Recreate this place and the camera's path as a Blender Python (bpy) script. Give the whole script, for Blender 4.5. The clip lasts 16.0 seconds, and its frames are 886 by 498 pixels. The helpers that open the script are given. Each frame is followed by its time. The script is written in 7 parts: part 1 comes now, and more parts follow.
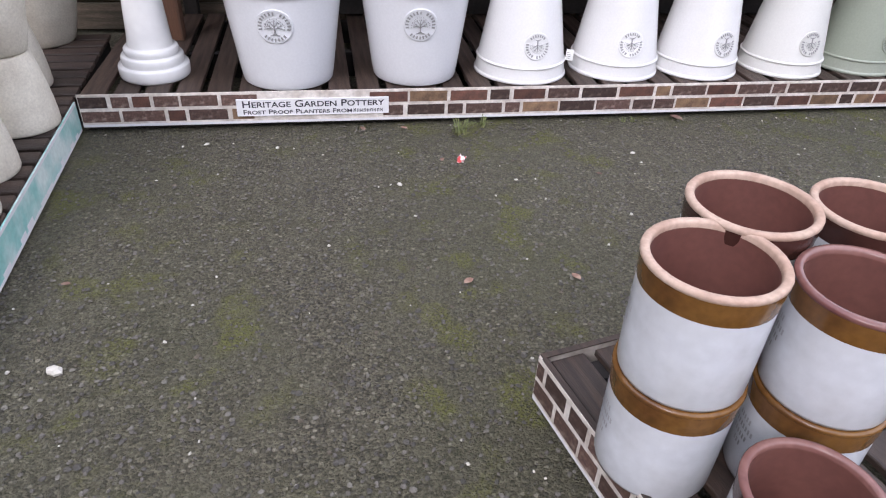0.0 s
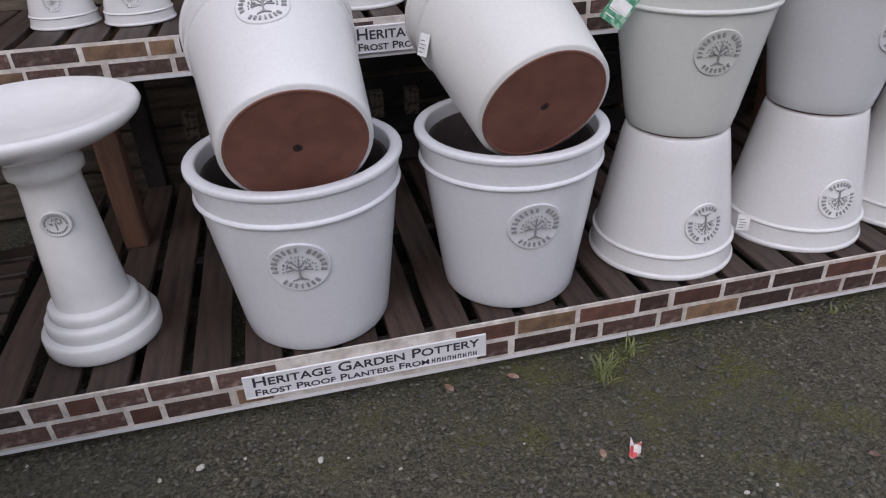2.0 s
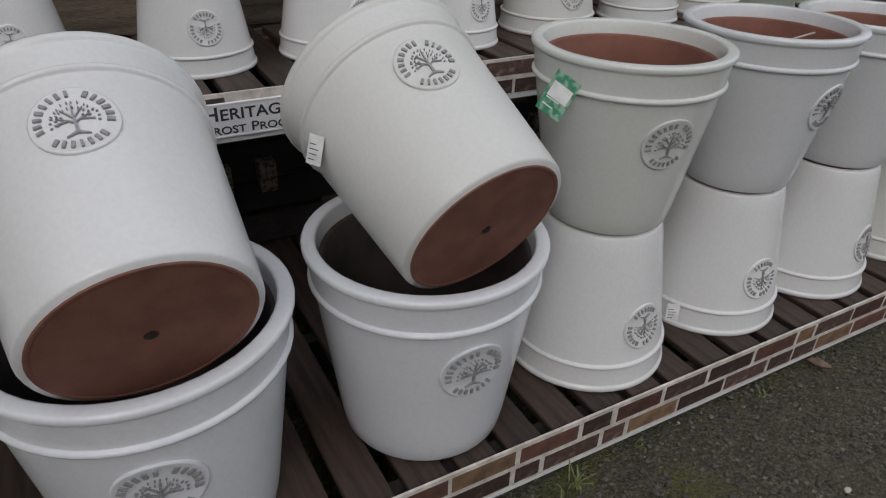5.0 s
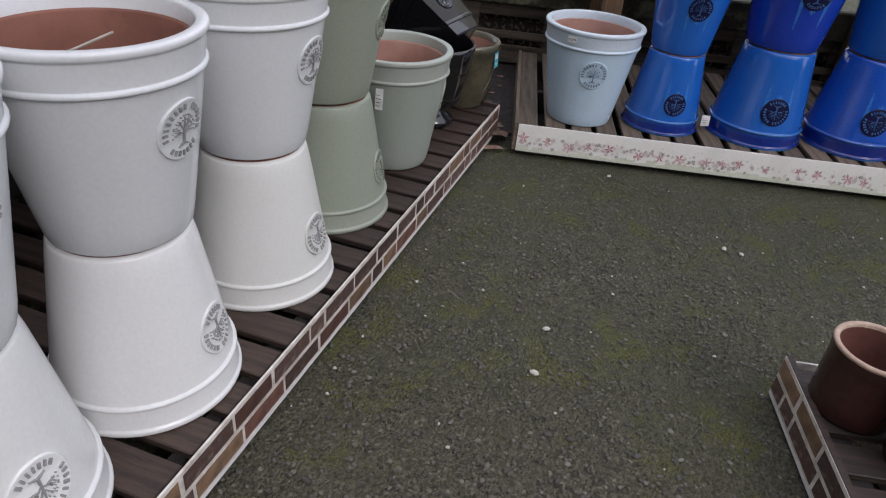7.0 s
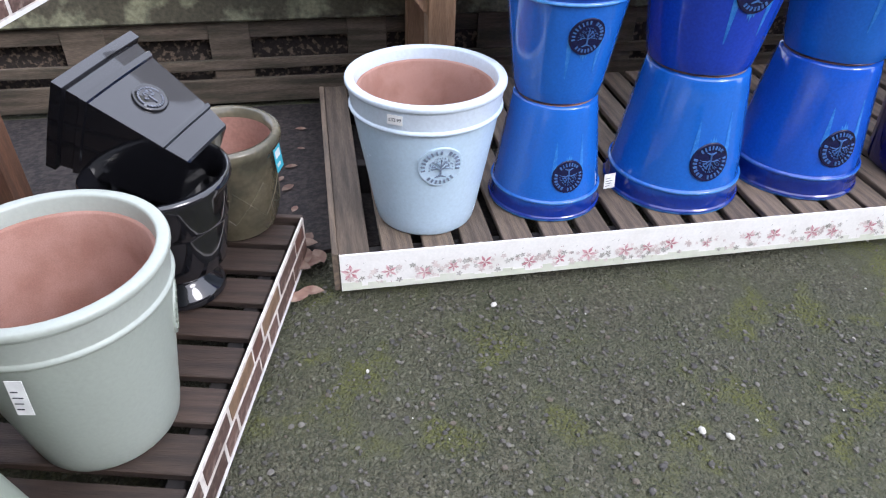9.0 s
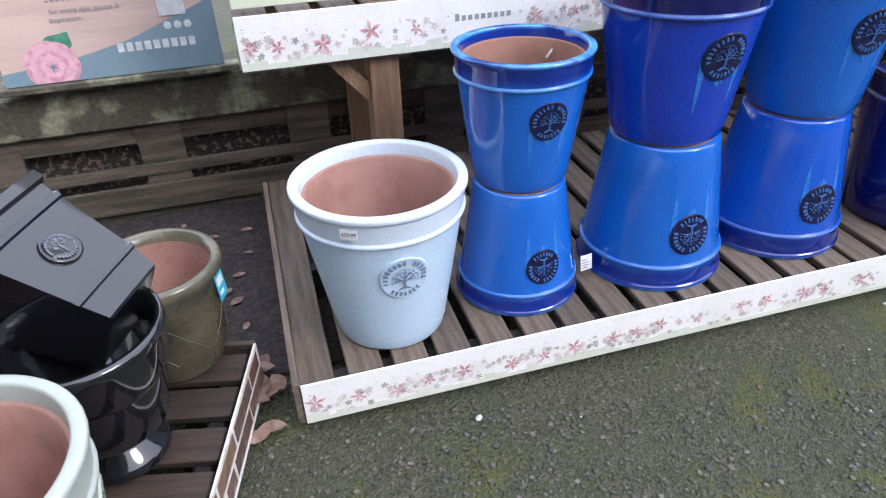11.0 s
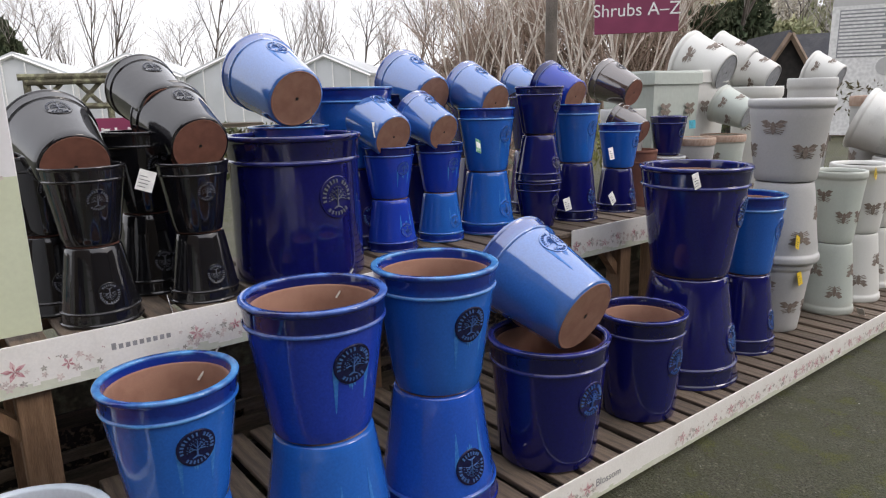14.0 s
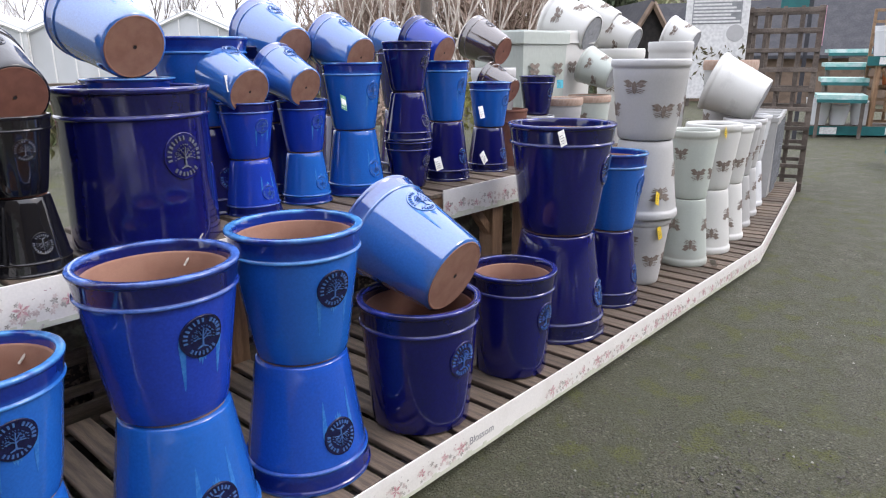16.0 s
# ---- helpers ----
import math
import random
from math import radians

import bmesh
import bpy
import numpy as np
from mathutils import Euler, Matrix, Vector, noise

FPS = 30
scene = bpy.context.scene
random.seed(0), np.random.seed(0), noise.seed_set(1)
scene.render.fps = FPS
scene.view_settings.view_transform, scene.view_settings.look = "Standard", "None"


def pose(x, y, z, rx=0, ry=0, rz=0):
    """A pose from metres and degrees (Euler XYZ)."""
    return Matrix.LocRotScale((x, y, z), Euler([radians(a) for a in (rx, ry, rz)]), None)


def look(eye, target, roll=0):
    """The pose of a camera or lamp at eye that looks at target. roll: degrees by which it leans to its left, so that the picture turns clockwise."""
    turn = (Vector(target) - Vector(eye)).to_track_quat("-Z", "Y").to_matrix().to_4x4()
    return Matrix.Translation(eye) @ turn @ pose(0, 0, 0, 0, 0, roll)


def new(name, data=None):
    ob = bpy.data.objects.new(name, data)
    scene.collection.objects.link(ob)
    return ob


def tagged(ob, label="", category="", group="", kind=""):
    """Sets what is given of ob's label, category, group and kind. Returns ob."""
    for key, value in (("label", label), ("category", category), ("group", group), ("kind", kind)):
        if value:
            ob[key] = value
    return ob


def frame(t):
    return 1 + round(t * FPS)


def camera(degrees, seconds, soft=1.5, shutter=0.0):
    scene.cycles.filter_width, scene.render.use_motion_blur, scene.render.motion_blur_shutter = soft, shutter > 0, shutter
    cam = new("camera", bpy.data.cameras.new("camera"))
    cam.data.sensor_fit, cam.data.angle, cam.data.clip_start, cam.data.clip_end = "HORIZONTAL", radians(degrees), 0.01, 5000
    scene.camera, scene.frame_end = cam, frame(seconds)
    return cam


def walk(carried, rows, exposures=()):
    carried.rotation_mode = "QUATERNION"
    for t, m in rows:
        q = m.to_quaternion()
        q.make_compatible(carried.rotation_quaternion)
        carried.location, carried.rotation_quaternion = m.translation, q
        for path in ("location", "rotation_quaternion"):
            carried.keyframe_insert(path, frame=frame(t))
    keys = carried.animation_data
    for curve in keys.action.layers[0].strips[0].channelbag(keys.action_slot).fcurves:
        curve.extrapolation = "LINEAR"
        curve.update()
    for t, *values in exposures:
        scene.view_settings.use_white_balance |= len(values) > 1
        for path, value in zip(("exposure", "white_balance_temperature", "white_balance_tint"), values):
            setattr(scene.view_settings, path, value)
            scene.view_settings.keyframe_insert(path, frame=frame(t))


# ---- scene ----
cam = camera(66.6, 16.0, soft=1.15)
PATH = [
    (0, (0.72, 1.092, 1.285), (1.036, 2.711, 0.154), 3.0),
    (0.5, (0.671, 1.5, 1.285), (0.791, 3.139, 0.145), 0.1),
    (1, (0.644, 1.877, 1.286), (0.887, 3.556, 0.227), 2.3),
    (1.3, (0.617, 2.108, 1.303), (1.108, 3.761, 0.29), 0.3),
    (1.5, (0.6, 2.212, 1.293), (1.137, 3.84, 0.263), 1.2),
    (2, (0.574, 2.534, 1.308), (0.94, 4.203, 0.268), -2.4),
    (2.5, (0.574, 2.85, 1.301), (1.021, 4.506, 0.272), 2.2),
    (3, (0.501, 3.145, 1.305), (1.258, 4.686, 0.278), 4.7),
    (3.2, (0.468, 3.224, 1.315), (1.239, 4.762, 0.295), 2.9),
    (5.3, (0.603, 3.045, 1.371), (1.491, 4.513, 0.343), 1.7),
    (5.5, (0.671, 3.027, 1.379), (1.725, 4.425, 0.411), 3.9),
    (5.9, (0.852, 3.036, 1.373), (2.105, 4.252, 0.395), 1.7),
    (6, (0.916, 3.080, 1.380), (2.249, 4.214, 0.412), 2.1),
    (6.5, (1.253, 3.212, 1.387), (2.816, 3.983, 0.407), 2.1),
    (7, (1.657, 3.232, 1.34), (3.263, 3.72, 0.252), 5.8),
    (7.5, (2.081, 3.235, 1.331), (3.688, 3.558, 0.186), 3.4),
    (7.8, (2.272, 3.293, 1.36), (3.94, 3.42, 0.264), 2.1),
    (8, (2.422, 3.373, 1.361), (4.088, 3.427, 0.256), 0.6),
    (8.5, (2.762, 3.425, 1.329), (4.401, 3.515, 0.187), -0.3),
    (9, (3.062, 3.441, 1.339), (4.653, 3.518, 0.129), 1.5),
    (9.2, (3.148, 3.461, 1.339), (4.764, 3.442, 0.16), 1.7),
    (11.3, (3.314, 3.464, 1.378), (4.996, 3.394, 0.3), -3.4),
    (11.5, (3.301, 3.422, 1.393), (5.006, 3.275, 0.359), -3.5),
    (12, (3.285, 3.355, 1.424), (5.034, 2.996, 0.523), -3.5),
    (12.5, (3.271, 3.332, 1.446), (5.061, 2.943, 0.643), -5.4),
    (12.7, (3.256, 3.306, 1.476), (5.114, 2.918, 0.847), -7.0),
    (12.8, (3.227, 3.309, 1.483), (5.126, 2.909, 0.997), -4.8),
    (13, (3.24, 3.287, 1.521), (5.136, 2.832, 1.077), -6.8),
    (13.5, (3.197, 3.275, 1.551), (5.084, 2.73, 1.175), -3.4),
    (14, (3.162, 3.224, 1.568), (4.94, 2.422, 1.123), -1.3),
    (14.5, (3.129, 3.174, 1.575), (4.749, 2.104, 1.096), -0.3),
    (15, (3.094, 3.131, 1.587), (4.589, 1.886, 1.125), -0.9),
    (15.5, (3.088, 3.138, 1.56), (4.555, 1.862, 1.093), -1.1),
    (16, (3.208, 3.124, 1.524), (4.797, 2.039, 0.977), -0.4),
]
walk(cam, [(t, look(eye, target, roll)) for t, eye, target, roll in PATH],
     exposures=[(0, 1.12, 6150, 20), (0.5, 1.0, 6150, 20), (1, 0.9, 6150, 21), (1.5, 0.38, 6100, 23), (2, 0.22, 6200, 20), (2.5, 0.02, 6350, 15), (3.2, -0.22, 6400, 13), (5.5, -0.32, 6500, 12),
                (6, -0.10, 6450, 12), (6.5, 0.22, 6400, 14), (7, 0.3, 6300, 16), (7.5, 0.62, 6150, 18), (8, 1.05, 6050, 21), (9, 1.50, 5920, 16), (11.5, 1.40, 5850, 16), (12.0, 1.22, 5870, 16), (12.5, 1.26, 5880, 17), (13, 0.94, 6350, 14), (13.5, 0.38, 6600, 12),
                (14, 0.62, 6700, 14), (14.5, 0.94, 6700, 14), (15.5, 1.14, 6600, 13), (16, 1.14, 6350, 16)])

# ---- world, sun, exposure ----
world = bpy.data.worlds.new("overcast")
scene.world = world
world.use_nodes = True
wn, wl = world.node_tree.nodes, world.node_tree.links
sky = wn.new("ShaderNodeTexSky")
sky.sky_type, sky.sun_disc = "NISHITA", False
sky.sun_elevation, sky.sun_rotation = radians(38), radians(215)
sky.dust_density, sky.air_density = 3.0, 1.0
veil = wn.new("ShaderNodeMix")
veil.data_type = "RGBA"
veil.inputs[0].default_value = 0.82
veil.inputs[7].default_value = (8.6, 8.9, 9.4, 1)
wl.new(sky.outputs[0], veil.inputs[6])
way = wn.new("ShaderNodeTexCoord")
height = wn.new("ShaderNodeSeparateXYZ")
wl.new(way.outputs["Generated"], height.inputs[0])
dim = wn.new("ShaderNodeMapRange")
dim.inputs[1].default_value, dim.inputs[2].default_value, dim.inputs[3].default_value, dim.inputs[4].default_value = 0.0, 1.0, 0.74, 1.16
wl.new(height.outputs[2], dim.inputs[0])
overcast = wn.new("ShaderNodeMix")
overcast.data_type, overcast.blend_type = "RGBA", "MULTIPLY"
overcast.inputs[0].default_value = 1.0
wl.new(veil.outputs[2], overcast.inputs[6])
wl.new(dim.outputs[0], overcast.inputs[7])
wl.new(overcast.outputs[2], wn["Background"].inputs[0])
wn["Background"].inputs[1].default_value = 0.135
sun = new("sun", bpy.data.lights.new("sun", "SUN"))
sun.data.energy, sun.data.angle, sun.data.color = 0.6, radians(20), (1.0, 0.97, 0.92)
sun.matrix_world = look((0, 0, 10), (3.2, 4.6, 5.6))


# ---- materials ----
def rgb(c):
    return (c[0], c[1], c[2], 1)


def mat(name, color, rough=0.6, second=None, scale=8.0, mix=(0.4, 0.62), bump=0.0, bump_scale=60.0, grain=0.12, coat=0.0, metal=0.0, vary=0.0, stretch=(1, 1, 1), space="Object", rough_var=0.1):
    m = bpy.data.materials.new(name)
    m.use_nodes = True
    n, l = m.node_tree.nodes, m.node_tree.links
    p = n["Principled BSDF"]
    co = n.new("ShaderNodeTexCoord")
    mp = n.new("ShaderNodeMapping")
    mp.inputs["Scale"].default_value = stretch
    l.new(co.outputs[space], mp.inputs[0])
    n1 = n.new("ShaderNodeTexNoise")
    n1.inputs["Scale"].default_value, n1.inputs["Detail"].default_value = scale, 6
    n2 = n.new("ShaderNodeTexNoise")
    n2.inputs["Scale"].default_value, n2.inputs["Detail"].default_value = bump_scale, 4
    l.new(mp.outputs[0], n1.inputs[0]); l.new(mp.outputs[0], n2.inputs[0])
    r1 = n.new("ShaderNodeMapRange")
    r1.inputs[1].default_value, r1.inputs[2].default_value = mix
    l.new(n1.outputs[0], r1.inputs[0])
    mx = n.new("ShaderNodeMix"); mx.data_type = "RGBA"
    l.new(r1.outputs[0], mx.inputs[0])
    mx.inputs[6].default_value = rgb(color)
    mx.inputs[7].default_value = rgb(second or [c * 0.8 for c in color])
    g = n.new("ShaderNodeMapRange")
    g.inputs[1].default_value, g.inputs[2].default_value = 0.3, 0.7
    g.inputs[3].default_value, g.inputs[4].default_value = 1 - grain, 1 + grain
    l.new(n2.outputs[0], g.inputs[0])
    hs = n.new("ShaderNodeHueSaturation")
    l.new(mx.outputs[2], hs.inputs["Color"])
    if vary:
        oi = n.new("ShaderNodeObjectInfo")
        v = n.new("ShaderNodeMapRange")
        v.inputs[3].default_value, v.inputs[4].default_value = 1 - vary, 1 + vary
        l.new(oi.outputs["Random"], v.inputs[0])
        ml = n.new("ShaderNodeMath"); ml.operation = "MULTIPLY"
        l.new(v.outputs[0], ml.inputs[0]); l.new(g.outputs[0], ml.inputs[1])
        l.new(ml.outputs[0], hs.inputs["Value"])
    else:
        l.new(g.outputs[0], hs.inputs["Value"])
    l.new(hs.outputs[0], p.inputs["Base Color"])
    rr = n.new("ShaderNodeMapRange")
    rr.inputs[3].default_value, rr.inputs[4].default_value = max(0.03, rough - rough_var), min(1, rough + rough_var)
    l.new(n1.outputs[0], rr.inputs[0]); l.new(rr.outputs[0], p.inputs["Roughness"])
    p.inputs["Metallic"].default_value = metal
    p.inputs["Coat Weight"].default_value = coat
    p.inputs["Coat Roughness"].default_value = 0.08
    if bump:
        b = n.new("ShaderNodeBump")
        b.inputs["Strength"].default_value, b.inputs["Distance"].default_value = bump, 0.004
        l.new(n2.outputs[0], b.inputs["Height"]); l.new(b.outputs[0], p.inputs["Normal"])
    return m


def glaze(name, body, rim, rough=0.12, lo=1.52, hi=1.66, speck=0.1, edge=None, coat=0.0, ior=1.5):
    """A fired glaze on a pot of unit radius: the body colour turns into the rim colour above lo and, for foot, towards the base."""
    m = bpy.data.materials.new(name)
    m.use_nodes = True
    n, l = m.node_tree.nodes, m.node_tree.links
    p = n["Principled BSDF"]
    co = n.new("ShaderNodeTexCoord")
    sx = n.new("ShaderNodeSeparateXYZ"); l.new(co.outputs["Object"], sx.inputs[0])
    nz = n.new("ShaderNodeTexNoise"); nz.inputs["Scale"].default_value, nz.inputs["Detail"].default_value = 2.4, 5
    l.new(co.outputs["Object"], nz.inputs[0])
    ad = n.new("ShaderNodeMath"); ad.operation = "MULTIPLY_ADD"
    l.new(nz.outputs[0], ad.inputs[0]); ad.inputs[1].default_value = 0.28; l.new(sx.outputs[2], ad.inputs[2])
    mr = n.new("ShaderNodeMapRange")
    mr.inputs[1].default_value, mr.inputs[2].default_value = lo + 0.14, hi + 0.14
    l.new(ad.outputs[0], mr.inputs[0])
    mx = n.new("ShaderNodeMix"); mx.data_type = "RGBA"
    l.new(mr.outputs[0], mx.inputs[0])
    mx.inputs[6].default_value, mx.inputs[7].default_value = rgb(body), rgb(rim)
    n2 = n.new("ShaderNodeTexNoise"); n2.inputs["Scale"].default_value, n2.inputs["Detail"].default_value = 26, 5
    l.new(co.outputs["Object"], n2.inputs[0])
    g = n.new("ShaderNodeMapRange")
    g.inputs[1].default_value, g.inputs[2].default_value = 0.3, 0.7
    g.inputs[3].default_value, g.inputs[4].default_value = 1 - speck, 1 + speck
    l.new(n2.outputs[0], g.inputs[0])
    oi = n.new("ShaderNodeObjectInfo")
    ov = n.new("ShaderNodeMapRange"); ov.inputs[3].default_value, ov.inputs[4].default_value = 0.93, 1.07
    l.new(oi.outputs["Random"], ov.inputs[0])
    ml = n.new("ShaderNodeMath"); ml.operation = "MULTIPLY"
    l.new(g.outputs[0], ml.inputs[0]); l.new(ov.outputs[0], ml.inputs[1])
    p.inputs["Coat Weight"].default_value, p.inputs["Coat Roughness"].default_value = coat, 0.03
    p.inputs["IOR"].default_value = ior
    colour = mx.outputs[2]
    if edge:
        # the glaze breaks paler where it runs thin over the band and the lip
        half = n.new("ShaderNodeMath"); half.operation = "MULTIPLY"
        l.new(sx.outputs[2], half.inputs[0]); half.inputs[1].default_value = 0.5
        br = n.new("ShaderNodeValToRGB")
        el = br.color_ramp.elements
        el[0].position, el[0].color = 0.77, (0, 0, 0, 1)
        el[1].position, el[1].color = 0.958, (1, 1, 1, 1)
        for pos, val in ((0.783, 0.0), (0.793, 0.8), (0.804, 0.8), (0.814, 0.0), (0.938, 0.0)):
            q = el.new(pos); q.color = (val, val, val, 1)
        l.new(half.outputs[0], br.inputs[0])
        nb = n.new("ShaderNodeMath"); nb.operation = "MULTIPLY"
        nm = n.new("ShaderNodeMapRange"); nm.inputs[1].default_value, nm.inputs[2].default_value = 0.3, 0.6
        l.new(nz.outputs[0], nm.inputs[0]); l.new(nm.outputs[0], nb.inputs[0]); l.new(br.outputs[0], nb.inputs[1])
        mb = n.new("ShaderNodeMix"); mb.data_type = "RGBA"
        l.new(nb.outputs[0], mb.inputs[0]); l.new(colour, mb.inputs[6]); mb.inputs[7].default_value = rgb(edge)
        colour = mb.outputs[2]
    hs = n.new("ShaderNodeHueSaturation")
    l.new(colour, hs.inputs["Color"]); l.new(ml.outputs[0], hs.inputs["Value"])
    l.new(hs.outputs[0], p.inputs["Base Color"])
    rr = n.new("ShaderNodeMapRange"); rr.inputs[3].default_value, rr.inputs[4].default_value = max(0.04, rough - 0.06), rough + 0.06
    l.new(nz.outputs[0], rr.inputs[0]); l.new(rr.outputs[0], p.inputs["Roughness"])
    b = n.new("ShaderNodeBump"); b.inputs["Strength"].default_value, b.inputs["Distance"].default_value = 0.08, 0.02
    l.new(nz.outputs[0], b.inputs["Height"]); l.new(b.outputs[0], p.inputs["Normal"])
    return m


WHITE = glaze("white_glaze", (0.73, 0.73, 0.72), (0.72, 0.72, 0.71), 0.19, speck=0.03)
PALE_SAGE = glaze("pale_sage_glaze", (0.63, 0.645, 0.605), (0.65, 0.665, 0.63), 0.19, speck=0.03)
SOFT_GREY = glaze("soft_grey_white_glaze", (0.66, 0.67, 0.69), (0.69, 0.70, 0.72), 0.19, speck=0.03)
PALE_GREY = glaze("pale_grey_glaze", (0.68, 0.695, 0.705), (0.71, 0.72, 0.73), 0.19, speck=0.03)
SAGE = glaze("sage_glaze", (0.28, 0.312, 0.25), (0.31, 0.34, 0.28), 0.36, speck=0.05)
PALE_GREEN = glaze("pale_green_glaze", (0.33, 0.365, 0.315), (0.36, 0.39, 0.345), 0.36, speck=0.04)
LIGHT_BLUE = glaze("light_blue_glaze", (0.52, 0.66, 0.78), (0.60, 0.68, 0.76), 0.25, speck=0.05)
AZURE = glaze("azure_glaze", (0.014, 0.116, 0.48), (0.006, 0.024, 0.21), 0.08, 1.54, 1.72, speck=0.09, edge=(0.08, 0.30, 0.64), coat=0.5)
COBALT = glaze("cobalt_glaze", (0.012, 0.045, 0.40), (0.006, 0.01, 0.10), 0.08, 1.5, 1.66, speck=0.14, edge=(0.07, 0.17, 0.55), coat=0.5)
ROYAL = glaze("royal_blue_glaze", (0.012, 0.080, 0.45), (0.006, 0.018, 0.17), 0.08, 1.5, 1.7, speck=0.11, edge=(0.07, 0.22, 0.58), coat=0.5)
# the azure glaze again, paled: sky reflection on tipped pots put into the colour
AZURE_SKY_PALED = glaze("azure_glaze_sky_paled", (0.040, 0.150, 0.47), (0.02, 0.07, 0.30), 0.09, 1.54, 1.72, speck=0.1, edge=(0.12, 0.25, 0.58), coat=1.0, ior=2.1)
GLAZE_RUN = mat("pale_glaze_run", (0.045, 0.20, 0.55), 0.12, (0.02, 0.14, 0.48), 14, rough_var=0.04)
NAVY = glaze("navy_glaze", (0.006, 0.007, 0.095), (0.006, 0.007, 0.06), 0.08, speck=0.12, edge=(0.03, 0.04, 0.24), coat=0.5)
BLACK = glaze("black_glaze", (0.008, 0.008, 0.010), (0.010, 0.010, 0.012), 0.06, speck=0.1, coat=0.6, ior=1.5)
BRONZE = glaze("bronze_glaze", (0.06, 0.04, 0.035), (0.05, 0.035, 0.03), 0.06, speck=0.1, coat=1.0, ior=2.1)
DOVE = glaze("dove_grey_glaze", (0.45, 0.45, 0.44), (0.5, 0.5, 0.49), 0.4, speck=0.04)
IVORY = glaze("ivory_glaze", (0.63, 0.63, 0.60), (0.64, 0.64, 0.61), 0.38, speck=0.03)
MINT = glaze("mint_glaze", (0.47, 0.515, 0.47), (0.46, 0.485, 0.44), 0.36, speck=0.05)
STONE = mat("cream_stone", (0.62, 0.59, 0.50), 0.85, (0.50, 0.46, 0.38), 5, bump=0.35, bump_scale=120, grain=0.1)
BLUE_CLAY = mat("buff_terracotta", (0.28, 0.148, 0.102), 0.85, (0.235, 0.118, 0.08), 3, bump=0.12, bump_scale=90, grain=0.1)
TERRACOTTA = mat("terracotta", (0.205, 0.085, 0.058), 0.85, (0.165, 0.068, 0.048), 3, bump=0.12, bump_scale=90, grain=0.1)
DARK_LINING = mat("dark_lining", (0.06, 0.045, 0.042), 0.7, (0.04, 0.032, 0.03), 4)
RIM_CLAY = mat("bare_rim_clay", (0.45, 0.335, 0.265), 0.8, (0.36, 0.24, 0.18), 9, bump=0.15, bump_scale=80, grain=0.15)
STONEWARE = mat("stoneware_white", (0.56, 0.58, 0.61), 0.22, (0.50, 0.51, 0.52), 5, grain=0.06, rough_var=0.05, bump=0.05, bump_scale=30)
PINK_STONE = mat("pinkish_cast_stone", (0.44, 0.365, 0.33), 0.8, (0.33, 0.27, 0.245), 7, bump=0.15, grain=0.15)
PINK_CLAY = mat("pink_clay", (0.34, 0.19, 0.15), 0.85, (0.28, 0.145, 0.11), 3, bump=0.1, bump_scale=90)
BROWN_GLAZE = mat("brown_glaze", (0.16, 0.075, 0.018), 0.18, (0.10, 0.042, 0.012), 6, grain=0.15, rough_var=0.05)
CROCK_LINING = mat("maroon_lining", (0.160, 0.068, 0.053), 0.5, (0.115, 0.046, 0.038), 4, grain=0.1)
MAROON_LIP = mat("maroon_glazed_lip", (0.20, 0.10, 0.085), 0.25, (0.13, 0.05, 0.045), 7, grain=0.12, rough_var=0.05)
DARK_BROWN = mat("dark_brown_glaze", (0.055, 0.022, 0.018), 0.22, (0.035, 0.015, 0.012), 6, rough_var=0.06)
OLIVE_GLAZE = mat("olive_grey_glaze", (0.15, 0.13, 0.085), 0.2, (0.07, 0.065, 0.045), 7, rough_var=0.06)
# grey for white relief: the shadow round its edges put into the colour
RELIEF_SHADE_GREY = mat("relief_shade_grey", (0.31, 0.31, 0.31), 0.5, scale=20)
RELIEF_SAGE = mat("relief_sage", (0.225, 0.25, 0.205), 0.4, scale=20)
RELIEF_PALE = mat("relief_pale", (0.13, 0.14, 0.17), 0.3, scale=20)
RELIEF_NAVY = mat("relief_navy", (0.008, 0.010, 0.05), 0.15, scale=20)
RELIEF_SLATE = mat("relief_slate", (0.19, 0.24, 0.33), 0.35, scale=20)
RELIEF_BLUE = mat("relief_blue", (0.06, 0.14, 0.36), 0.2, scale=20)
BEE_BROWN = mat("bee_brown", (0.16, 0.125, 0.10), 0.6, (0.24, 0.20, 0.17), 20)
BOARD = mat("weathered_board", (0.058, 0.037, 0.027), 0.58, (0.027, 0.018, 0.014), 5, bump=0.5, bump_scale=40, grain=0.25, vary=0.28, stretch=(9, 0.7, 9))
BOARD_PALE = mat("pale_board", (0.150, 0.110, 0.078), 0.72, (0.078, 0.060, 0.046), 5, bump=0.5, bump_scale=40, grain=0.25, vary=0.25, stretch=(9, 0.7, 9))
TIMBER = mat("sawn_timber", (0.30, 0.18, 0.10), 0.75, (0.20, 0.115, 0.06), 4, bump=0.4, bump_scale=45, grain=0.2, vary=0.2, stretch=(9, 9, 0.7))
POST_BROWN = mat("brown_post", (0.13, 0.062, 0.034), 0.7, (0.08, 0.04, 0.025), 4, bump=0.3, bump_scale=45, grain=0.2, vary=0.15, stretch=(9, 9, 0.7))
FENCE = mat("old_fence_wood", (0.135, 0.103, 0.075), 0.9, (0.062, 0.052, 0.036), 4, bump=0.6, bump_scale=50, grain=0.3, vary=0.25, stretch=(0.8, 8, 8))
TRELLIS = mat("tan_trellis_wood", (0.33, 0.215, 0.125), 0.8, (0.22, 0.145, 0.09), 5, grain=0.2)
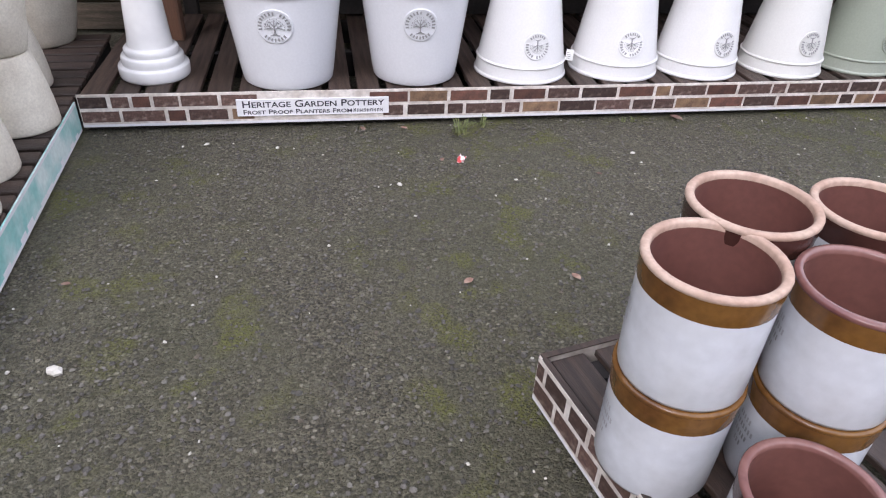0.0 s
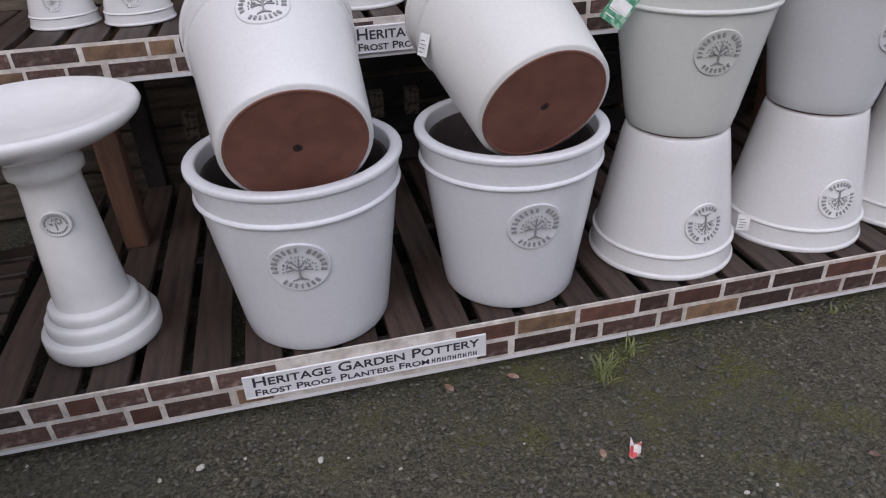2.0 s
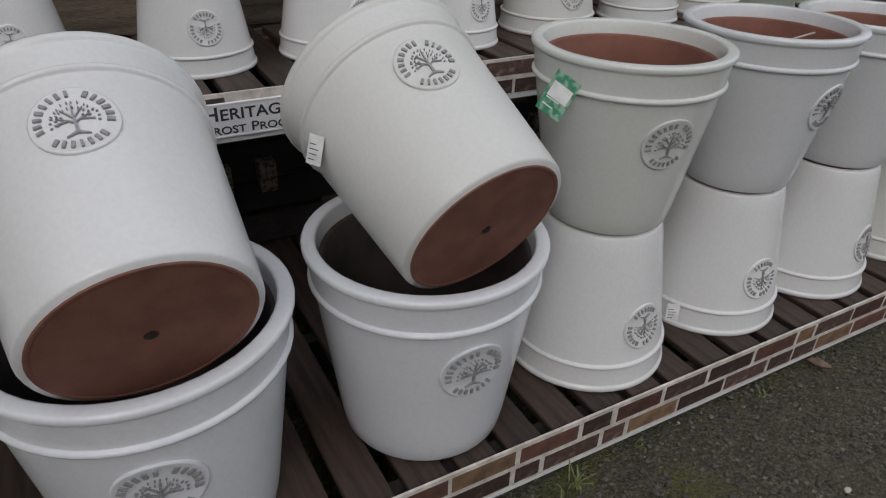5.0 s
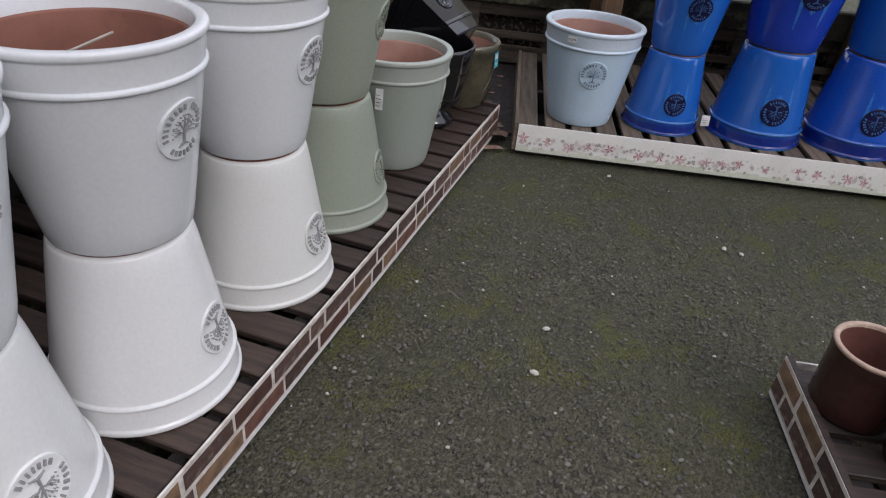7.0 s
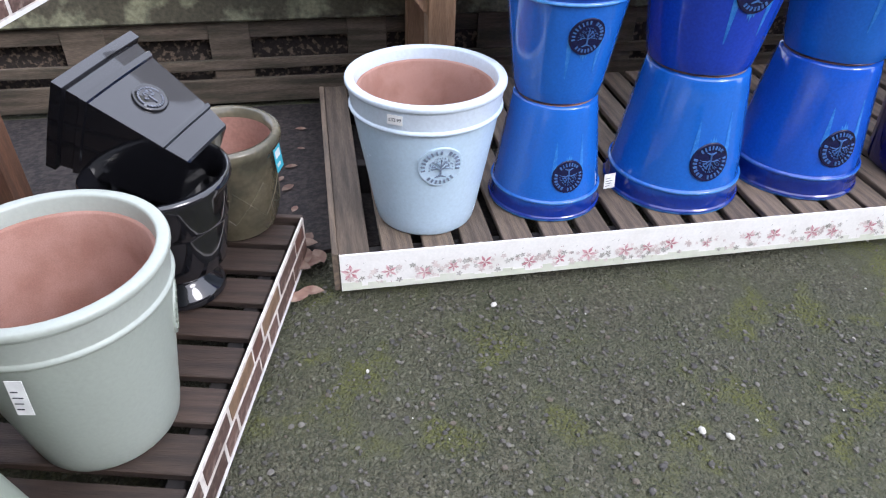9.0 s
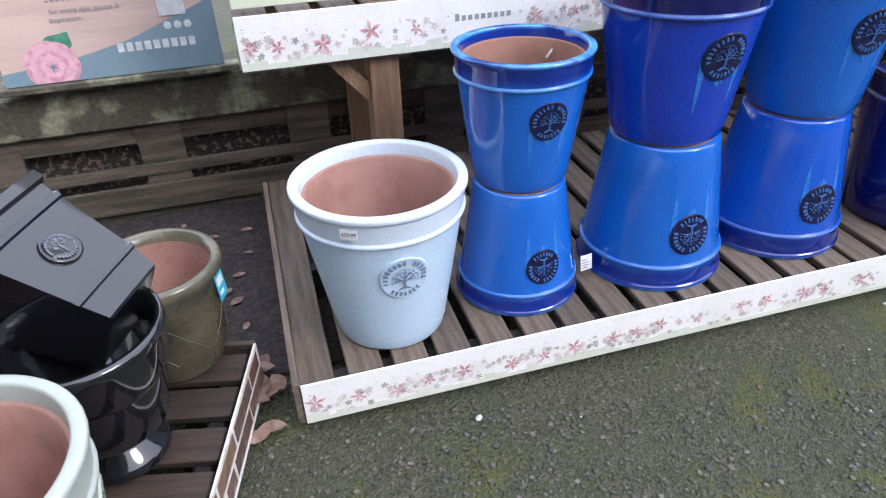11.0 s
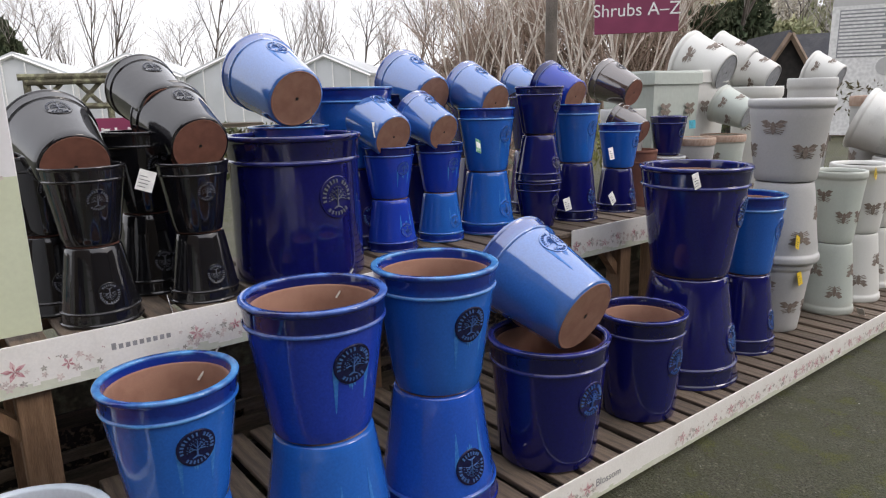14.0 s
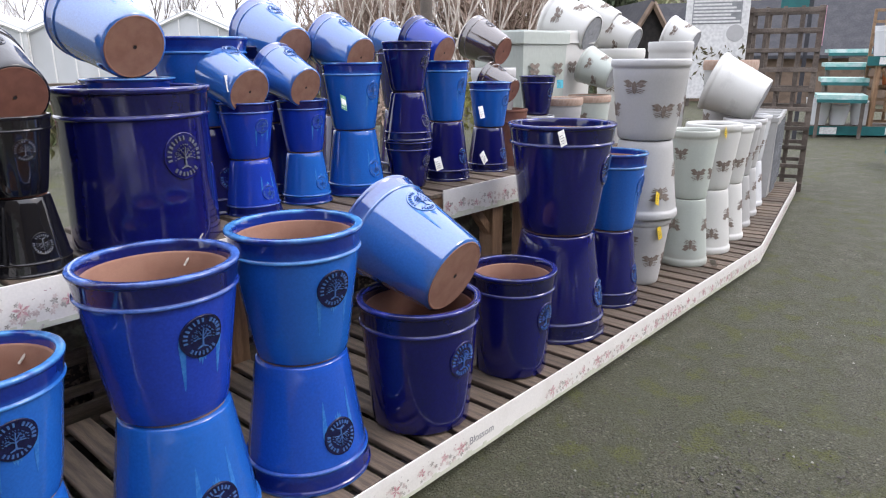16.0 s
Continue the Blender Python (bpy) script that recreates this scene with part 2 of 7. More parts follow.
RACK_WOOD = mat("grey_rack_wood", (0.145, 0.118, 0.098), 0.85, (0.09, 0.072, 0.06), 5, grain=0.25, vary=0.2)
MOSSY = mat("mossy_beam_wood", (0.082, 0.075, 0.05), 0.95, (0.25, 0.25, 0.16), 9, mix=(0.5, 0.66), bump=0.6, bump_scale=60, grain=0.3)
BLOCK_WOOD = mat("chipboard_block", (0.20, 0.16, 0.12), 0.9, (0.03, 0.026, 0.022), 60, mix=(0.4, 0.6), grain=0.3)
# near-black for dark wood; also stands for shade in holes and recesses
DARK_WOOD_SHADE = mat("dark_wood_shade", (0.022, 0.018, 0.016), 0.9, (0.012, 0.01, 0.01), 5, grain=0.3, bump=0.3)
PRINT_WHITE = mat("printed_white", (0.70, 0.70, 0.71), 0.45, (0.66, 0.66, 0.66), 3, grain=0.03)
PRINT_GREEN = mat("printed_green", (0.58, 0.625, 0.46), 0.5, (0.54, 0.58, 0.42), 2.5, grain=0.03)
MORTAR = mat("printed_mortar", (0.68, 0.64, 0.59), 0.55, (0.50, 0.45, 0.40), 14, grain=0.15)
BRICK_PRINT = mat("printed_brick", (0.080, 0.046, 0.037), 0.6, (0.20, 0.15, 0.125), 38, mix=(0.52, 0.72), grain=0.35, bump_scale=90, vary=0.5)
BRICK_RED = mat("printed_red_brick", (0.15, 0.066, 0.046), 0.6, (0.085, 0.042, 0.032), 22, mix=(0.35, 0.65), grain=0.3, bump_scale=90, vary=0.35)
BRICK_BUFF = mat("printed_buff_brick", (0.24, 0.15, 0.085), 0.6, (0.13, 0.08, 0.05), 22, mix=(0.35, 0.65), grain=0.3, bump_scale=90, vary=0.3)
PETAL = mat("printed_petal", (0.56, 0.26, 0.29), 0.5, (0.68, 0.50, 0.50), 60, grain=0.1)
PETAL_PALE = mat("printed_pale_petal", (0.56, 0.47, 0.44), 0.5, (0.66, 0.58, 0.54), 60, grain=0.1)
LEAF_PRINT = mat("printed_leaf", (0.30, 0.29, 0.25), 0.5, (0.46, 0.44, 0.40), 60, grain=0.1)
PLATE_WHITE = mat("white_plate", (0.76, 0.76, 0.77), 0.35, (0.72, 0.72, 0.73), 12, grain=0.02)
TRIM_WHITE = mat("printed_cream_white", (0.80, 0.785, 0.745), 0.45, (0.73, 0.71, 0.66), 7, mix=(0.5, 0.75), grain=0.04, bump_scale=120)
TRIM_GREEN = mat("printed_pale_green", (0.60, 0.625, 0.50), 0.45, (0.66, 0.665, 0.57), 9, grain=0.05)
PETAL_HEART = mat("printed_flower_heart", (0.26, 0.06, 0.08), 0.5, (0.34, 0.12, 0.12), 60, grain=0.1)
INK = mat("printed_ink", (0.035, 0.035, 0.045), 0.5, scale=20)
INK_GREY = mat("printed_grey_ink", (0.30, 0.30, 0.31), 0.5, scale=20)
TEAL = mat("printed_teal", (0.24, 0.50, 0.47), 0.45, (0.60, 0.70, 0.67), 6, grain=0.08)
TEAL_DARK = mat("teal_paint", (0.012, 0.13, 0.13), 0.5, (0.01, 0.10, 0.10), 4, grain=0.1)
SLATE = mat("printed_slate", (0.17, 0.21, 0.24), 0.45, (0.20, 0.24, 0.27), 4, grain=0.05)
PINK_PRINT = mat("printed_pink_wood", (0.68, 0.50, 0.42), 0.5, (0.60, 0.43, 0.36), 3, stretch=(1, 1, 12), grain=0.06)
ROSE = mat("printed_rose", (0.66, 0.30, 0.37), 0.5, (0.72, 0.42, 0.46), 30)
ROSE_PALE = mat("printed_pale_rose", (0.78, 0.50, 0.55), 0.5, (0.72, 0.40, 0.46), 30)
TEAL_BRIGHT = mat("printed_bright_teal", (0.02, 0.34, 0.36), 0.45, (0.02, 0.30, 0.32), 4, grain=0.05)
SLATE_BLUE = mat("printed_slate_blue", (0.20, 0.29, 0.34), 0.45, (0.23, 0.32, 0.36), 4, grain=0.05)
PHOTO_PALE = mat("printed_paving_photo", (0.46, 0.47, 0.48), 0.4, (0.62, 0.62, 0.61), 7, grain=0.12)
SHRUB_PRINT = mat("printed_foliage", (0.12, 0.15, 0.10), 0.4, (0.30, 0.32, 0.26), 45, grain=0.2)
LEAF_GREEN_PRINT = mat("printed_green_leaf", (0.10, 0.30, 0.20), 0.5, (0.07, 0.24, 0.15), 20)
LABEL_GREEN = mat("tag_green", (0.04, 0.24, 0.13), 0.5, (0.25, 0.40, 0.28), 60, mix=(0.45, 0.55))
LABEL_CYAN = mat("tag_cyan", (0.05, 0.42, 0.55), 0.5, scale=30)
LABEL_YELLOW = mat("tag_yellow", (0.75, 0.52, 0.02), 0.5, scale=30)
LABEL_WHITE = mat("tag_white", (0.78, 0.78, 0.76), 0.5, scale=30, grain=0.03)
MAROON = mat("sign_maroon", (0.20, 0.025, 0.075), 0.5, (0.17, 0.02, 0.065), 3, grain=0.04)
METAL_GREY = mat("galvanised_grey", (0.35, 0.36, 0.37), 0.45, scale=8, metal=0.6)
ROOF = mat("dark_slate_roof", (0.028, 0.029, 0.036), 0.75, (0.05, 0.05, 0.055), 3, bump=0.4, bump_scale=20, grain=0.25)
WALL_WOOD = mat("shed_wall", (0.20, 0.14, 0.10), 0.8, (0.14, 0.10, 0.07), 3, grain=0.2)
GLASSHOUSE = mat("glasshouse_panel", (0.55, 0.57, 0.58), 0.35, (0.46, 0.48, 0.48), 0.6, grain=0.06)
BARK = mat("grey_bark", (0.12, 0.10, 0.085), 0.9, (0.07, 0.06, 0.05), 3, grain=0.25)
BIRCH = mat("pale_birch_bark", (0.60, 0.54, 0.48), 0.85, (0.40, 0.34, 0.29), 4, grain=0.25)
TWIG_RED = mat("russet_twigs", (0.34, 0.255, 0.205), 0.9, (0.27, 0.20, 0.155), 3, grain=0.2)
# twig grey lightened: distance haze is mixed into the colour
TWIG_HAZED = mat("grey_twigs_hazed", (0.44, 0.41, 0.39), 0.9, (0.34, 0.31, 0.29), 3, grain=0.2)
CONIFER = mat("conifer_needles", (0.035, 0.055, 0.025), 0.9, (0.06, 0.07, 0.035), 1.2, grain=0.3)
SHRUB = mat("shrub_leaves", (0.07, 0.085, 0.03), 0.8, (0.12, 0.085, 0.045), 1.4, grain=0.35)
SHRUB_GOLD = mat("golden_shrub_leaves", (0.20, 0.19, 0.05), 0.8, (0.12, 0.13, 0.04), 1.4, grain=0.35)
WOOD_GREEN = mat("winter_wood_green", (0.27, 0.29, 0.16), 0.9, (0.36, 0.35, 0.21), 1.4, grain=0.35)
WOOD_GOLD = mat("winter_wood_gold", (0.46, 0.44, 0.22), 0.9, (0.36, 0.34, 0.18), 1.4, grain=0.35)
WOOD_GREY = mat("winter_wood_twigs", (0.52, 0.48, 0.40), 0.9, (0.60, 0.56, 0.47), 1.4, grain=0.35)
GRASS = mat("grass_blades", (0.13, 0.17, 0.05), 0.7, (0.20, 0.20, 0.08), 8)
PEBBLE = mat("pebble", (0.15, 0.138, 0.118), 0.8, (0.085, 0.078, 0.068), 30, vary=0.2)
CHIP_DARK = mat("dark_stone_chip", (0.045, 0.041, 0.036), 0.7, (0.065, 0.06, 0.05), 40)
CHIP_GREY = mat("grey_stone_chip", (0.15, 0.14, 0.118), 0.75, (0.10, 0.092, 0.078), 40)
CHIP_BROWN = mat("brown_stone_chip", (0.115, 0.095, 0.07), 0.75, (0.08, 0.068, 0.05), 40)
PEBBLE_PALE = mat("pale_pebble", (0.52, 0.50, 0.45), 0.8, (0.40, 0.38, 0.33), 30)
DEAD_LEAF = mat("dead_leaf", (0.17, 0.095, 0.07), 0.8, (0.24, 0.165, 0.125), 20, vary=0.3)
WRAPPER = mat("sweet_wrapper", (0.62, 0.56, 0.54), 0.3, (0.5, 0.06, 0.06), 60, mix=(0.5, 0.55))
SOIL = mat("dark_soil", (0.014, 0.011, 0.011), 0.95, (0.040, 0.031, 0.028), 45, bump=0.9, bump_scale=70, grain=0.35)
LITTER = mat("leaf_litter", (0.030, 0.023, 0.019), 0.95, (0.17, 0.125, 0.09), 42, mix=(0.52, 0.62), bump=0.9, bump_scale=60, grain=0.35)
STRING = mat("white_string", (0.6, 0.56, 0.5), 0.7, scale=20)
ORANGE = mat("orange_paint", (0.50, 0.13, 0.03), 0.6, scale=5)
STONE_GREY = mat("grey_cast_stone", (0.30, 0.31, 0.33), 0.8, (0.24, 0.25, 0.26), 6, bump=0.2)


def asphalt():
    """Old asphalt: dark fines with worn stone chips standing out, brown dirt, and moss in patches."""
    m = bpy.data.materials.new("mossy_asphalt")
    m.use_nodes = True
    n, l = m.node_tree.nodes, m.node_tree.links
    p = n["Principled BSDF"]
    co = n.new("ShaderNodeTexCoord")

    def noise_tex(scale, detail, rough=0.5):
        t = n.new("ShaderNodeTexNoise")
        t.inputs["Scale"].default_value, t.inputs["Detail"].default_value, t.inputs["Roughness"].default_value = scale, detail, rough
        l.new(co.outputs["Object"], t.inputs["Vector"])
        return t.outputs[0]

    def span(src, a, b, c=0.0, d=1.0):
        r = n.new("ShaderNodeMapRange")
        r.inputs[1].default_value, r.inputs[2].default_value, r.inputs[3].default_value, r.inputs[4].default_value = a, b, c, d
        l.new(src, r.inputs[0])
        return r.outputs[0]

    def times(a, b):
        t = n.new("ShaderNodeMath"); t.operation = "MULTIPLY"
        l.new(a, t.inputs[0]); l.new(b, t.inputs[1])
        return t.outputs[0]

    def blend(fac, a, colour):
        t = n.new("ShaderNodeMix"); t.data_type = "RGBA"
        l.new(fac, t.inputs[0]); l.new(a, t.inputs[6])
        t.inputs[7].default_value = rgb(colour)
        return t
    warp = n.new("ShaderNodeTexNoise"); warp.inputs["Scale"].default_value = 55
    l.new(co.outputs["Object"], warp.inputs["Vector"])
    add = n.new("ShaderNodeVectorMath"); add.operation = "MULTIPLY_ADD"
    l.new(warp.outputs["Color"], add.inputs[0]); add.inputs[1].default_value = (0.009, 0.009, 0.009); l.new(co.outputs["Object"], add.inputs[2])
    v = n.new("ShaderNodeTexVoronoi"); v.inputs["Scale"].default_value = 66
    v2 = n.new("ShaderNodeTexVoronoi"); v2.inputs["Scale"].default_value = 150
    l.new(add.outputs[0], v.inputs["Vector"]); l.new(add.outputs[0], v2.inputs["Vector"])
    sep = n.new("ShaderNodeSeparateColor"); l.new(v.outputs["Color"], sep.inputs[0])
    sep2 = n.new("ShaderNodeSeparateColor"); l.new(v2.outputs["Color"], sep2.inputs[0])
    big, mid, fine = noise_tex(1.1, 8), noise_tex(5.5, 8), noise_tex(140, 5, 0.65)
    patch = noise_tex(3.1, 5, 0.6)
    # fines
    fines = n.new("ShaderNodeValToRGB")
    fines.color_ramp.elements[0].color, fines.color_ramp.elements[0].position = (0.026, 0.0225, 0.015, 1), 0.22
    fines.color_ramp.elements[1].color, fines.color_ramp.elements[1].position = (0.165, 0.150, 0.103, 1), 0.85
    mixn = n.new("ShaderNodeMath"); mixn.operation = "MULTIPLY_ADD"
    l.new(sep2.outputs[0], mixn.inputs[0]); mixn.inputs[1].default_value = 0.6; l.new(span(fine, 0.3, 0.7, 0.02, 0.42), mixn.inputs[2])
    l.new(mixn.outputs[0], fines.inputs[0])
    # chips: some of the cells, more of them where the binder has worn away
    worn = n.new("ShaderNodeMath"); worn.operation = "ADD"
    l.new(sep.outputs[1], worn.inputs[0]); l.new(span(patch, 0.34, 0.66, -0.30, 0.30), worn.inputs[1])
    chip = times(span(worn.outputs[0], 0.44, 0.50), span(v.outputs["Distance"], 0.34, 0.50, 1.0, 0.0))
    stone = n.new("ShaderNodeValToRGB")
    stone.color_ramp.elements[0].color, stone.color_ramp.elements[0].position = (0.048, 0.0435, 0.034, 1), 0.0
    stone.color_ramp.elements[1].color, stone.color_ramp.elements[1].position = (0.31, 0.287, 0.22, 1), 1.0
    e = stone.color_ramp.elements.new(0.7); e.color = (0.135, 0.124, 0.094, 1)
    l.new(sep.outputs[0], stone.inputs[0])
    m0 = n.new("ShaderNodeMix"); m0.data_type = "RGBA"
    l.new(times(chip, span(fine, 0.25, 0.5, 0.6, 1.0)), m0.inputs[0]); l.new(fines.outputs[0], m0.inputs[6]); l.new(stone.outputs[0], m0.inputs[7])
    film = times(span(patch, 0.62, 0.36), span(mid, 0.3, 0.55))
    m1 = blend(times(film, span(fine, 0.2, 0.6, 0.8, 0.35)), m0.outputs[2], (0.090, 0.085, 0.053))
    green = blend(span(big, 0.40, 0.66, 0.0, 0.42), m1.outputs[2], (0.070, 0.073, 0.035))
    place = n.new("ShaderNodeSeparateXYZ"); l.new(co.outputs["Object"], place.inputs[0])
    algae = blend(times(span(place.outputs[0], 2.6, 4.4, 0.0, 0.5), span(mid, 0.35, 0.6, 0.4, 1.0)), green.outputs[2], (0.060, 0.073, 0.034))
    moss = times(times(span(mid, 0.53, 0.61), span(big, 0.44, 0.54)), span(fine, 0.40, 0.56, 0.0, 0.8))
    m2 = blend(moss, algae.outputs[2], (0.112, 0.116, 0.022))
    l.new(m2.outputs[2], p.inputs["Base Color"])
    l.new(span(mid, 0.3, 0.7, 0.60, 0.78), p.inputs["Roughness"])
    p.inputs["Specular IOR Level"].default_value = 0.4
    ha = n.new("ShaderNodeMath"); ha.operation = "MULTIPLY_ADD"
    l.new(times(chip, span(film, 0.0, 1.0, 1.0, 0.35)), ha.inputs[0]); ha.inputs[1].default_value = 0.8; l.new(fine, ha.inputs[2])
    hb = n.new("ShaderNodeMath"); hb.operation = "MULTIPLY_ADD"
    l.new(v2.outputs["Distance"], hb.inputs[0]); hb.inputs[1].default_value = -0.6; l.new(ha.outputs[0], hb.inputs[2])
    bp = n.new("ShaderNodeBump")
    bp.inputs["Strength"].default_value, bp.inputs["Distance"].default_value = 1.0, 0.013
    l.new(hb.outputs[0], bp.inputs["Height"]); l.new(bp.outputs[0], p.inputs["Normal"])
    return m


ASPHALT = asphalt()


# ---- building helpers ----
def mesh_of(name, bm, material, smooth=False):
    me = bpy.data.meshes.new(name)
    bm.normal_update()
    bm.to_mesh(me)
    bm.free()
    me.materials.append(material)
    if smooth:
        for f in me.polygons:
            f.use_smooth = True
    return me


def thing(name, m, label="", category="", group="", kind=""):
    ob = new(name)
    ob.empty_display_size = 0.1
    ob.matrix_basis = m
    return tagged(ob, label, category, group, kind)


def hang(name, me, parent, m=None, label=""):
    ob = new(name, me)
    ob.parent = parent
    if m is not None:
        ob.matrix_basis = m
    return tagged(ob, label)


def part(name, bm, material, parent, label="", smooth=False, m=None):
    return hang(name, mesh_of(name, bm, material, smooth), parent, m, label)


def solid(name, bm, material, m=None, label="", category="", group="", kind="", smooth=False):
    ob = new(name, mesh_of(name, bm, material, smooth))
    if m is not None:
        ob.matrix_basis = m
    return tagged(ob, label, category, group, kind)


def box(x0, x1, y0, y1, z0, z1, bevel=0.0, bm=None):
    bm = bm or bmesh.new()
    vs = [bm.verts.new((x, y, z)) for x in (x0, x1) for y in (y0, y1) for z in (z0, z1)]
    fs = [bm.faces.new([vs[i] for i in q]) for q in ((0, 1, 3, 2), (4, 6, 7, 5), (0, 4, 5, 1), (2, 3, 7, 6), (0, 2, 6, 4), (1, 5, 7, 3))]
    if bevel:
        es = {e for f in fs for e in f.edges}
        bmesh.ops.bevel(bm, geom=list(es), offset=bevel, segments=1, affect="EDGES")
    return bm


def lathe(profile, seg=40, bm=None, square=0.0):
    """Turns a profile of (radius, height) round z. square: 0 round, 1 four-sided."""
    bm = bm or bmesh.new()
    rings = []
    for r, z in profile:
        ring = []
        for i in range(seg):
            a = 2 * math.pi * i / seg
            c, s = math.cos(a), math.sin(a)
            k = 1 / max(abs(c), abs(s)) if square else 1
            k = 1 + (k - 1) * square
            ring.append(bm.verts.new((r * c * k, r * s * k, z)))
        rings.append(ring)
    for a, b in zip(rings, rings[1:]):
        for i in range(seg):
            j = (i + 1) % seg
            bm.faces.new((a[i], a[j], b[j], b[i]))
    return bm


def tube(bm, a, b, ra, rb, seg=5):
    a, b = Vector(a), Vector(b)
    d = (b - a)
    if d.length < 1e-6:
        return
    q = d.to_track_quat("Z", "Y")
    ra_, rb_ = [], []
    for i in range(seg):
        t = 2 * math.pi * i / seg
        o = q @ Vector((math.cos(t), math.sin(t), 0))
        ra_.append(bm.verts.new(a + o * ra))
        rb_.append(bm.verts.new(b + o * rb))
    for i in range(seg):
        j = (i + 1) % seg
        bm.faces.new((ra_[i], ra_[j], rb_[j], rb_[i]))


def lettering(name, text, size, material, parent, m, label="", depth=0.0005, caps=False, fit=0.0):
    """Raised text; caps: small capitals after each first letter; fit: its width when stretched or squeezed."""
    cu = bpy.data.curves.new(name, "FONT")
    cu.body, cu.size, cu.extrude, cu.align_x, cu.align_y = text.lower() if caps else text, size, depth, "CENTER", "CENTER"
    if caps:
        cu.body, cu.small_caps_scale, cu.offset = text.title(), 0.8, size * 0.012
        for f in cu.body_format:
            f.use_small_caps = True
    tmp = bpy.data.objects.new(name, cu)
    scene.collection.objects.link(tmp)
    me = bpy.data.meshes.new_from_object(tmp.evaluated_get(bpy.context.evaluated_depsgraph_get()))
    bpy.data.objects.remove(tmp)
    if fit:
        xs = [v.co.x for v in me.vertices]
        me.transform(Matrix.Diagonal((fit / (max(xs) - min(xs)), 1, 1, 1)))
    me.materials.clear()
    me.materials.append(material)
    return tagged(hang(name, me, parent, m, label), label, kind="stuff" if caps else "")


# ---- flared planters: unit radius, height H ----
H = 1.93
BANDZ = 0.828 * H


FOOT = [0.665]


def wall_r(z):
    b = FOOT[0]
    return b + (0.935 - b) * min(1.0, z / BANDZ) if z < BANDZ else 0.945 + 0.055 * (z - BANDZ) / (H - BANDZ)


def planter_out():
    b = FOOT[0]
    return [(b - 0.065, 0.0), (b - 0.052, 0.012), (b - 0.014, 0.020), (b, 0.045)] + [(wall_r(BANDZ * k / 8), BANDZ * k / 8) for k in range(1, 8)] + \
        [(wall_r(BANDZ - 0.06), BANDZ - 0.06), (wall_r(BANDZ - 0.042), BANDZ - 0.042), (wall_r(BANDZ - 0.036), BANDZ - 0.036), (0.948, BANDZ - 0.032), (0.964, BANDZ - 0.022), (0.969, BANDZ - 0.006), (0.965, BANDZ + 0.010), (0.952, BANDZ + 0.020), (0.9415, BANDZ + 0.024), (0.942, BANDZ + 0.030), (0.944, BANDZ + 0.048),
         (0.955, BANDZ + 0.14), (0.969, H - 0.10), (0.9715, H - 0.085), (0.976, H - 0.078), (0.990, H - 0.068), (0.998, H - 0.055), (1.0, H - 0.025), (0.992, H - 0.006), (0.978, H), (0.905, H), (0.888, H - 0.006), (0.880, H - 0.022), (0.862, H - 0.15)]


def planter_in():
    b = FOOT[0]
    return [(0.862, H - 0.15), (0.838, H - 0.156), (0.826, H - 0.17), (0.80, BANDZ - 0.1), ((0.8 + b) / 2 - 0.05, 0.8), (b - 0.07, 0.16), (b - 0.12, 0.13), (0.08, 0.12), (0.005, 0.12)]


def planter_base():
    b = FOOT[0]
    return [(b - 0.055, 0.010), (b - 0.065, -0.003), (b - 0.085, -0.004), (b - 0.10, 0.002), (0.05, 0.004), (0.044, 0.035), (0.0, 0.04)]


EMB_R, EMB_Z = 0.235, 0.588 * H


def on_wall(a, b, off, zc=EMB_Z):
    a, b = a * 1.18, b * 1.18
    z = zc + b
    r = wall_r(z) + off
    t = -math.pi / 2 + a / wall_r(zc)
    return (r * math.cos(t), r * math.sin(t), z)


def emblem_disc():
    bm = bmesh.new()
    rings = []
    for rad, off in ((EMB_R, -0.01), (EMB_R, 0.016), (EMB_R - 0.008, 0.022), (EMB_R - 0.02, 0.016), (0.12, 0.016)):
        rings.append([bm.verts.new(on_wall(rad * math.cos(t), rad * math.sin(t), off)) for t in [2 * math.pi * i / 28 for i in range(28)]])
    for a, b in zip(rings, rings[1:]):
        for i in range(28):
            j = (i + 1) % 28
            bm.faces.new((a[i], a[j], b[j], b[i]))
    bm.faces.new(rings[-1])
    return bm


def slab_on_wall(bm, quad, lo, hi, zc=EMB_Z):
    lo_ = [bm.verts.new(on_wall(a, b, lo, zc)) for a, b in quad]
    hi_ = [bm.verts.new(on_wall(a, b, hi, zc)) for a, b in quad]
    bm.faces.new(hi_)
    n = len(quad)
    for i in range(n):
        j = (i + 1) % n
        bm.faces.new((lo_[i], lo_[j], hi_[j], hi_[i]))


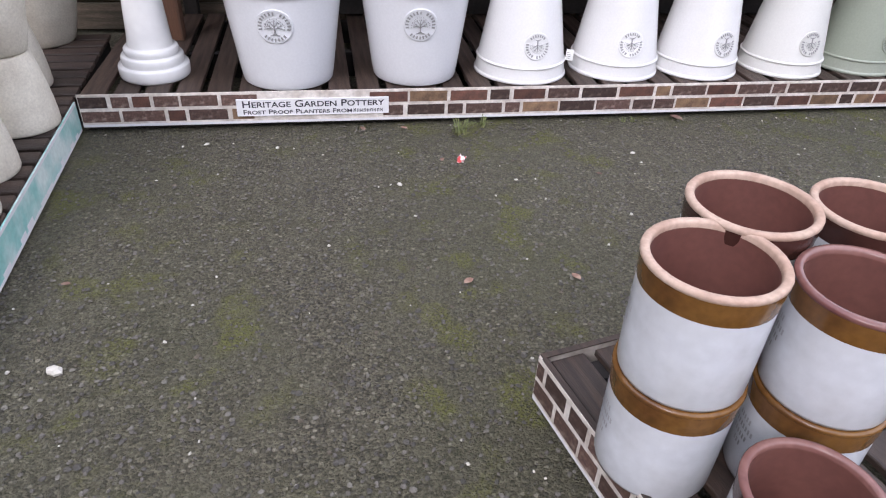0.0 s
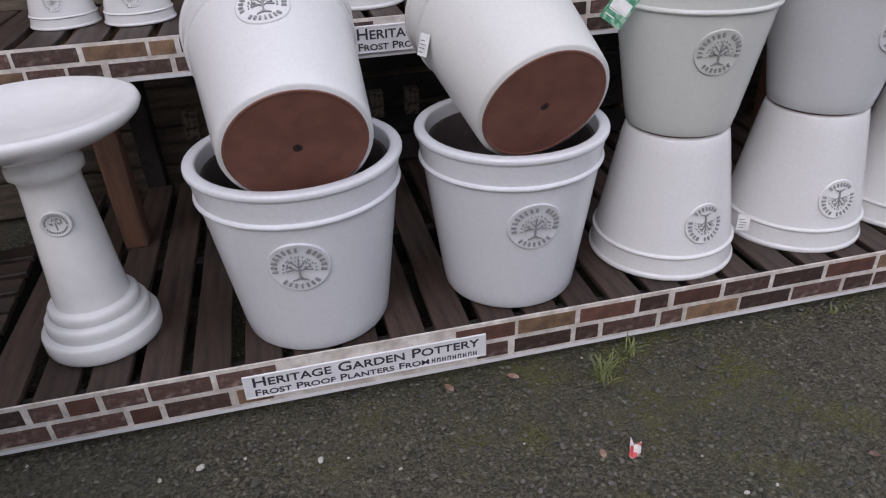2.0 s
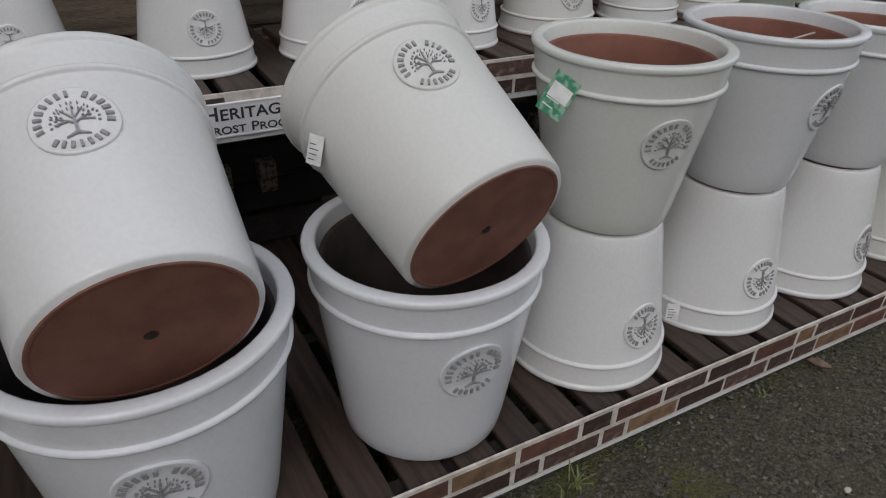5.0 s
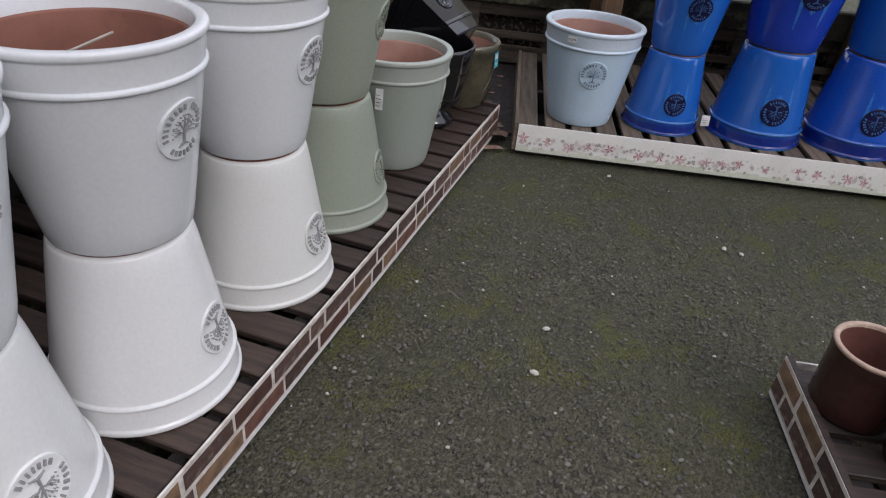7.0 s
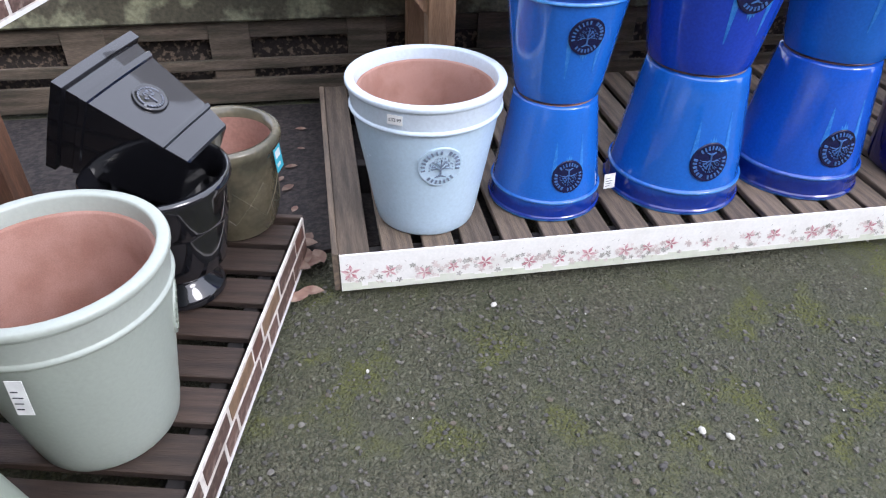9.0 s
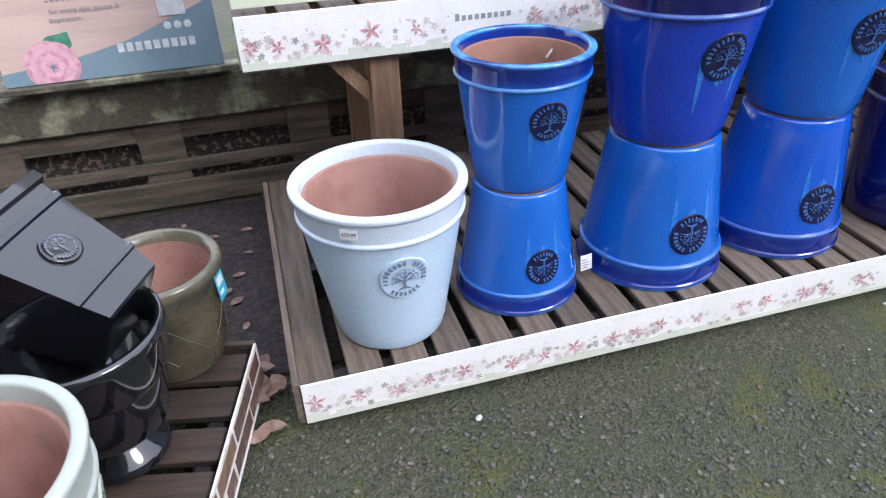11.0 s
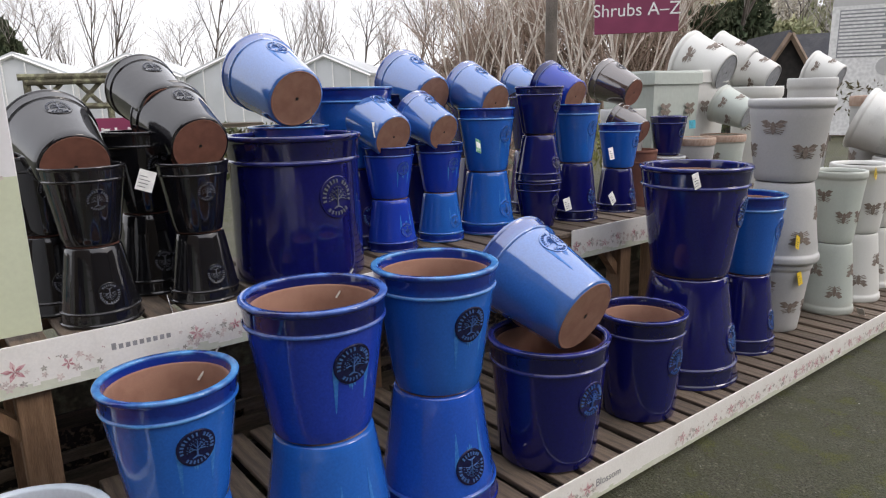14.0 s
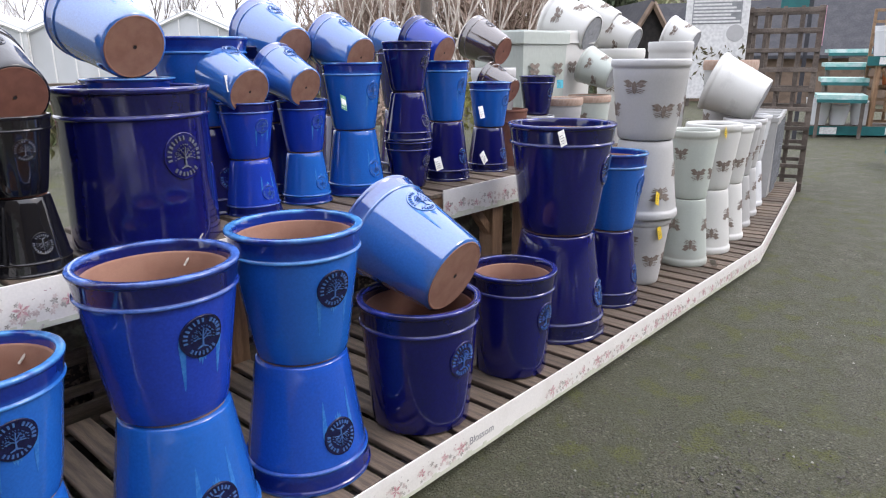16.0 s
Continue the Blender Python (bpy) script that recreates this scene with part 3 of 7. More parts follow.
def emblem_relief():
    """A tree with leaves, inside a ring of plain letter-sized marks."""
    bm = bmesh.new()
    lo, hi = 0.012, 0.032

    def stroke(x0, y0, x1, y1, w0, w1):
        d = Vector((x1 - x0, y1 - y0)).normalized()
        nx, ny = -d.y, d.x
        slab_on_wall(bm, [(x0 + nx * w0, y0 + ny * w0), (x0 - nx * w0, y0 - ny * w0), (x1 - nx * w1, y1 - ny * w1), (x1 + nx * w1, y1 + ny * w1)], lo, hi)
    stroke(0, -0.105, 0, 0.03, 0.009, 0.005)
    for s in (-1, 1):
        stroke(0, -0.098, s * 0.06, -0.122, 0.009, 0.003)
        stroke(0, -0.03, s * 0.085, 0.022, 0.0035, 0.0015)
        stroke(0, 0.0, s * 0.055, 0.072, 0.0035, 0.0015)
        stroke(s * 0.03, -0.01, s * 0.10, -0.022, 0.003, 0.002)
    stroke(0, 0.02, 0.004, 0.10, 0.005, 0.002)
    rnd = random.Random(4)
    for ring, n in ((0.060, 7), (0.090, 12), (0.120, 16)):
        for k in range(n):
            t = math.pi * (k + 0.5) / n * 1.16 - 0.08 * math.pi + rnd.uniform(-0.06, 0.06)
            r = ring + rnd.uniform(-0.008, 0.008)
            x, y, w = r * math.cos(t), -0.012 + r * math.sin(t), rnd.uniform(0.0048, 0.0062)
            c, q = math.cos(t), math.sin(t)
            slab_on_wall(bm, [(x - w * 1.5 * c, y - w * 1.5 * q), (x + w * 0.75 * q, y - w * 0.75 * c), (x + w * 1.5 * c, y + w * 1.5 * q), (x - w * 0.75 * q, y + w * 0.75 * c)], lo, hi)
    for k in range(15):
        if k != 8:
            mark(bm, radians(191.5 - k * 14.5), 0.180, rnd, 1, lo, hi)
    for k in range(7):
        mark(bm, radians(228 + k * 14), 0.180, rnd, -1, lo, hi)
    return bm


def mark(bm, t, r, rnd, sign, lo, hi):
    """One plain bar on the ring, of a letter's size."""
    er, et = (sign * math.cos(t), sign * math.sin(t)), (sign * math.sin(t), -sign * math.cos(t))
    c = (r * math.cos(t), r * math.sin(t))
    w, q = rnd.uniform(0.008, 0.012), 0.021
    slab_on_wall(bm, [(c[0] + er[0] * y + et[0] * x, c[1] + er[1] * y + et[1] * x) for x, y in ((-w, -q), (w, -q), (w, q), (-w, q))], lo, hi)


def glaze_runs():
    """Pale runs of glaze from both sides of the badge towards the foot."""
    bm = bmesh.new()
    for s, ln in ((-1, 0.34), (1, 0.26)):
        pts = [(s * 0.175, -0.16), (s * 0.225, -0.08), (s * 0.235, 0.02), (s * 0.245, -0.06), (s * 0.238, -0.16), (s * 0.215, -0.20 - ln), (s * 0.205, -0.24 - ln), (s * 0.195, -0.20 - ln)]
        slab_on_wall(bm, pts[::s], -0.002, 0.004)
    slab_on_wall(bm, [(-0.05, -0.235), (-0.03, -0.30), (-0.02, -0.24), (0.0, -0.33), (0.015, -0.24), (0.04, -0.28), (0.05, -0.232)], -0.002, 0.004)
    return bm


DATA = {}


def shared(key, build, material, smooth=False):
    k = (key, material.name)
    if k not in DATA:
        if key not in DATA:
            DATA[key] = mesh_of(key, build(), material, smooth)
            DATA[k] = DATA[key]
        else:
            me = DATA[key].copy()
            me.materials.clear()
            me.materials.append(material)
            DATA[k] = me
    return DATA[k]


def planter(m, R, h, skin, relief, label, group="", clay=None, emblem=True, disc=None, name="planter", foot=0.665):
    """A flared planter; m is its pose at its own base, foot the width of its base against its rim."""
    FOOT[0] = foot
    if skin in (AZURE, ROYAL, COBALT, NAVY, AZURE_SKY_PALED):
        clay = BLUE_CLAY
    k = "_%d" % round(foot * 1000)
    ob = thing(name, m @ Matrix.Diagonal((R, R, h / H, 1)), label, "planter", group)
    hang("body", shared("planter_body" + k, lambda: lathe(planter_out(), 48), skin, True), ob)
    hang("lining", shared("planter_lining" + k, lambda: lathe(planter_in(), 48), clay or TERRACOTTA, True), ob, label="inside lining, bare terracotta unless clay is given")
    hang("underside", shared("planter_underside" + k, lambda: lathe(planter_base(), 48), BLUE_CLAY if clay is BLUE_CLAY else TERRACOTTA, False), ob, label="bare terracotta underside with drain hole")
    # no opening is cut: a dark disc carries the drain hole's shade
    hang("drain_hole", shared("planter_hole", lambda: lathe([(0.0, 0.0), (0.036, -0.0015), (0.04, 0.0)], 14), DARK_WOOD_SHADE, False), ob, m=Matrix.Translation((0, 0, -0.004)), label="dark disc for the shade inside the drain hole")
    if emblem:
        d = hang("emblem", shared("planter_emblem" + k, emblem_disc, disc or skin, True), ob, label="round raised badge")
        hang("tree_relief", shared("planter_relief" + k, emblem_relief, relief), d, label="raised tree with a ring of marks")
    if emblem and skin in (AZURE, ROYAL, COBALT, AZURE_SKY_PALED):
        hang("glaze_run", shared("planter_run" + k, glaze_runs, GLAZE_RUN), ob, label="pale streaks of run glaze")
    FOOT[0] = 0.665
    return ob


def upright(x, y, z, rz=0.0):
    return pose(x, y, z, 0, 0, rz)


def upturned(x, y, z, rz=0.0):
    """Rim down, standing at z."""
    return pose(x, y, z, 0, 0, rz) @ pose(0, 0, 0, 180, 0, 180)


def leaning(base, axis, spin=0.0):
    """A pot lying over: base is the centre of its foot, axis points from foot to rim; its badge faces up."""
    z = Vector(axis).normalized()
    e = (Vector((0, 0, 1)) - z * z.z).normalized()
    y = -e
    x = y.cross(z)
    r = Matrix((x, y, z)).transposed().to_4x4()
    return Matrix.Translation(base) @ r @ pose(0, 0, 0, 0, 0, spin)


def stack(x, y, z, R, h, low, high, turn, group, relief=None, low_relief=None, words=("", ""), disc_low=None, disc_high=None, lift=0.003, foot=None):
    """One planter upside down with another standing on its foot."""
    foot = foot or (0.70 if low in (AZURE, ROYAL, COBALT, NAVY) else 0.665)
    rz, top_rz = turn if isinstance(turn, tuple) else (turn + random.uniform(-3, 3), turn + random.uniform(-4, 4))
    planter(upturned(x, y, z + h, rz), R, h, low, low_relief or RELIEF_SHADE_GREY, words[0], group, disc=disc_low, foot=foot)
    return planter(upright(x + random.uniform(-.006, .006), y + random.uniform(-.006, .006), z + h + lift, top_rz), R, h, high, relief or RELIEF_SHADE_GREY, words[1], group, disc=disc_high, foot=foot)


def hang_tag(place, rz, rx=70, size=(0.045, 0.06), face=None, label="small white price tag tied to a pot", roll=0):
    ob = thing("price_tag", pose(*place, rx, roll, rz), label, "price tag", "price tags")
    part("card", box(-size[0] / 2, size[0] / 2, -size[1] / 2, size[1] / 2, -0.0006, 0.0006), face or LABEL_WHITE, ob)
    bm = bmesh.new()
    if face is LABEL_GREEN:
        box(-size[0] * 0.4, size[0] * 0.4, -size[1] * 0.12, size[1] * 0.25, 0.0006, 0.0012, bm=bm)
    for k in range(4):
        box(-size[0] * 0.38, size[0] * (0.05 + 0.1 * (k % 3)), size[1] * (-0.34 + 0.17 * k), size[1] * (-0.31 + 0.17 * k), 0.0006, 0.0014, bm=bm)
    part("print", bm, LABEL_WHITE if face is LABEL_GREEN else INK, ob, "printed lines")
    return ob


def tree_badge(parent, m, r, disc, relief):
    """A small round raised badge: a rimmed disc with a tree and a ring of marks; its face looks along +z."""
    badge = part("badge", lathe([(r, -0.006), (r, 0.003), (r * 0.94, 0.006), (r * 0.85, 0.006), (r * 0.80, 0.004), (0.0, 0.004)], 32), disc, parent, "round raised badge", True, m=m)
    bm = bmesh.new()
    a, b = r * 0.045, r * 0.07
    for k in range(26):
        t = 2 * math.pi * k / 26
        if k not in (14, 25):
            x, y = r * 0.67 * math.cos(t), r * 0.67 * math.sin(t)
            box(x - a, x + a, y - b, y + b, 0.004, 0.0062, bm=bm)
    box(-r * 0.04, r * 0.04, -r * 0.44, r * 0.12, 0.004, 0.0066, bm=bm)
    rnd = random.Random(8)
    for k in range(24):
        t, q = rnd.uniform(-0.2, math.pi + 0.2), r * rnd.uniform(0.16, 0.46)
        x, y = q * math.cos(t), r * 0.04 + q * math.sin(t)
        box(x - a * 0.8, x + a * 0.8, y - a * 0.8, y + a * 0.8, 0.004, 0.0062, bm=bm)
    tagged(part("tree_relief", bm, relief, badge, "raised tree with a ring of marks"), kind="stuff")
    return badge


# bench 2 runs along U, its depth along V
ANG = math.atan2(0.2368, 0.9716)
U = Vector((math.sin(ANG), -math.cos(ANG), 0))
V = Vector((math.cos(ANG), math.sin(ANG), 0))
ORG = Vector((4.555, 3.809, 0))
RZ2 = -90 + math.degrees(ANG)
FRAME2 = Matrix.Translation(ORG) @ Matrix((U, V, Vector((0, 0, 1)))).transposed().to_4x4()


def uv(u, v, z):
    return ORG + U * u + V * v + Vector((0, 0, z))


# ---- ground ----
def ground():
    bm = bmesh.new()
    nx = 60
    xs = [-3 + 12 * i / nx for i in range(nx + 1)]
    ys = [-8 + 14 * i / nx for i in range(nx + 1)]
    xs = [-400, -60, -15] + xs + [20, 60, 400]
    ys = [-400, -60, -20] + ys + [15, 60, 400]
    grid = [[bm.verts.new((x, y, -0.004 + (0.006 * noise.noise((x * 0.9, y * 0.9, 3.1)) if -3 <= x <= 9 and -8 <= y <= 6 else 0))) for x in xs] for y in ys]
    for j in range(len(ys) - 1):
        for i in range(len(xs) - 1):
            bm.faces.new((grid[j][i], grid[j][i + 1], grid[j + 1][i + 1], grid[j + 1][i]))
    return solid("ground", bm, ASPHALT, label="worn dark asphalt with gravel and patches of moss", category="ground", kind="structure", smooth=True)


ground()


# ---- benches ----
def slats(parent, name, n, pitch, width, length, z, material, thick=0.022, start=0.0, jitter=0.004, y0=0.012):
    """Boards across the depth of a bench, in the bench's own frame (x along, y into the depth)."""
    variants = [mesh_of(name, box(0, width, 0, length + random.uniform(-0.01, 0.01), -thick, 0, 0.003), material) for _ in range(3)]
    for k in range(n):
        hang(name, variants[k % 3], parent, pose(start + k * pitch + random.uniform(-jitter, jitter), y0, z + random.uniform(-0.003, 0.002), 0, 0, random.uniform(-0.3, 0.3)))


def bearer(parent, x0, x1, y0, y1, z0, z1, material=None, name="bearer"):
    return part(name, box(x0, x1, y0, y1, z0, z1, 0.003), material or DARK_WOOD_SHADE, parent)


def brick_trim(parent, length, z0, z1, seed=1, skip=(), name="trim_board"):
    """A thin strip printed with two courses of bricks, on the bench's front."""
    rnd = random.Random(seed)
    strip = part(name, box(0, length, -0.006, 0.0, z0, z1), MORTAR, parent, "thin strip printed with a brick pattern")
    part("white_edge", box(0, length, -0.0066, -0.006, z0 + 0.001, z0 + 0.012), PRINT_WHITE, strip, "white lower margin of the print")
    hh = z1 - z0
    cache = {}
    for row in range(2):
        zb = z0 + hh * (0.15 + 0.44 * row)
        x = 0.004 - rnd.random() * 0.1
        while x < length - 0.01:
            w = rnd.choice((0.07, 0.095, 0.15, 0.165, 0.17))
            a, b = max(0.003, x), min(length - 0.003, x + w)
            if b - a > 0.02 and not any(s0 < (a + b) / 2 < s1 for s0, s1 in skip):
                mt = rnd.choice((BRICK_PRINT, BRICK_PRINT, BRICK_PRINT, BRICK_PRINT, BRICK_RED, BRICK_BUFF))
                key = (round(b - a, 2), mt.name)
                if key not in cache:
                    cache[key] = mesh_of("brick", box(0, key[0], -0.0015, 0, 0, hh * 0.335, 0.0007), mt)
                hang("brick", cache[key], strip, pose(a, -0.0062, zb + rnd.uniform(-.001, .001)))
            x += w + 0.015
    return strip


def maker_sign(m, width, height):
    """White plate with dark small-capital lettering; plain marks stand for the maker's name."""
    ob = thing("bench_sign", m, "white rectangular plate with dark lettering fixed to the bench front", "sign", "bench signs")
    part("plate", box(-width / 2, width / 2, -0.004, 0, -height / 2, height / 2, 0.0015), PLATE_WHITE, ob)
    lettering("lettering", "HERITAGE GARDEN POTTERY", height * 0.56, INK, ob, pose(0, -0.0046, height * 0.18, 90, 0, 0), caps=True, fit=width * 0.93)
    lettering("lettering", "FROST PROOF PLANTERS FROM", height * 0.38, INK, ob, pose(-width * 0.105, -0.0046, -height * 0.27, 90, 0, 0), caps=True, fit=width * 0.71)
    bm = bmesh.new()
    for k in range(9):
        x, hi = width * (0.262 + 0.0225 * k), -height * (0.16 if k == 0 else 0.19)
        box(x, x + width * 0.004, -0.0048, -0.004, -height * 0.38, hi, bm=bm)
        box(x + width * 0.011, x + width * 0.015, -0.0048, -0.004, -height * 0.38, hi, bm=bm)
        box(x + width * 0.004, x + width * 0.011, -0.0048, -0.004, hi - height * (0.04 if k % 2 else 0.12), hi - height * (0.0 if k % 2 else 0.08), bm=bm)
    part("small_marks", bm, INK, ob, "dark marks in place of a name")
    bm = bmesh.new()
    for x0, x1, z0, z1 in ((-0.497, 0.497, 0.44, 0.48), (-0.497, 0.497, -0.48, -0.44), (-0.497, -0.491, -0.44, 0.44), (0.491, 0.497, -0.44, 0.44)):
        box(width * x0, width * x1, -0.0056, -0.004, height * z0, height * z1, bm=bm)
    part("raised_edge", bm, PLATE_WHITE, ob)
    return ob


def petals(bm, cx, cz, r, turn, y, n=5, slim=0.2):
    """A flat flower of pointed petals in the x-z plane, facing -y."""
    for k in range(n):
        t = turn + k * 2 * math.pi / n
        c, s = math.cos(t), math.sin(t)
        pts = [(0, 0), (.5 * c + slim * s, .5 * s - slim * c), (c, s), (.5 * c - slim * s, .5 * s + slim * c)]
        bm.faces.new([bm.verts.new((cx + r * a, y - 0.00004 * k, cz + r * b)) for a, b in pts])


def blossoms(parent, x0, x1, zc, spread, big, y, seed, skip=()):
    """Printed lilies with dark hearts, small pale flowers and stray leaves along a line."""
    rnd = random.Random(seed)
    pink, pale, leaf, heart = (bmesh.new() for k in range(4))
    x = x0 + 0.03
    while x < x1 - 0.03:
        if not any(a < x < b for a, b in skip):
            z, r, turn = zc + rnd.uniform(-0.25, 0.35) * spread, big * rnd.uniform(0.7, 1.25), rnd.random() * 6
            petals(pink, x, z, r, turn, y - 0.0012)
            petals(heart, x, z, r * 0.62, turn, y - 0.0015, slim=0.05)
            for k in range(rnd.randint(10, 16)):
                petals((pale, leaf, pale)[k % 3], min(max(x + rnd.gauss(0, 0.05), x0 + 0.02), x1 - 0.02), zc + rnd.uniform(-0.8, 0.6) * spread, big * rnd.uniform(0.25, 0.5), rnd.random() * 6, y - 0.0006 - 0.00001 * k, slim=0.27)
            for k in range(rnd.randint(4, 8)):
                petals(leaf if k % 3 else heart, min(max(x + rnd.uniform(-0.1, 0.1), x0 + 0.02), x1 - 0.02), zc + rnd.uniform(-0.9, 1.2) * spread, big * rnd.uniform(0.10, 0.2), rnd.random() * 6, y - 0.0009, 2, 0.3)
        x += rnd.uniform(0.07, 0.15)
    for bm, mt, nm, w in ((pink, PETAL, "blossom_print", "pink printed lilies"), (pale, PETAL_PALE, "small_blossom_print", "pale printed blossom"), (leaf, LEAF_PRINT, "leaf_print", "grey-green printed leaves"), (heart, PETAL_HEART, "flower_heart_print", "dark red flower hearts")):
        tagged(part(nm, bm, mt, parent, w), kind="stuff")


def flower_trim(parent, length, z0, z1, seed=1, marks=(), words=(), bare=(), name="trim_board"):
    """A cream-white strip printed with pink blossom and a pale green lower edge."""
    rnd = random.Random(seed)
    strip = part(name, box(0, length, -0.006, 0.0, z0, z1, 0.001), TRIM_WHITE, parent, "white strip printed with pink blossom and a green edge")
    hh = z1 - z0
    green = bmesh.new()
    x = 0.002
    while x < length - 0.004:
        w = min(rnd.uniform(0.015, 0.06), length - 0.002 - x)
        box(x, x + w, -0.0066, -0.006, z0 + 0.001, z0 + hh * rnd.uniform(0.10, 0.24), bm=green)
        x += w
    part("green_edge", green, TRIM_GREEN, strip, "pale green printed edge")
    blossoms(strip, 0.0, length, z0 + hh * 0.42, hh * 0.30, hh * 0.19, -0.0066, seed, (*marks, *words, *bare))
    for a, b in words:
        lettering("lettering", "Blossom", hh * 0.34, INK_GREY, strip, pose((a + b) / 2, -0.0068, z0 + hh * 0.5, 90, 0, 0))
    for a, b in marks:
        bm = bmesh.new()
        n = 9
        for k in range(n):
            xa = a + (b - a) * (0.08 + 0.84 * k / n)
            box(xa, xa + (b - a) * 0.06, -0.0068, -0.006, z0 + hh * 0.50, z0 + hh * (0.60 if k else 0.64), bm=bm)
        part("name_marks", bm, INK_GREY, strip, "thin grey marks in place of a name")
    return strip


TOP = 0.155
B1X0, B1X1, B1Y = -0.30, 4.72, 3.955
bench_one = thing("display_bench", pose(B1X0, B1Y, 0), "low slatted wooden bench with brick-print front edge", "display bench")
slats(bench_one, "slat", 39, 0.129, 0.098, 1.22, TOP, BOARD)
for y in (0.03, 0.62, 1.16):
    bearer(bench_one, 0.01, B1X1 - B1X0 - 0.01, y, y + 0.04, 0.0, TOP - 0.026)
brick_trim(bench_one, B1X1 - B1X0, 0.024, 0.168, 3, skip=((0.71, 1.22),))
part("end_board", box(B1X1 - B1X0 + 0.001, B1X1 - B1X0 + 0.02, 0.0, 1.2, 0.02, 0.165, 0.002), BOARD, bench_one)
maker_sign(pose(0.665, B1Y - 0.0085, 0.098), 0.66, 0.078)

# upper shelf of bench one
SH1 = 0.845
S1X0, S1X1, S1Y = -0.55, 4.95, 4.66
shelf_one = thing("display_shelf", pose(S1X0, S1Y, 0), "raised slatted shelf on timber posts with brick-print front edge", "display shelf", "raised shelves")
slats(shelf_one, "slat", 43, 0.128, 0.098, 0.62, SH1, BOARD)
brick_trim(shelf_one, S1X1 - S1X0, 0.728, 0.848, 5, skip=((1.40, 1.90),), name="trim_board")
for y in (0.02, 0.56):
    bearer(shelf_one, 0.01, S1X1 - S1X0 - 0.01, y, y + 0.04, 0.72, SH1 - 0.026, TIMBER)
for x in (0.50, 2.9, 5.09):
    part("post", box(x, x + 0.075, 0.03, 0.105, 0.157, 0.72, 0.004), POST_BROWN, shelf_one)
    # back posts near-black: the shade under the shelf is in their colour
    part("back_post", box(x, x + 0.075, 0.56, 0.635, 0.0, 0.72, 0.004), DARK_WOOD_SHADE, shelf_one)
maker_sign(pose(1.10, S1Y - 0.0085, 0.785), 0.66, 0.085)
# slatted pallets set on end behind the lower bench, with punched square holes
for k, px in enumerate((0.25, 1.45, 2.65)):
    pal = thing("upright_pallet", pose(px, 5.10, 0.157), "dark wooden pallet standing on its edge behind pots", "pallet", "pallets behind the bench")
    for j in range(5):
        part("plank", box(0, 1.12, 0, 0.02, 0.02 + j * 0.125, 0.118 + j * 0.125, 0.002), DARK_WOOD_SHADE, pal)
    for j in range(3):
        part("block", box(0.05 + j * 0.46, 0.15 + j * 0.46, 0.02, 0.10, 0, 0.64), FENCE, pal)

for k, x in enumerate((0.17, 0.60, 0.86, 1.00, 1.62, 2.05)):
    solid("pallet_block", box(0, 0.055, 0, 0.05, 0, 0.10, 0.003), BLOCK_WOOD, pose(x, 5.045, 0.385), "small pale chipboard pallet block between dark planks", "pallet block", "pallet blocks")

# bench at the left with the teal edge
bench_left = thing("display_bench", pose(-0.315, 3.93, 0, 0, 0, -87.0), "low slatted wooden bench with pale teal printed edge", "display bench")
slats(bench_left, "slat", 34, 0.105, 0.082, 1.35, 0.150, BOARD, start=-0.9, y0=-1.36)
for y in (-0.05, -0.7, -1.3):
    bearer(bench_left, -0.9, 2.6, y, y + 0.035, 0.0, 0.125)
tt = part("trim_board", box(-0.02, 2.62, 0.0, 0.006, 0.01, 0.140, 0.001), TEAL, bench_left, "pale teal printed strip with white wash")
bm = bmesh.new()
rnd = random.Random(3)
for k in range(30):
    a = 0.05 + k * 0.085
    box(a, a + rnd.uniform(0.03, 0.08), 0.006, 0.0066, 0.012, rnd.uniform(0.02, 0.045), bm=bm)
for k in range(8):
    box(1.05 + k * 0.035, 1.075 + k * 0.035, 0.006, 0.0068, 0.07, 0.075 if k % 2 else 0.11, bm=bm)
    box(1.05 + k * 0.035, 1.056 + k * 0.035, 0.006, 0.0068, 0.07, 0.115, bm=bm)
box(-0.018, 2.618, 0.006, 0.0067, 0.126, 0.139, bm=bm)
box(-0.018, 2.618, 0.006, 0.0067, 0.011, 0.022, bm=bm)
tagged(part("wash_print", bm, PRINT_WHITE, tt, "white printed wash and marks"), kind="stuff")

# bench two: lower platform and raised shelf
L2 = 5.52
bench_two = thing("display_bench", FRAME2, "long low slatted wooden bench with blossom-print front edge", "display bench")
slats(bench_two, "slat", 45, 0.122, 0.092, 1.16, TOP, BOARD_PALE)
for y in (0.03, 0.55, 1.1):
    bearer(bench_two, 0.01, L2 - 0.01, y, y + 0.04, 0.0, TOP - 0.026)
flower_trim(bench_two, L2, 0.03, 0.162, 2, words=((2.07, 2.32),), bare=((2.3, 2.68),))
part("end_board", box(-0.02, -0.002, 0.0, 1.16, 0.03, 0.165, 0.002), BOARD_PALE, bench_two)

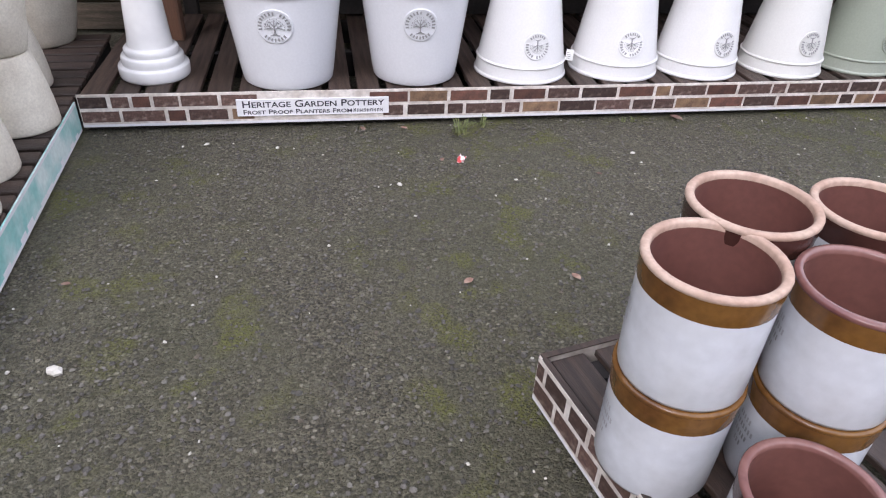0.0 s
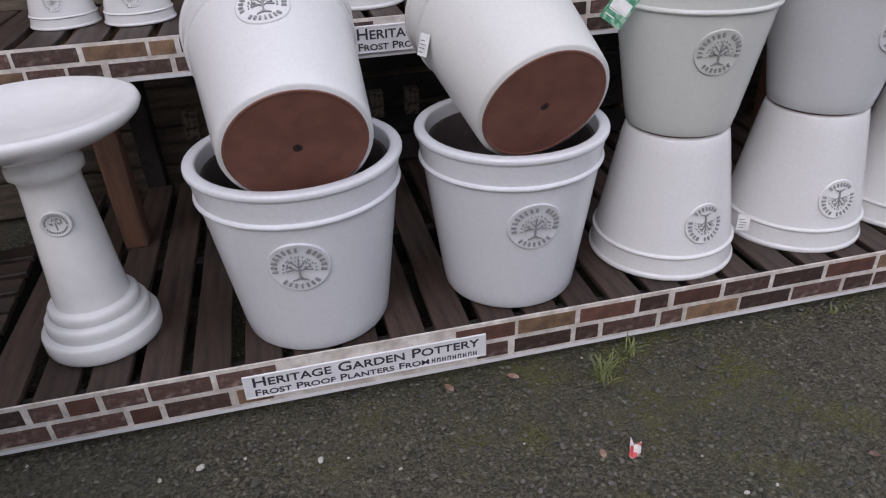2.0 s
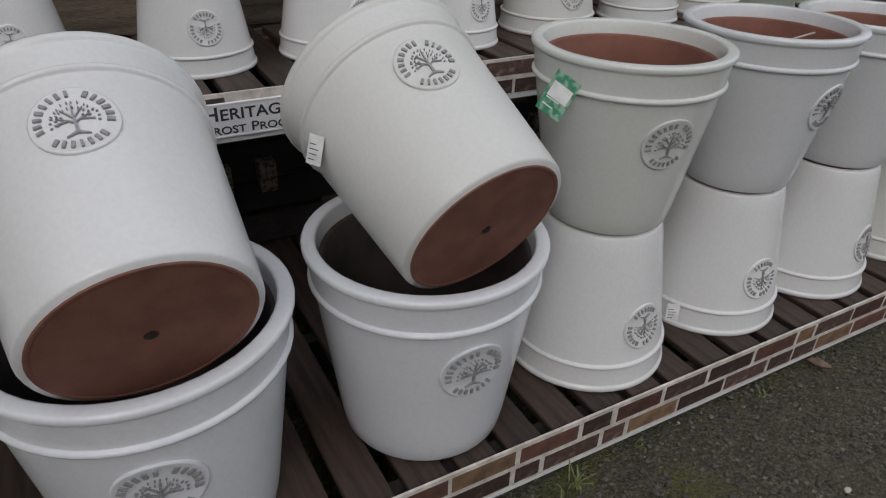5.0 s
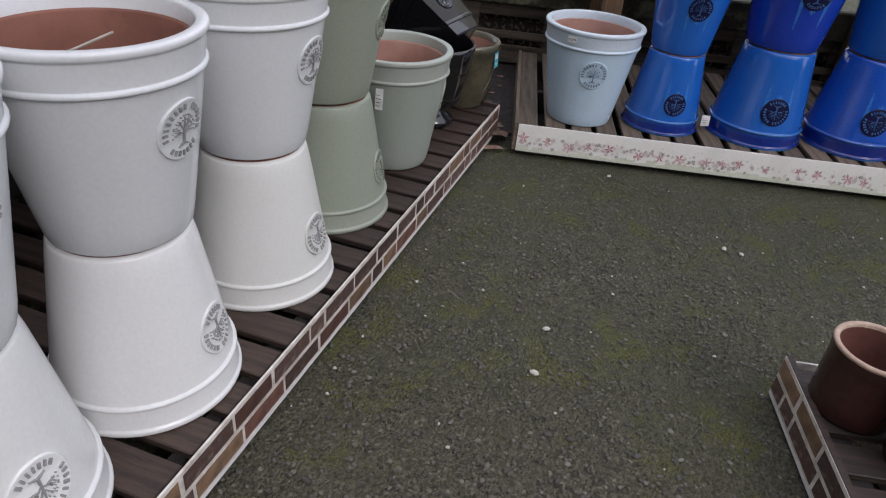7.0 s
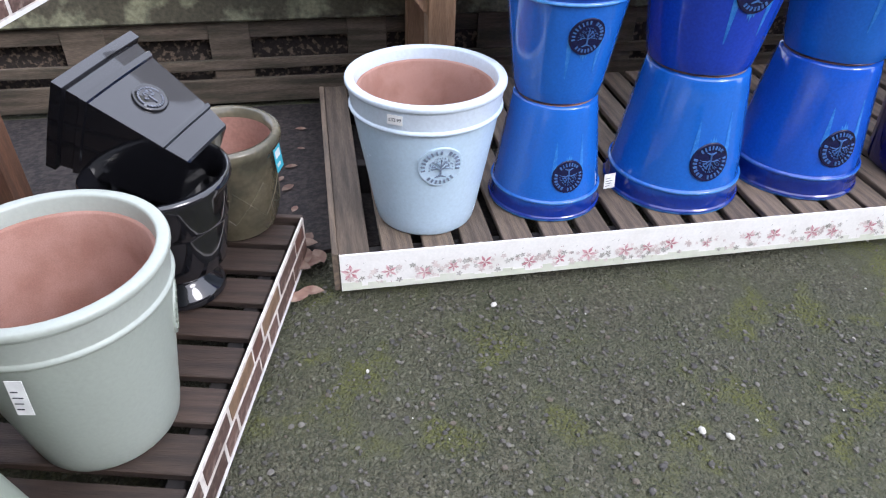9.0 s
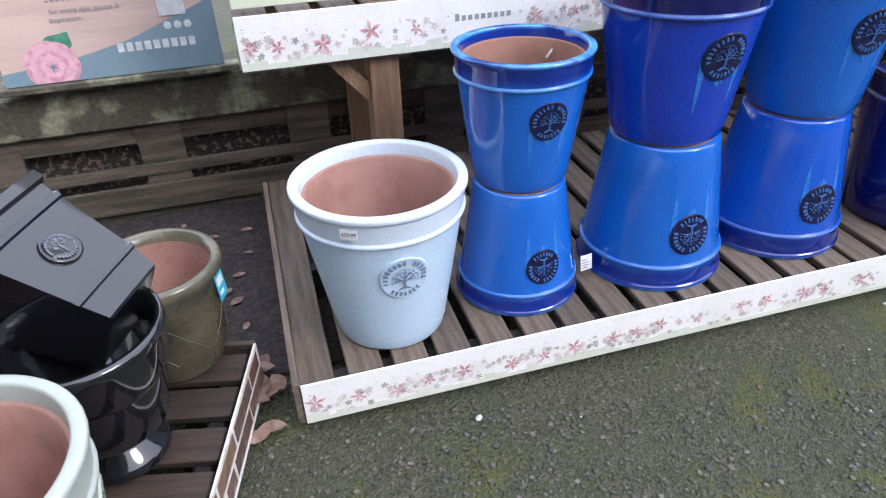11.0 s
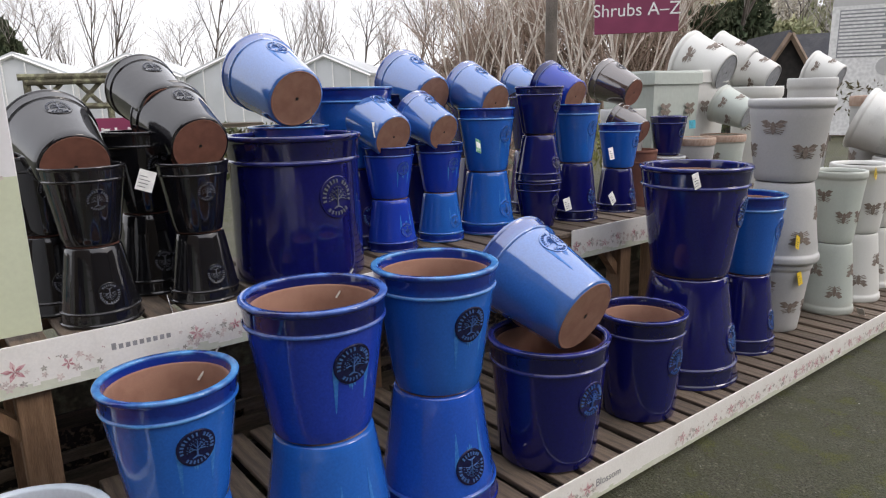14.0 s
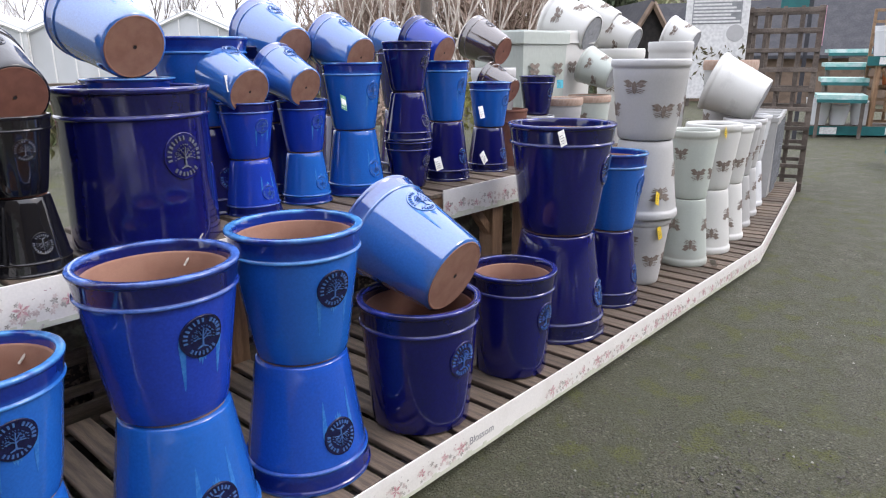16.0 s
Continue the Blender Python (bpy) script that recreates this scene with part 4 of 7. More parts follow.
SH2, SV = 0.885, 0.70
shelf_two = thing("display_shelf", FRAME2 @ pose(0, SV, 0), "raised slatted shelf on timber posts with blossom-print front edge", "display shelf", "raised shelves")
slats(shelf_two, "slat", 40, 0.128, 0.098, 0.68, SH2, BOARD_PALE)
flower_trim(shelf_two, 2.05, 0.745, 0.898, 9, marks=((0.62, 0.84),))
t2 = flower_trim(shelf_two, 2.2, 0.745, 0.898, 12)
t2.matrix_basis = pose(2.76, 0.0, 0)
for y in (0.02, 0.6):
    bearer(shelf_two, 0.01, 5.1, y, y + 0.045, 0.75, SH2 - 0.026, TIMBER)
for x in (0.37, 1.9, 3.2, 4.9):
    part("post", box(x, x + 0.095, 0.03, 0.125, 0.157, 0.75, 0.004), TIMBER, shelf_two)
    bm = bmesh.new()
    vs = [bm.verts.new(p) for p in ((x - 0.14, 0.05, 0.745), (x - 0.09, 0.05, 0.745), (x, 0.05, 0.58), (x, 0.05, 0.65), (x - 0.14, 0.10, 0.745), (x - 0.09, 0.10, 0.745), (x, 0.10, 0.58), (x, 0.10, 0.65))]
    for q in ((0, 2, 3, 1), (4, 5, 7, 6), (0, 4, 6, 2), (1, 3, 7, 5), (0, 1, 5, 4), (2, 6, 7, 3)):
        bm.faces.new([vs[i] for i in q])
    part("brace", bm, TIMBER, shelf_two)
    part("back_post", box(x, x + 0.095, 0.6, 0.67, 0.0, 0.75, 0.004), TIMBER, shelf_two)

# bench two goes on at a turn
ANG3 = math.atan2(1.25, 2.75)
FRAME3 = Matrix.Translation(uv(L2, 0, 0)) @ pose(0, 0, 0, 0, 0, -90 + math.degrees(ANG3))
bench_far = thing("display_bench", FRAME3, "low slatted wooden bench going on at an angle with blossom-print edge", "display bench")
slats(bench_far, "slat", 25, 0.122, 0.092, 1.2, TOP, BOARD_PALE, start=0.01)
for y in (0.03, 1.1):
    bearer(bench_far, 0.03, 3.05, y, y + 0.04, 0.0, TOP - 0.026)
flower_trim(bench_far, 3.08, 0.03, 0.162, 21)


# ---- fences and boards behind the benches ----
# plain unseen walls added to close the yard and block low sky light
for nm, x0, x1, y0, y1 in (("wall_west", -7.3, -7.0, -13.0, 10.0), ("wall_south", -7.3, 2.2, -13.3, -13.0), ("wall_north", -7.0, 5.0, 5.75, 6.0)):
    solid(nm, box(x0, x1, y0, y1, 0.0, 6.0, 0.02), FENCE, None, "plain dark unseen wall added to block low sky light", "wall", kind="structure")


def plank_fence(name, m, length, height, label, plank=0.15, gap=0.012, posts=1.6):
    f = thing(name, m, label, "fence", kind="structure")
    rows = int(height / (plank + gap))
    for k in range(rows):
        part("plank", box(0, length, 0, 0.022, 0.02 + k * (plank + gap), 0.02 + k * (plank + gap) + plank, 0.003), FENCE, f)
    for k in range(int(length / posts) + 1):
        part("fence_post", box(k * posts, k * posts + 0.09, 0.024, 0.114, 0, height + 0.04, 0.004), FENCE, f)
    return f


plank_fence("fence", pose(-1.9, 5.36, 0), 6.95, 1.5, "dark old plank fence behind the white pots")
pal_fence = thing("fence", FRAME2 @ pose(-1.62, 1.40, 0), "low fence of old grey pallets with a mossy top beam", "fence", kind="structure")
part("top_beam", box(0, 6.9, -0.05, 0.05, 0.38, 0.545, 0.01), MOSSY, pal_fence, "thick beam with pale moss")
for k in range(12):
    x = k * 0.58
    part("board", box(x, x + 0.17, -0.02, 0.0, 0.03, 0.375, 0.003), FENCE, pal_fence)
    part("board", box(x + 0.15, x + 0.58, -0.012, 0.008, 0.30, 0.37, 0.003), FENCE, pal_fence)
part("ledge", box(0.78, 1.60, -0.125, 0.05, 0.575, 0.598, 0.004), MOSSY, pal_fence, "narrow mossy board under the poster")
for x in (0.85, 1.50):
    part("ledge_block", box(x, x + 0.06, -0.04, 0.04, 0.545, 0.575), MOSSY, pal_fence)
part("low_board", box(0, 6.9, -0.035, -0.012, 0.17, 0.215, 0.003), FENCE, pal_fence)
part("low_board", box(0, 6.9, -0.04, -0.018, 0.02, 0.13, 0.003), FENCE, pal_fence)
part("back_board", box(0, 6.9, 0.05, 0.07, 0.0, 0.37, 0.003), LITTER, pal_fence, "bank of leaf litter behind the boards")
# soil bed; its west end is added only to darken the gap there
solid("soil_bed", box(-1.3, 1.0, 0.28, 1.38, -0.01, 0.012), SOIL, FRAME2 @ pose(-0.35, -0.05, 0), "dark damp soil with bark chips between the benches, widened to darken a gap", "soil", kind="structure")

poster = thing("poster_board", FRAME2 @ pose(-0.80, 1.30, 0.60, -6, 0, 0), "printed advertising board with a pink rose and teal band", "poster")
part("backing", box(0, 0.73, 0.0, 0.012, 0, 0.62), PINK_PRINT, poster)
part("teal_band", box(0.64, 0.729, -0.002, 0.0, 0.30, 0.618), TEAL_BRIGHT, poster, "teal side band")
photo = part("photo", box(0.0, 0.628, -0.004, 0.0, 0.305, 0.618), PHOTO_PALE, poster, "pale photograph of planters on paving")
part("photo_edge", box(0.0, 0.638, -0.0025, 0.0, 0.295, 0.305), LABEL_WHITE, poster)
for x0, x1, z0, z1, mt, w in ((0.02, 0.17, 0.38, 0.60, LABEL_WHITE, "white printed planter"), (0.20, 0.36, 0.36, 0.57, PRINT_WHITE, "white printed planter"), (0.37, 0.60, 0.42, 0.61, SHRUB_PRINT, "printed dark foliage"), (0.02, 0.60, 0.318, 0.345, SLATE, "printed grey paving joint")):
    part("printed_shape", box(x0, x1, -0.0048, -0.004, z0, z1, 0.0003), mt, photo, w)
bm = bmesh.new()
rnd = random.Random(6)
for k in range(26):
    petals(bm, rnd.uniform(0.39, 0.59), rnd.uniform(0.44, 0.60), rnd.uniform(0.012, 0.026), rnd.random() * 6, -0.0052 - 0.0001 * k / 26, 7, 0.22)
tagged(part("flower_print", bm, LABEL_WHITE, photo, "printed white flowers"), kind="stuff")
bm = bmesh.new()
vs = [bm.verts.new((x, -0.003, z)) for x, z in ((0.0, 0.001), (0.729, 0.001), (0.729, 0.235), (0.62, 0.190), (0.42, 0.115), (0.2, 0.065), (0.0, 0.045))]
bm.faces.new(vs)
part("slate_band", bm, SLATE_BLUE, poster, "slate blue lower band")
bm = bmesh.new()
vs = [bm.verts.new((x, -0.0036, z)) for x, z in ((0.13, 0.12), (0.17, 0.155), (0.24, 0.165), (0.245, 0.12), (0.21, 0.085), (0.15, 0.08))]
bm.faces.new(vs)
part("leaf_print", bm, LEAF_GREEN_PRINT, poster, "printed green leaf")
for ring in range(5):
    bm = bmesh.new()
    r = 0.088 - 0.017 * ring
    for j in range(7 - ring // 2):
        t = j * 2 * math.pi / (7 - ring // 2) + ring * 0.7
        pts = [(r * 0.25 * math.cos(t), r * 0.25 * math.sin(t))] + [(r * (0.82 + 0.2 * math.cos(1.6 * d)) * math.cos(t + d), r * (0.82 + 0.2 * math.cos(1.6 * d)) * math.sin(t + d)) for d in (-0.55, -0.3, 0, 0.3, 0.55)]
        bm.faces.new([bm.verts.new((0.165 + a, -0.0042 - 0.0005 * ring - 0.00004 * j, 0.055 + max(b, -0.053))) for a, b in pts])
    part("rose_petals", bm, ROSE_PALE if ring % 2 else ROSE, poster, "pink printed rose petals")
part("square_mark", box(0.545, 0.635, -0.005, -0.0035, 0.185, 0.285), LABEL_WHITE, poster, "plain white square patch")
for k in range(3):
    part("round_mark", lathe([(0.0, 0.0), (0.013, 0.0), (0.013, 0.001), (0.0, 0.001)], 20), LABEL_WHITE, poster, "white round mark", m=pose(0.565 + k * 0.034, -0.003, 0.152, 90, 0, 0))
lettering("lettering", "for more tips, advice &", 0.024, INK_GREY, poster, pose(0.315, -0.003, 0.232, 90, 0, 0))
lettering("lettering", "inspiration.", 0.024, INK_GREY, poster, pose(0.25, -0.003, 0.205, 90, 0, 0))
bm = bmesh.new()
for k in range(16):
    box(0.20 + k * 0.017, 0.211 + k * 0.017, -0.0012, 0, 0.262, 0.268 + 0.006 * (k % 3), bm=bm)
part("text_marks", bm, INK_GREY, poster, "line of small grey marks")
bm = bmesh.new()
for k in range(9):
    box(0.385 + k * 0.030, 0.406 + k * 0.030, -0.005, -0.003, 0.078, 0.108, bm=bm)
part("name_marks", bm, LABEL_WHITE, poster, "white marks in place of a name")

panel = thing("advertising_stand", FRAME2 @ pose(0.0, SV + 0.09, SH2 + 0.012, -2, 0, 0), "tall white advertising stand with blossom band and pale green lower half", "advertising stand")
part("sheet", box(0.0, 0.475, 0.0, 0.03, 0, 1.10, 0.003), PRINT_WHITE, panel)
part("green_half", box(0.001, 0.474, -0.0016, 0.0, 0.002, 0.47), PRINT_GREEN, panel, "pale green lower half")
blossoms(panel, 0.0, 0.475, 0.482, 0.028, 0.020, -0.0016, 11)
bm = bmesh.new()
for x, z in ((0.035, 0.045), (0.275, 0.030), (0.295, 0.034)):
    box(x, x + 0.010, -0.0022, -0.0016, z, z + 0.010, bm=bm)
part("small_marks", bm, INK_GREY, panel, "tiny dark marks near the foot")

# ---- white planters on bench one ----
G1 = "white planters on the brick-edged bench"
WORD_LOW = "matt white glazed flared planter standing upside down on slats"
WORD_HIGH = "matt white glazed flared planter with raised tree badge, stacked on another"
WIDE = "wide matt white glazed planter with rolled band, standing on slats"
LEAN_W = "matt white glazed planter lying tipped inside a wider pot"
# both wide pots take DARK_LINING inside, darker than the terracotta linings
planter(upright(0.558, 4.170, TOP, -7), 0.274, 0.500, SOFT_GREY, RELIEF_SHADE_GREY, WIDE, G1, clay=DARK_LINING, foot=0.73)
planter(upright(1.139, 4.187, TOP, -2), 0.264, 0.495, SOFT_GREY, RELIEF_SHADE_GREY, WIDE, G1, clay=DARK_LINING, foot=0.73)
planter(leaning((0.569, 3.945, 0.742), (-0.06, 0.905, 0.375), -5), 0.215, 0.425, WHITE, RELIEF_SHADE_GREY, LEAN_W, G1, foot=0.80)
planter(leaning((1.152, 3.978, 0.756), (-0.118, 0.90, 0.40), -10), 0.213, 0.42, IVORY, RELIEF_SHADE_GREY, LEAN_W, G1, foot=0.81)
for x, y, R, h, low, high, rz in ((1.662, 4.214, 0.224, 0.421, WHITE, PALE_SAGE, (5, -10)), (2.146, 4.228, 0.221, 0.422, WHITE, PALE_GREY, (-2, 9)),
                                  (2.577, 4.213, 0.213, 0.415, WHITE, PALE_GREY, (12, 1)), (3.056, 4.210, 0.210, 0.413, IVORY, PALE_GREY, (4, 2))):
    stack(x, y, TOP, R, h, low, high, rz, G1, words=(WORD_LOW, WORD_HIGH))
stack(3.495, 4.233, TOP, 0.216, 0.408, SAGE, SAGE, 12, "sage planters", RELIEF_SAGE, RELIEF_SAGE, words=("sage green glazed planter standing upside down on slats", "sage green glazed planter stacked on another's foot"))
planter(upright(3.955, 4.190, TOP, 30), 0.214, 0.447, PALE_GREEN, RELIEF_SAGE, "pale sage green glazed planter standing alone on slats", "sage planters", clay=PINK_CLAY)
for x, y, z, a in ((2.20, 4.19, 0.985, -62), (2.62, 4.24, 0.955, -75), (3.09, 4.22, 0.955, -68)):
    s = thing("cane", pose(x, y, z - 0.012, 0, 0, a), "short white cane lying across a pot's mouth", "cane", "canes in pots")
    bm = bmesh.new()
    tube(bm, (-0.05, 0, -0.04), (0.04, 0.01, 0.004), 0.003, 0.0025, 6)
    part("stick", bm, STRING, s)
hang_tag((1.392, 4.115, 0.935), -20, 75, (0.062, 0.085), LABEL_GREEN, "green and white card tag hanging from a pot rim", 35)
hang_tag((0.912, 4.20, 0.87), -62, 72, (0.035, 0.055), None, "black and white printed tag on a tipped pot")
hang_tag((1.865, 4.09, 0.265), -30, 80, (0.035, 0.05))
hang_tag((3.742, 4.155, 0.47), -86, 85, (0.028, 0.075))

# upper shelf of bench one
G1U = "small white planters on the raised shelf"
for k, (x, y, R, h, skin) in enumerate(((0.85, 4.93, 0.150, 0.285, WHITE), (1.22, 4.93, 0.150, 0.285, WHITE), (1.60, 4.90, 0.135, 0.29, WHITE), (1.98, 4.95, 0.160, 0.30, IVORY),
                                        (2.39, 4.96, 0.145, 0.28, WHITE), (2.72, 4.96, 0.135, 0.28, IVORY), (3.03, 4.95, 0.135, 0.28, SAGE), (3.31, 4.95, 0.135, 0.28, SAGE), (3.60, 4.96, 0.14, 0.28, SAGE))):
    w = "sage green" if skin is SAGE else "white"
    stack(x, y, SH1, R, h, skin, skin, random.uniform(-4, 18), G1U, words=("small %s glazed planter upside down on the raised shelf" % w, "small %s glazed planter stacked on the raised shelf" % w))
for x, y, R, h in ((-0.09, 4.98, 0.105, 0.2), (0.14, 4.95, 0.110, 0.2), (0.45, 5.0, 0.13, 0.25)):
    planter(upturned(x, y, SH1 + h, 0), R, h, WHITE, RELIEF_SHADE_GREY, "small white glazed planter upside down on the raised shelf", G1U)
for k, x in enumerate((3.92, 4.22, 4.52)):
    stack(x, 4.96, SH1, 0.12, 0.25, BLACK if k < 2 else NAVY, BLACK, 10, "dark planters on the raised shelf", RELIEF_PALE, RELIEF_PALE, words=("black glazed planter upside down on the raised shelf", "black glazed planter stacked on the raised shelf"))

# bird bath
bath = thing("bird_bath", upright(-0.03, 4.215, TOP), "white glazed bird bath on a turned pedestal with round bowl", "bird bath")
part("pedestal", lathe([(0.0, 0), (0.140, 0), (0.149, 0.008), (0.152, 0.02), (0.152, 0.052), (0.148, 0.060), (0.131, 0.0605), (0.1305, 0.063), (0.134, 0.072), (0.133, 0.094), (0.127, 0.103), (0.111, 0.1035), (0.1125, 0.106), (0.116, 0.114), (0.115, 0.130), (0.108, 0.138), (0.0965, 0.1385), (0.096, 0.142), (0.094, 0.16),
                        (0.090, 0.20), (0.080, 0.35), (0.072, 0.47), (0.074, 0.495), (0.088, 0.505), (0.088, 0.525), (0.074, 0.535), (0.078, 0.55)], 40), WHITE, bath, smooth=True)
part("bowl", lathe([(0.06, 0.60), (0.11, 0.612), (0.19, 0.645), (0.228, 0.665), (0.245, 0.68), (0.252, 0.695), (0.247, 0.708), (0.236, 0.71), (0.20, 0.685), (0.10, 0.66), (0.002, 0.655)], 48), WHITE, bath, smooth=True, m=pose(0, 0, -0.05))
tree_badge(bath, Matrix.Translation((0.006, -0.0785, 0.395)) @ pose(0, 0, 0, 90 + 3, 0, 4), 0.036, WHITE, RELIEF_SHADE_GREY)

# ---- cream pots on the left bench ----
def stone_pot(m, R, h, label, flare=0.72, group="cream stone pots", ribbed=False):
    ob = thing("stone_pot", m, label, "pot", group)
    pr = [(0.0, 0), (R * flare * 0.95, 0), (R * flare, 0.008)]
    n = 22 if ribbed else 9
    for k in range(1, n):
        t = k / n
        pr.append((R * (flare + (1 - flare) * math.sin(t * math.pi / 2)) + (0.003 * (k % 2) if ribbed else 0), h * t))
    part("body", lathe(pr, 36), STONE, ob, smooth=True)
    part("rim", lathe([pr[-1], (R, h * 0.97), (R * 0.985, h), (R * 0.9, h), (R * 0.87, h * 0.97)], 36), STONE, ob, smooth=True)
    part("lining", lathe([(R * 0.87, h * 0.97), (R * 0.8, h * 0.4), (R * 0.6, h * 0.08), (0.002, h * 0.07)], 36), PINK_CLAY, ob, "bare clay inside", True)
    return ob


CREAM_LOW, CREAM_HIGH = "rough cream stone-finish pot standing upside down", "rough cream stone-finish pot stacked on another"
for x, y, R, h, two in ((-0.51, 3.32, 0.145, 0.29, 1), (-0.47, 3.02, 0.145, 0.28, 1), (-0.48, 3.71, 0.135, 0.28, 1), (-0.64, 4.12, 0.15, 0.30, 1), (-0.84, 3.36, 0.15, 0.29, 1), (-0.86, 3.75, 0.15, 0.3, 0)):
    x += 0.05
    stone_pot(upturned(x, y, 0.15 + h), R, h, CREAM_LOW)
    if two:
        stone_pot(upright(x, y, 0.153 + h), R, h, CREAM_HIGH, ribbed=(y < 3.1))
stone_pot(upright(-0.66, 4.74, 0.15), 0.21, 0.33, "large rough cream stone-finish pot on slats")
stone_pot(upturned(-0.66, 4.74, 0.15 + 0.66), 0.205, 0.325, "large rough cream stone-finish pot upside down on another")
hang_tag((-0.365, 2.92, 0.66), 50, 88, (0.035, 0.05))


# ---- stoneware crocks on the island pallet ----
IS = pose(1.2, 2.235, 0, 0, 0, 12.6)


def island(m, length, depth, label, seed, edge=True):
    ob = thing("island_pallet", m, label, "pallet", "island pallets")
    bd = mesh_of("board", box(0, 0.095, -depth + 0.02, -0.012, -0.02, 0, 0.003), BOARD)
    for k in range(int(length / 0.128)):
        hang("board", bd, ob, pose(0.02 + k * 0.128, 0, 0.14))
    for y in (-0.09, -depth / 2, -depth + 0.05):
        part("bearer", box(0.01, length - 0.01, y, y + 0.06, 0, 0.118), DARK_WOOD_SHADE, ob)
    if edge:
        north = brick_trim(ob, length, 0.01, 0.152, seed)
        north.matrix_basis = pose(length, 0, 0, 0, 0, 180)
        west = brick_trim(ob, depth, 0.01, 0.152, seed + 1)
        west.matrix_basis = pose(0, 0, 0, 0, 0, -90)
        east = brick_trim(ob, depth, 0.002, 0.134, seed + 2)
        east.matrix_basis = pose(length, -depth, 0, 0, 0, 90)
        part("edge_lip", box(0.0, length, -0.012, 0.004, 0.1525, 0.156), BOARD, ob)
        part("edge_lip", box(-0.004, 0.010, -depth, -0.013, 0.1525, 0.156), BOARD, ob)
    return ob


island(IS, 2.2, 2.35, "low slatted island pallet with brick-print edging on asphalt", 31)


def crock(m, R, h, label, band=None, body=None, words=True, lip=None):
    ob = thing("stoneware_crock", m, label, "crock", "stoneware crocks")
    lo = [(0.0, 0), (R * 0.93, 0), (R * 0.95, 0.008), (R * 0.958, h * 0.3), (R * 0.962, h * 0.775)]
    hi = [(R * 0.963, h * 0.775), (R * 0.965, h * 0.78), (R * 0.985, h * 0.9), (R * 0.985, h * 0.955)]
    rm = [(R * 0.985, h * 0.955), (R * 1.0, h * 0.965), (R * 1.0, h * 0.985), (R * 0.98, h), (R * 0.89, h), (R * 0.865, h * 0.985), (R * 0.86, h * 0.95)]
    part("body", lathe(lo, 40), body or STONEWARE, ob, "off-white glazed lower body", True)
    part("band", lathe(hi, 40), band or BROWN_GLAZE, ob, "brown glazed shoulder band", True)
    part("rim", lathe(rm, 40), lip or RIM_CLAY, ob, "glossy brown glazed rim" if lip else "bare pinkish clay rim", True)
    part("lining", lathe([(R * 0.86, h * 0.95), (R * 0.85, h * 0.5), (R * 0.8, h * 0.1), (R * 0.7, h * 0.06), (0.002, h * 0.06)], 40), CROCK_LINING, ob, "dark maroon inside", True)
    if words:
        bm = bmesh.new()
        for k, w in enumerate((0.05, 0.075, 0.06, 0.03)):
            for j in range(int(w / 0.009)):
                a = math.pi + (-w / 2 + j * 0.009) / R - 0.45
                z = h * (0.60 - 0.09 * k)
                r = R * 0.963 + 0.0012
                vs = [bm.verts.new((r * math.cos(t), r * math.sin(t), zz)) for t, zz in ((a, z), (a + 0.005 / R, z), (a + 0.005 / R, z + 0.012), (a, z + 0.012))]
                bm.faces.new(vs)
        tagged(part("stamp_marks", bm, INK_GREY, ob, "grey stamped lines"), kind="stuff")
    return ob


CR = "white stoneware crock with brown shoulder, stacked on another"
for x, y, R, h, band, n in ((1.352, 1.93, 0.125, 0.256, BROWN_GLAZE, 2), (1.516, 2.092, 0.127, 0.258, DARK_BROWN, 2), (1.614, 1.866, 0.122, 0.24, BROWN_GLAZE, 2),
                            (1.458, 1.648, 0.118, 0.235, DARK_BROWN, 1), (1.775, 2.075, 0.12, 0.25, DARK_BROWN, 2)):
    for k in range(n):
        crock(upright(x, y, 0.141 + k * (h + 0.001), 20 - 15 * k), R, h, CR if k else "white stoneware crock with brown shoulder on the pallet boards", band, lip=(band if k < n - 1 else MAROON_LIP if x > 1.4 and y < 2.0 else None))
crock(upright(3.215, 2.575, 0.141), 0.106, 0.20, "small dark brown glazed crock on the pallet corner", DARK_BROWN, DARK_BROWN, False)
crock(upright(3.07, 2.40, 0.141), 0.125, 0.24, "dark brown glazed crock on the island pallet", DARK_BROWN, DARK_BROWN, False)

# planters at the far end of the island
tq = thing("square_planter", pose(3.485, 1.40, 0.141, 0, 0, 56.5), "square terracotta planter with a pale pinkish rim", "planter")
part("body", lathe([(0, 0), (0.105, 0), (0.11, 0.01), (0.140, 0.37), (0.15, 0.375), (0.15, 0.405), (0.146, 0.41), (0.130, 0.41), (0.126, 0.40)], 64, square=0.96), PINK_STONE, tq)
part("lining", lathe([(0.126, 0.40), (0.1, 0.03), (0.002, 0.03)], 64, square=0.96), DARK_LINING, tq, "dark inside")
bowl = thing("glazed_bowl", upright(3.605, 0.745, 0.141), "cream glazed bowl with a dark inside", "bowl")
part("body", lathe([(0, 0), (0.08, 0), (0.09, 0.01), (0.13, 0.09), (0.14, 0.15), (0.135, 0.16), (0.12, 0.158)], 36), IVORY, bowl, smooth=True)
part("lining", lathe([(0.12, 0.158), (0.115, 0.1), (0.06, 0.03), (0.002, 0.03)], 36), DARK_BROWN, bowl, smooth=True)
pat = thing("patterned_pot", upright(3.64, 0.43, 0.141), "small cream pot with dark blue printed pattern", "pot")
part("body", lathe([(0, 0), (0.07, 0), (0.085, 0.01), (0.11, 0.17), (0.12, 0.2), (0.12, 0.225), (0.108, 0.225), (0.1, 0.2), (0.07, 0.03), (0.002, 0.03)], 36), IVORY, pat, smooth=True)
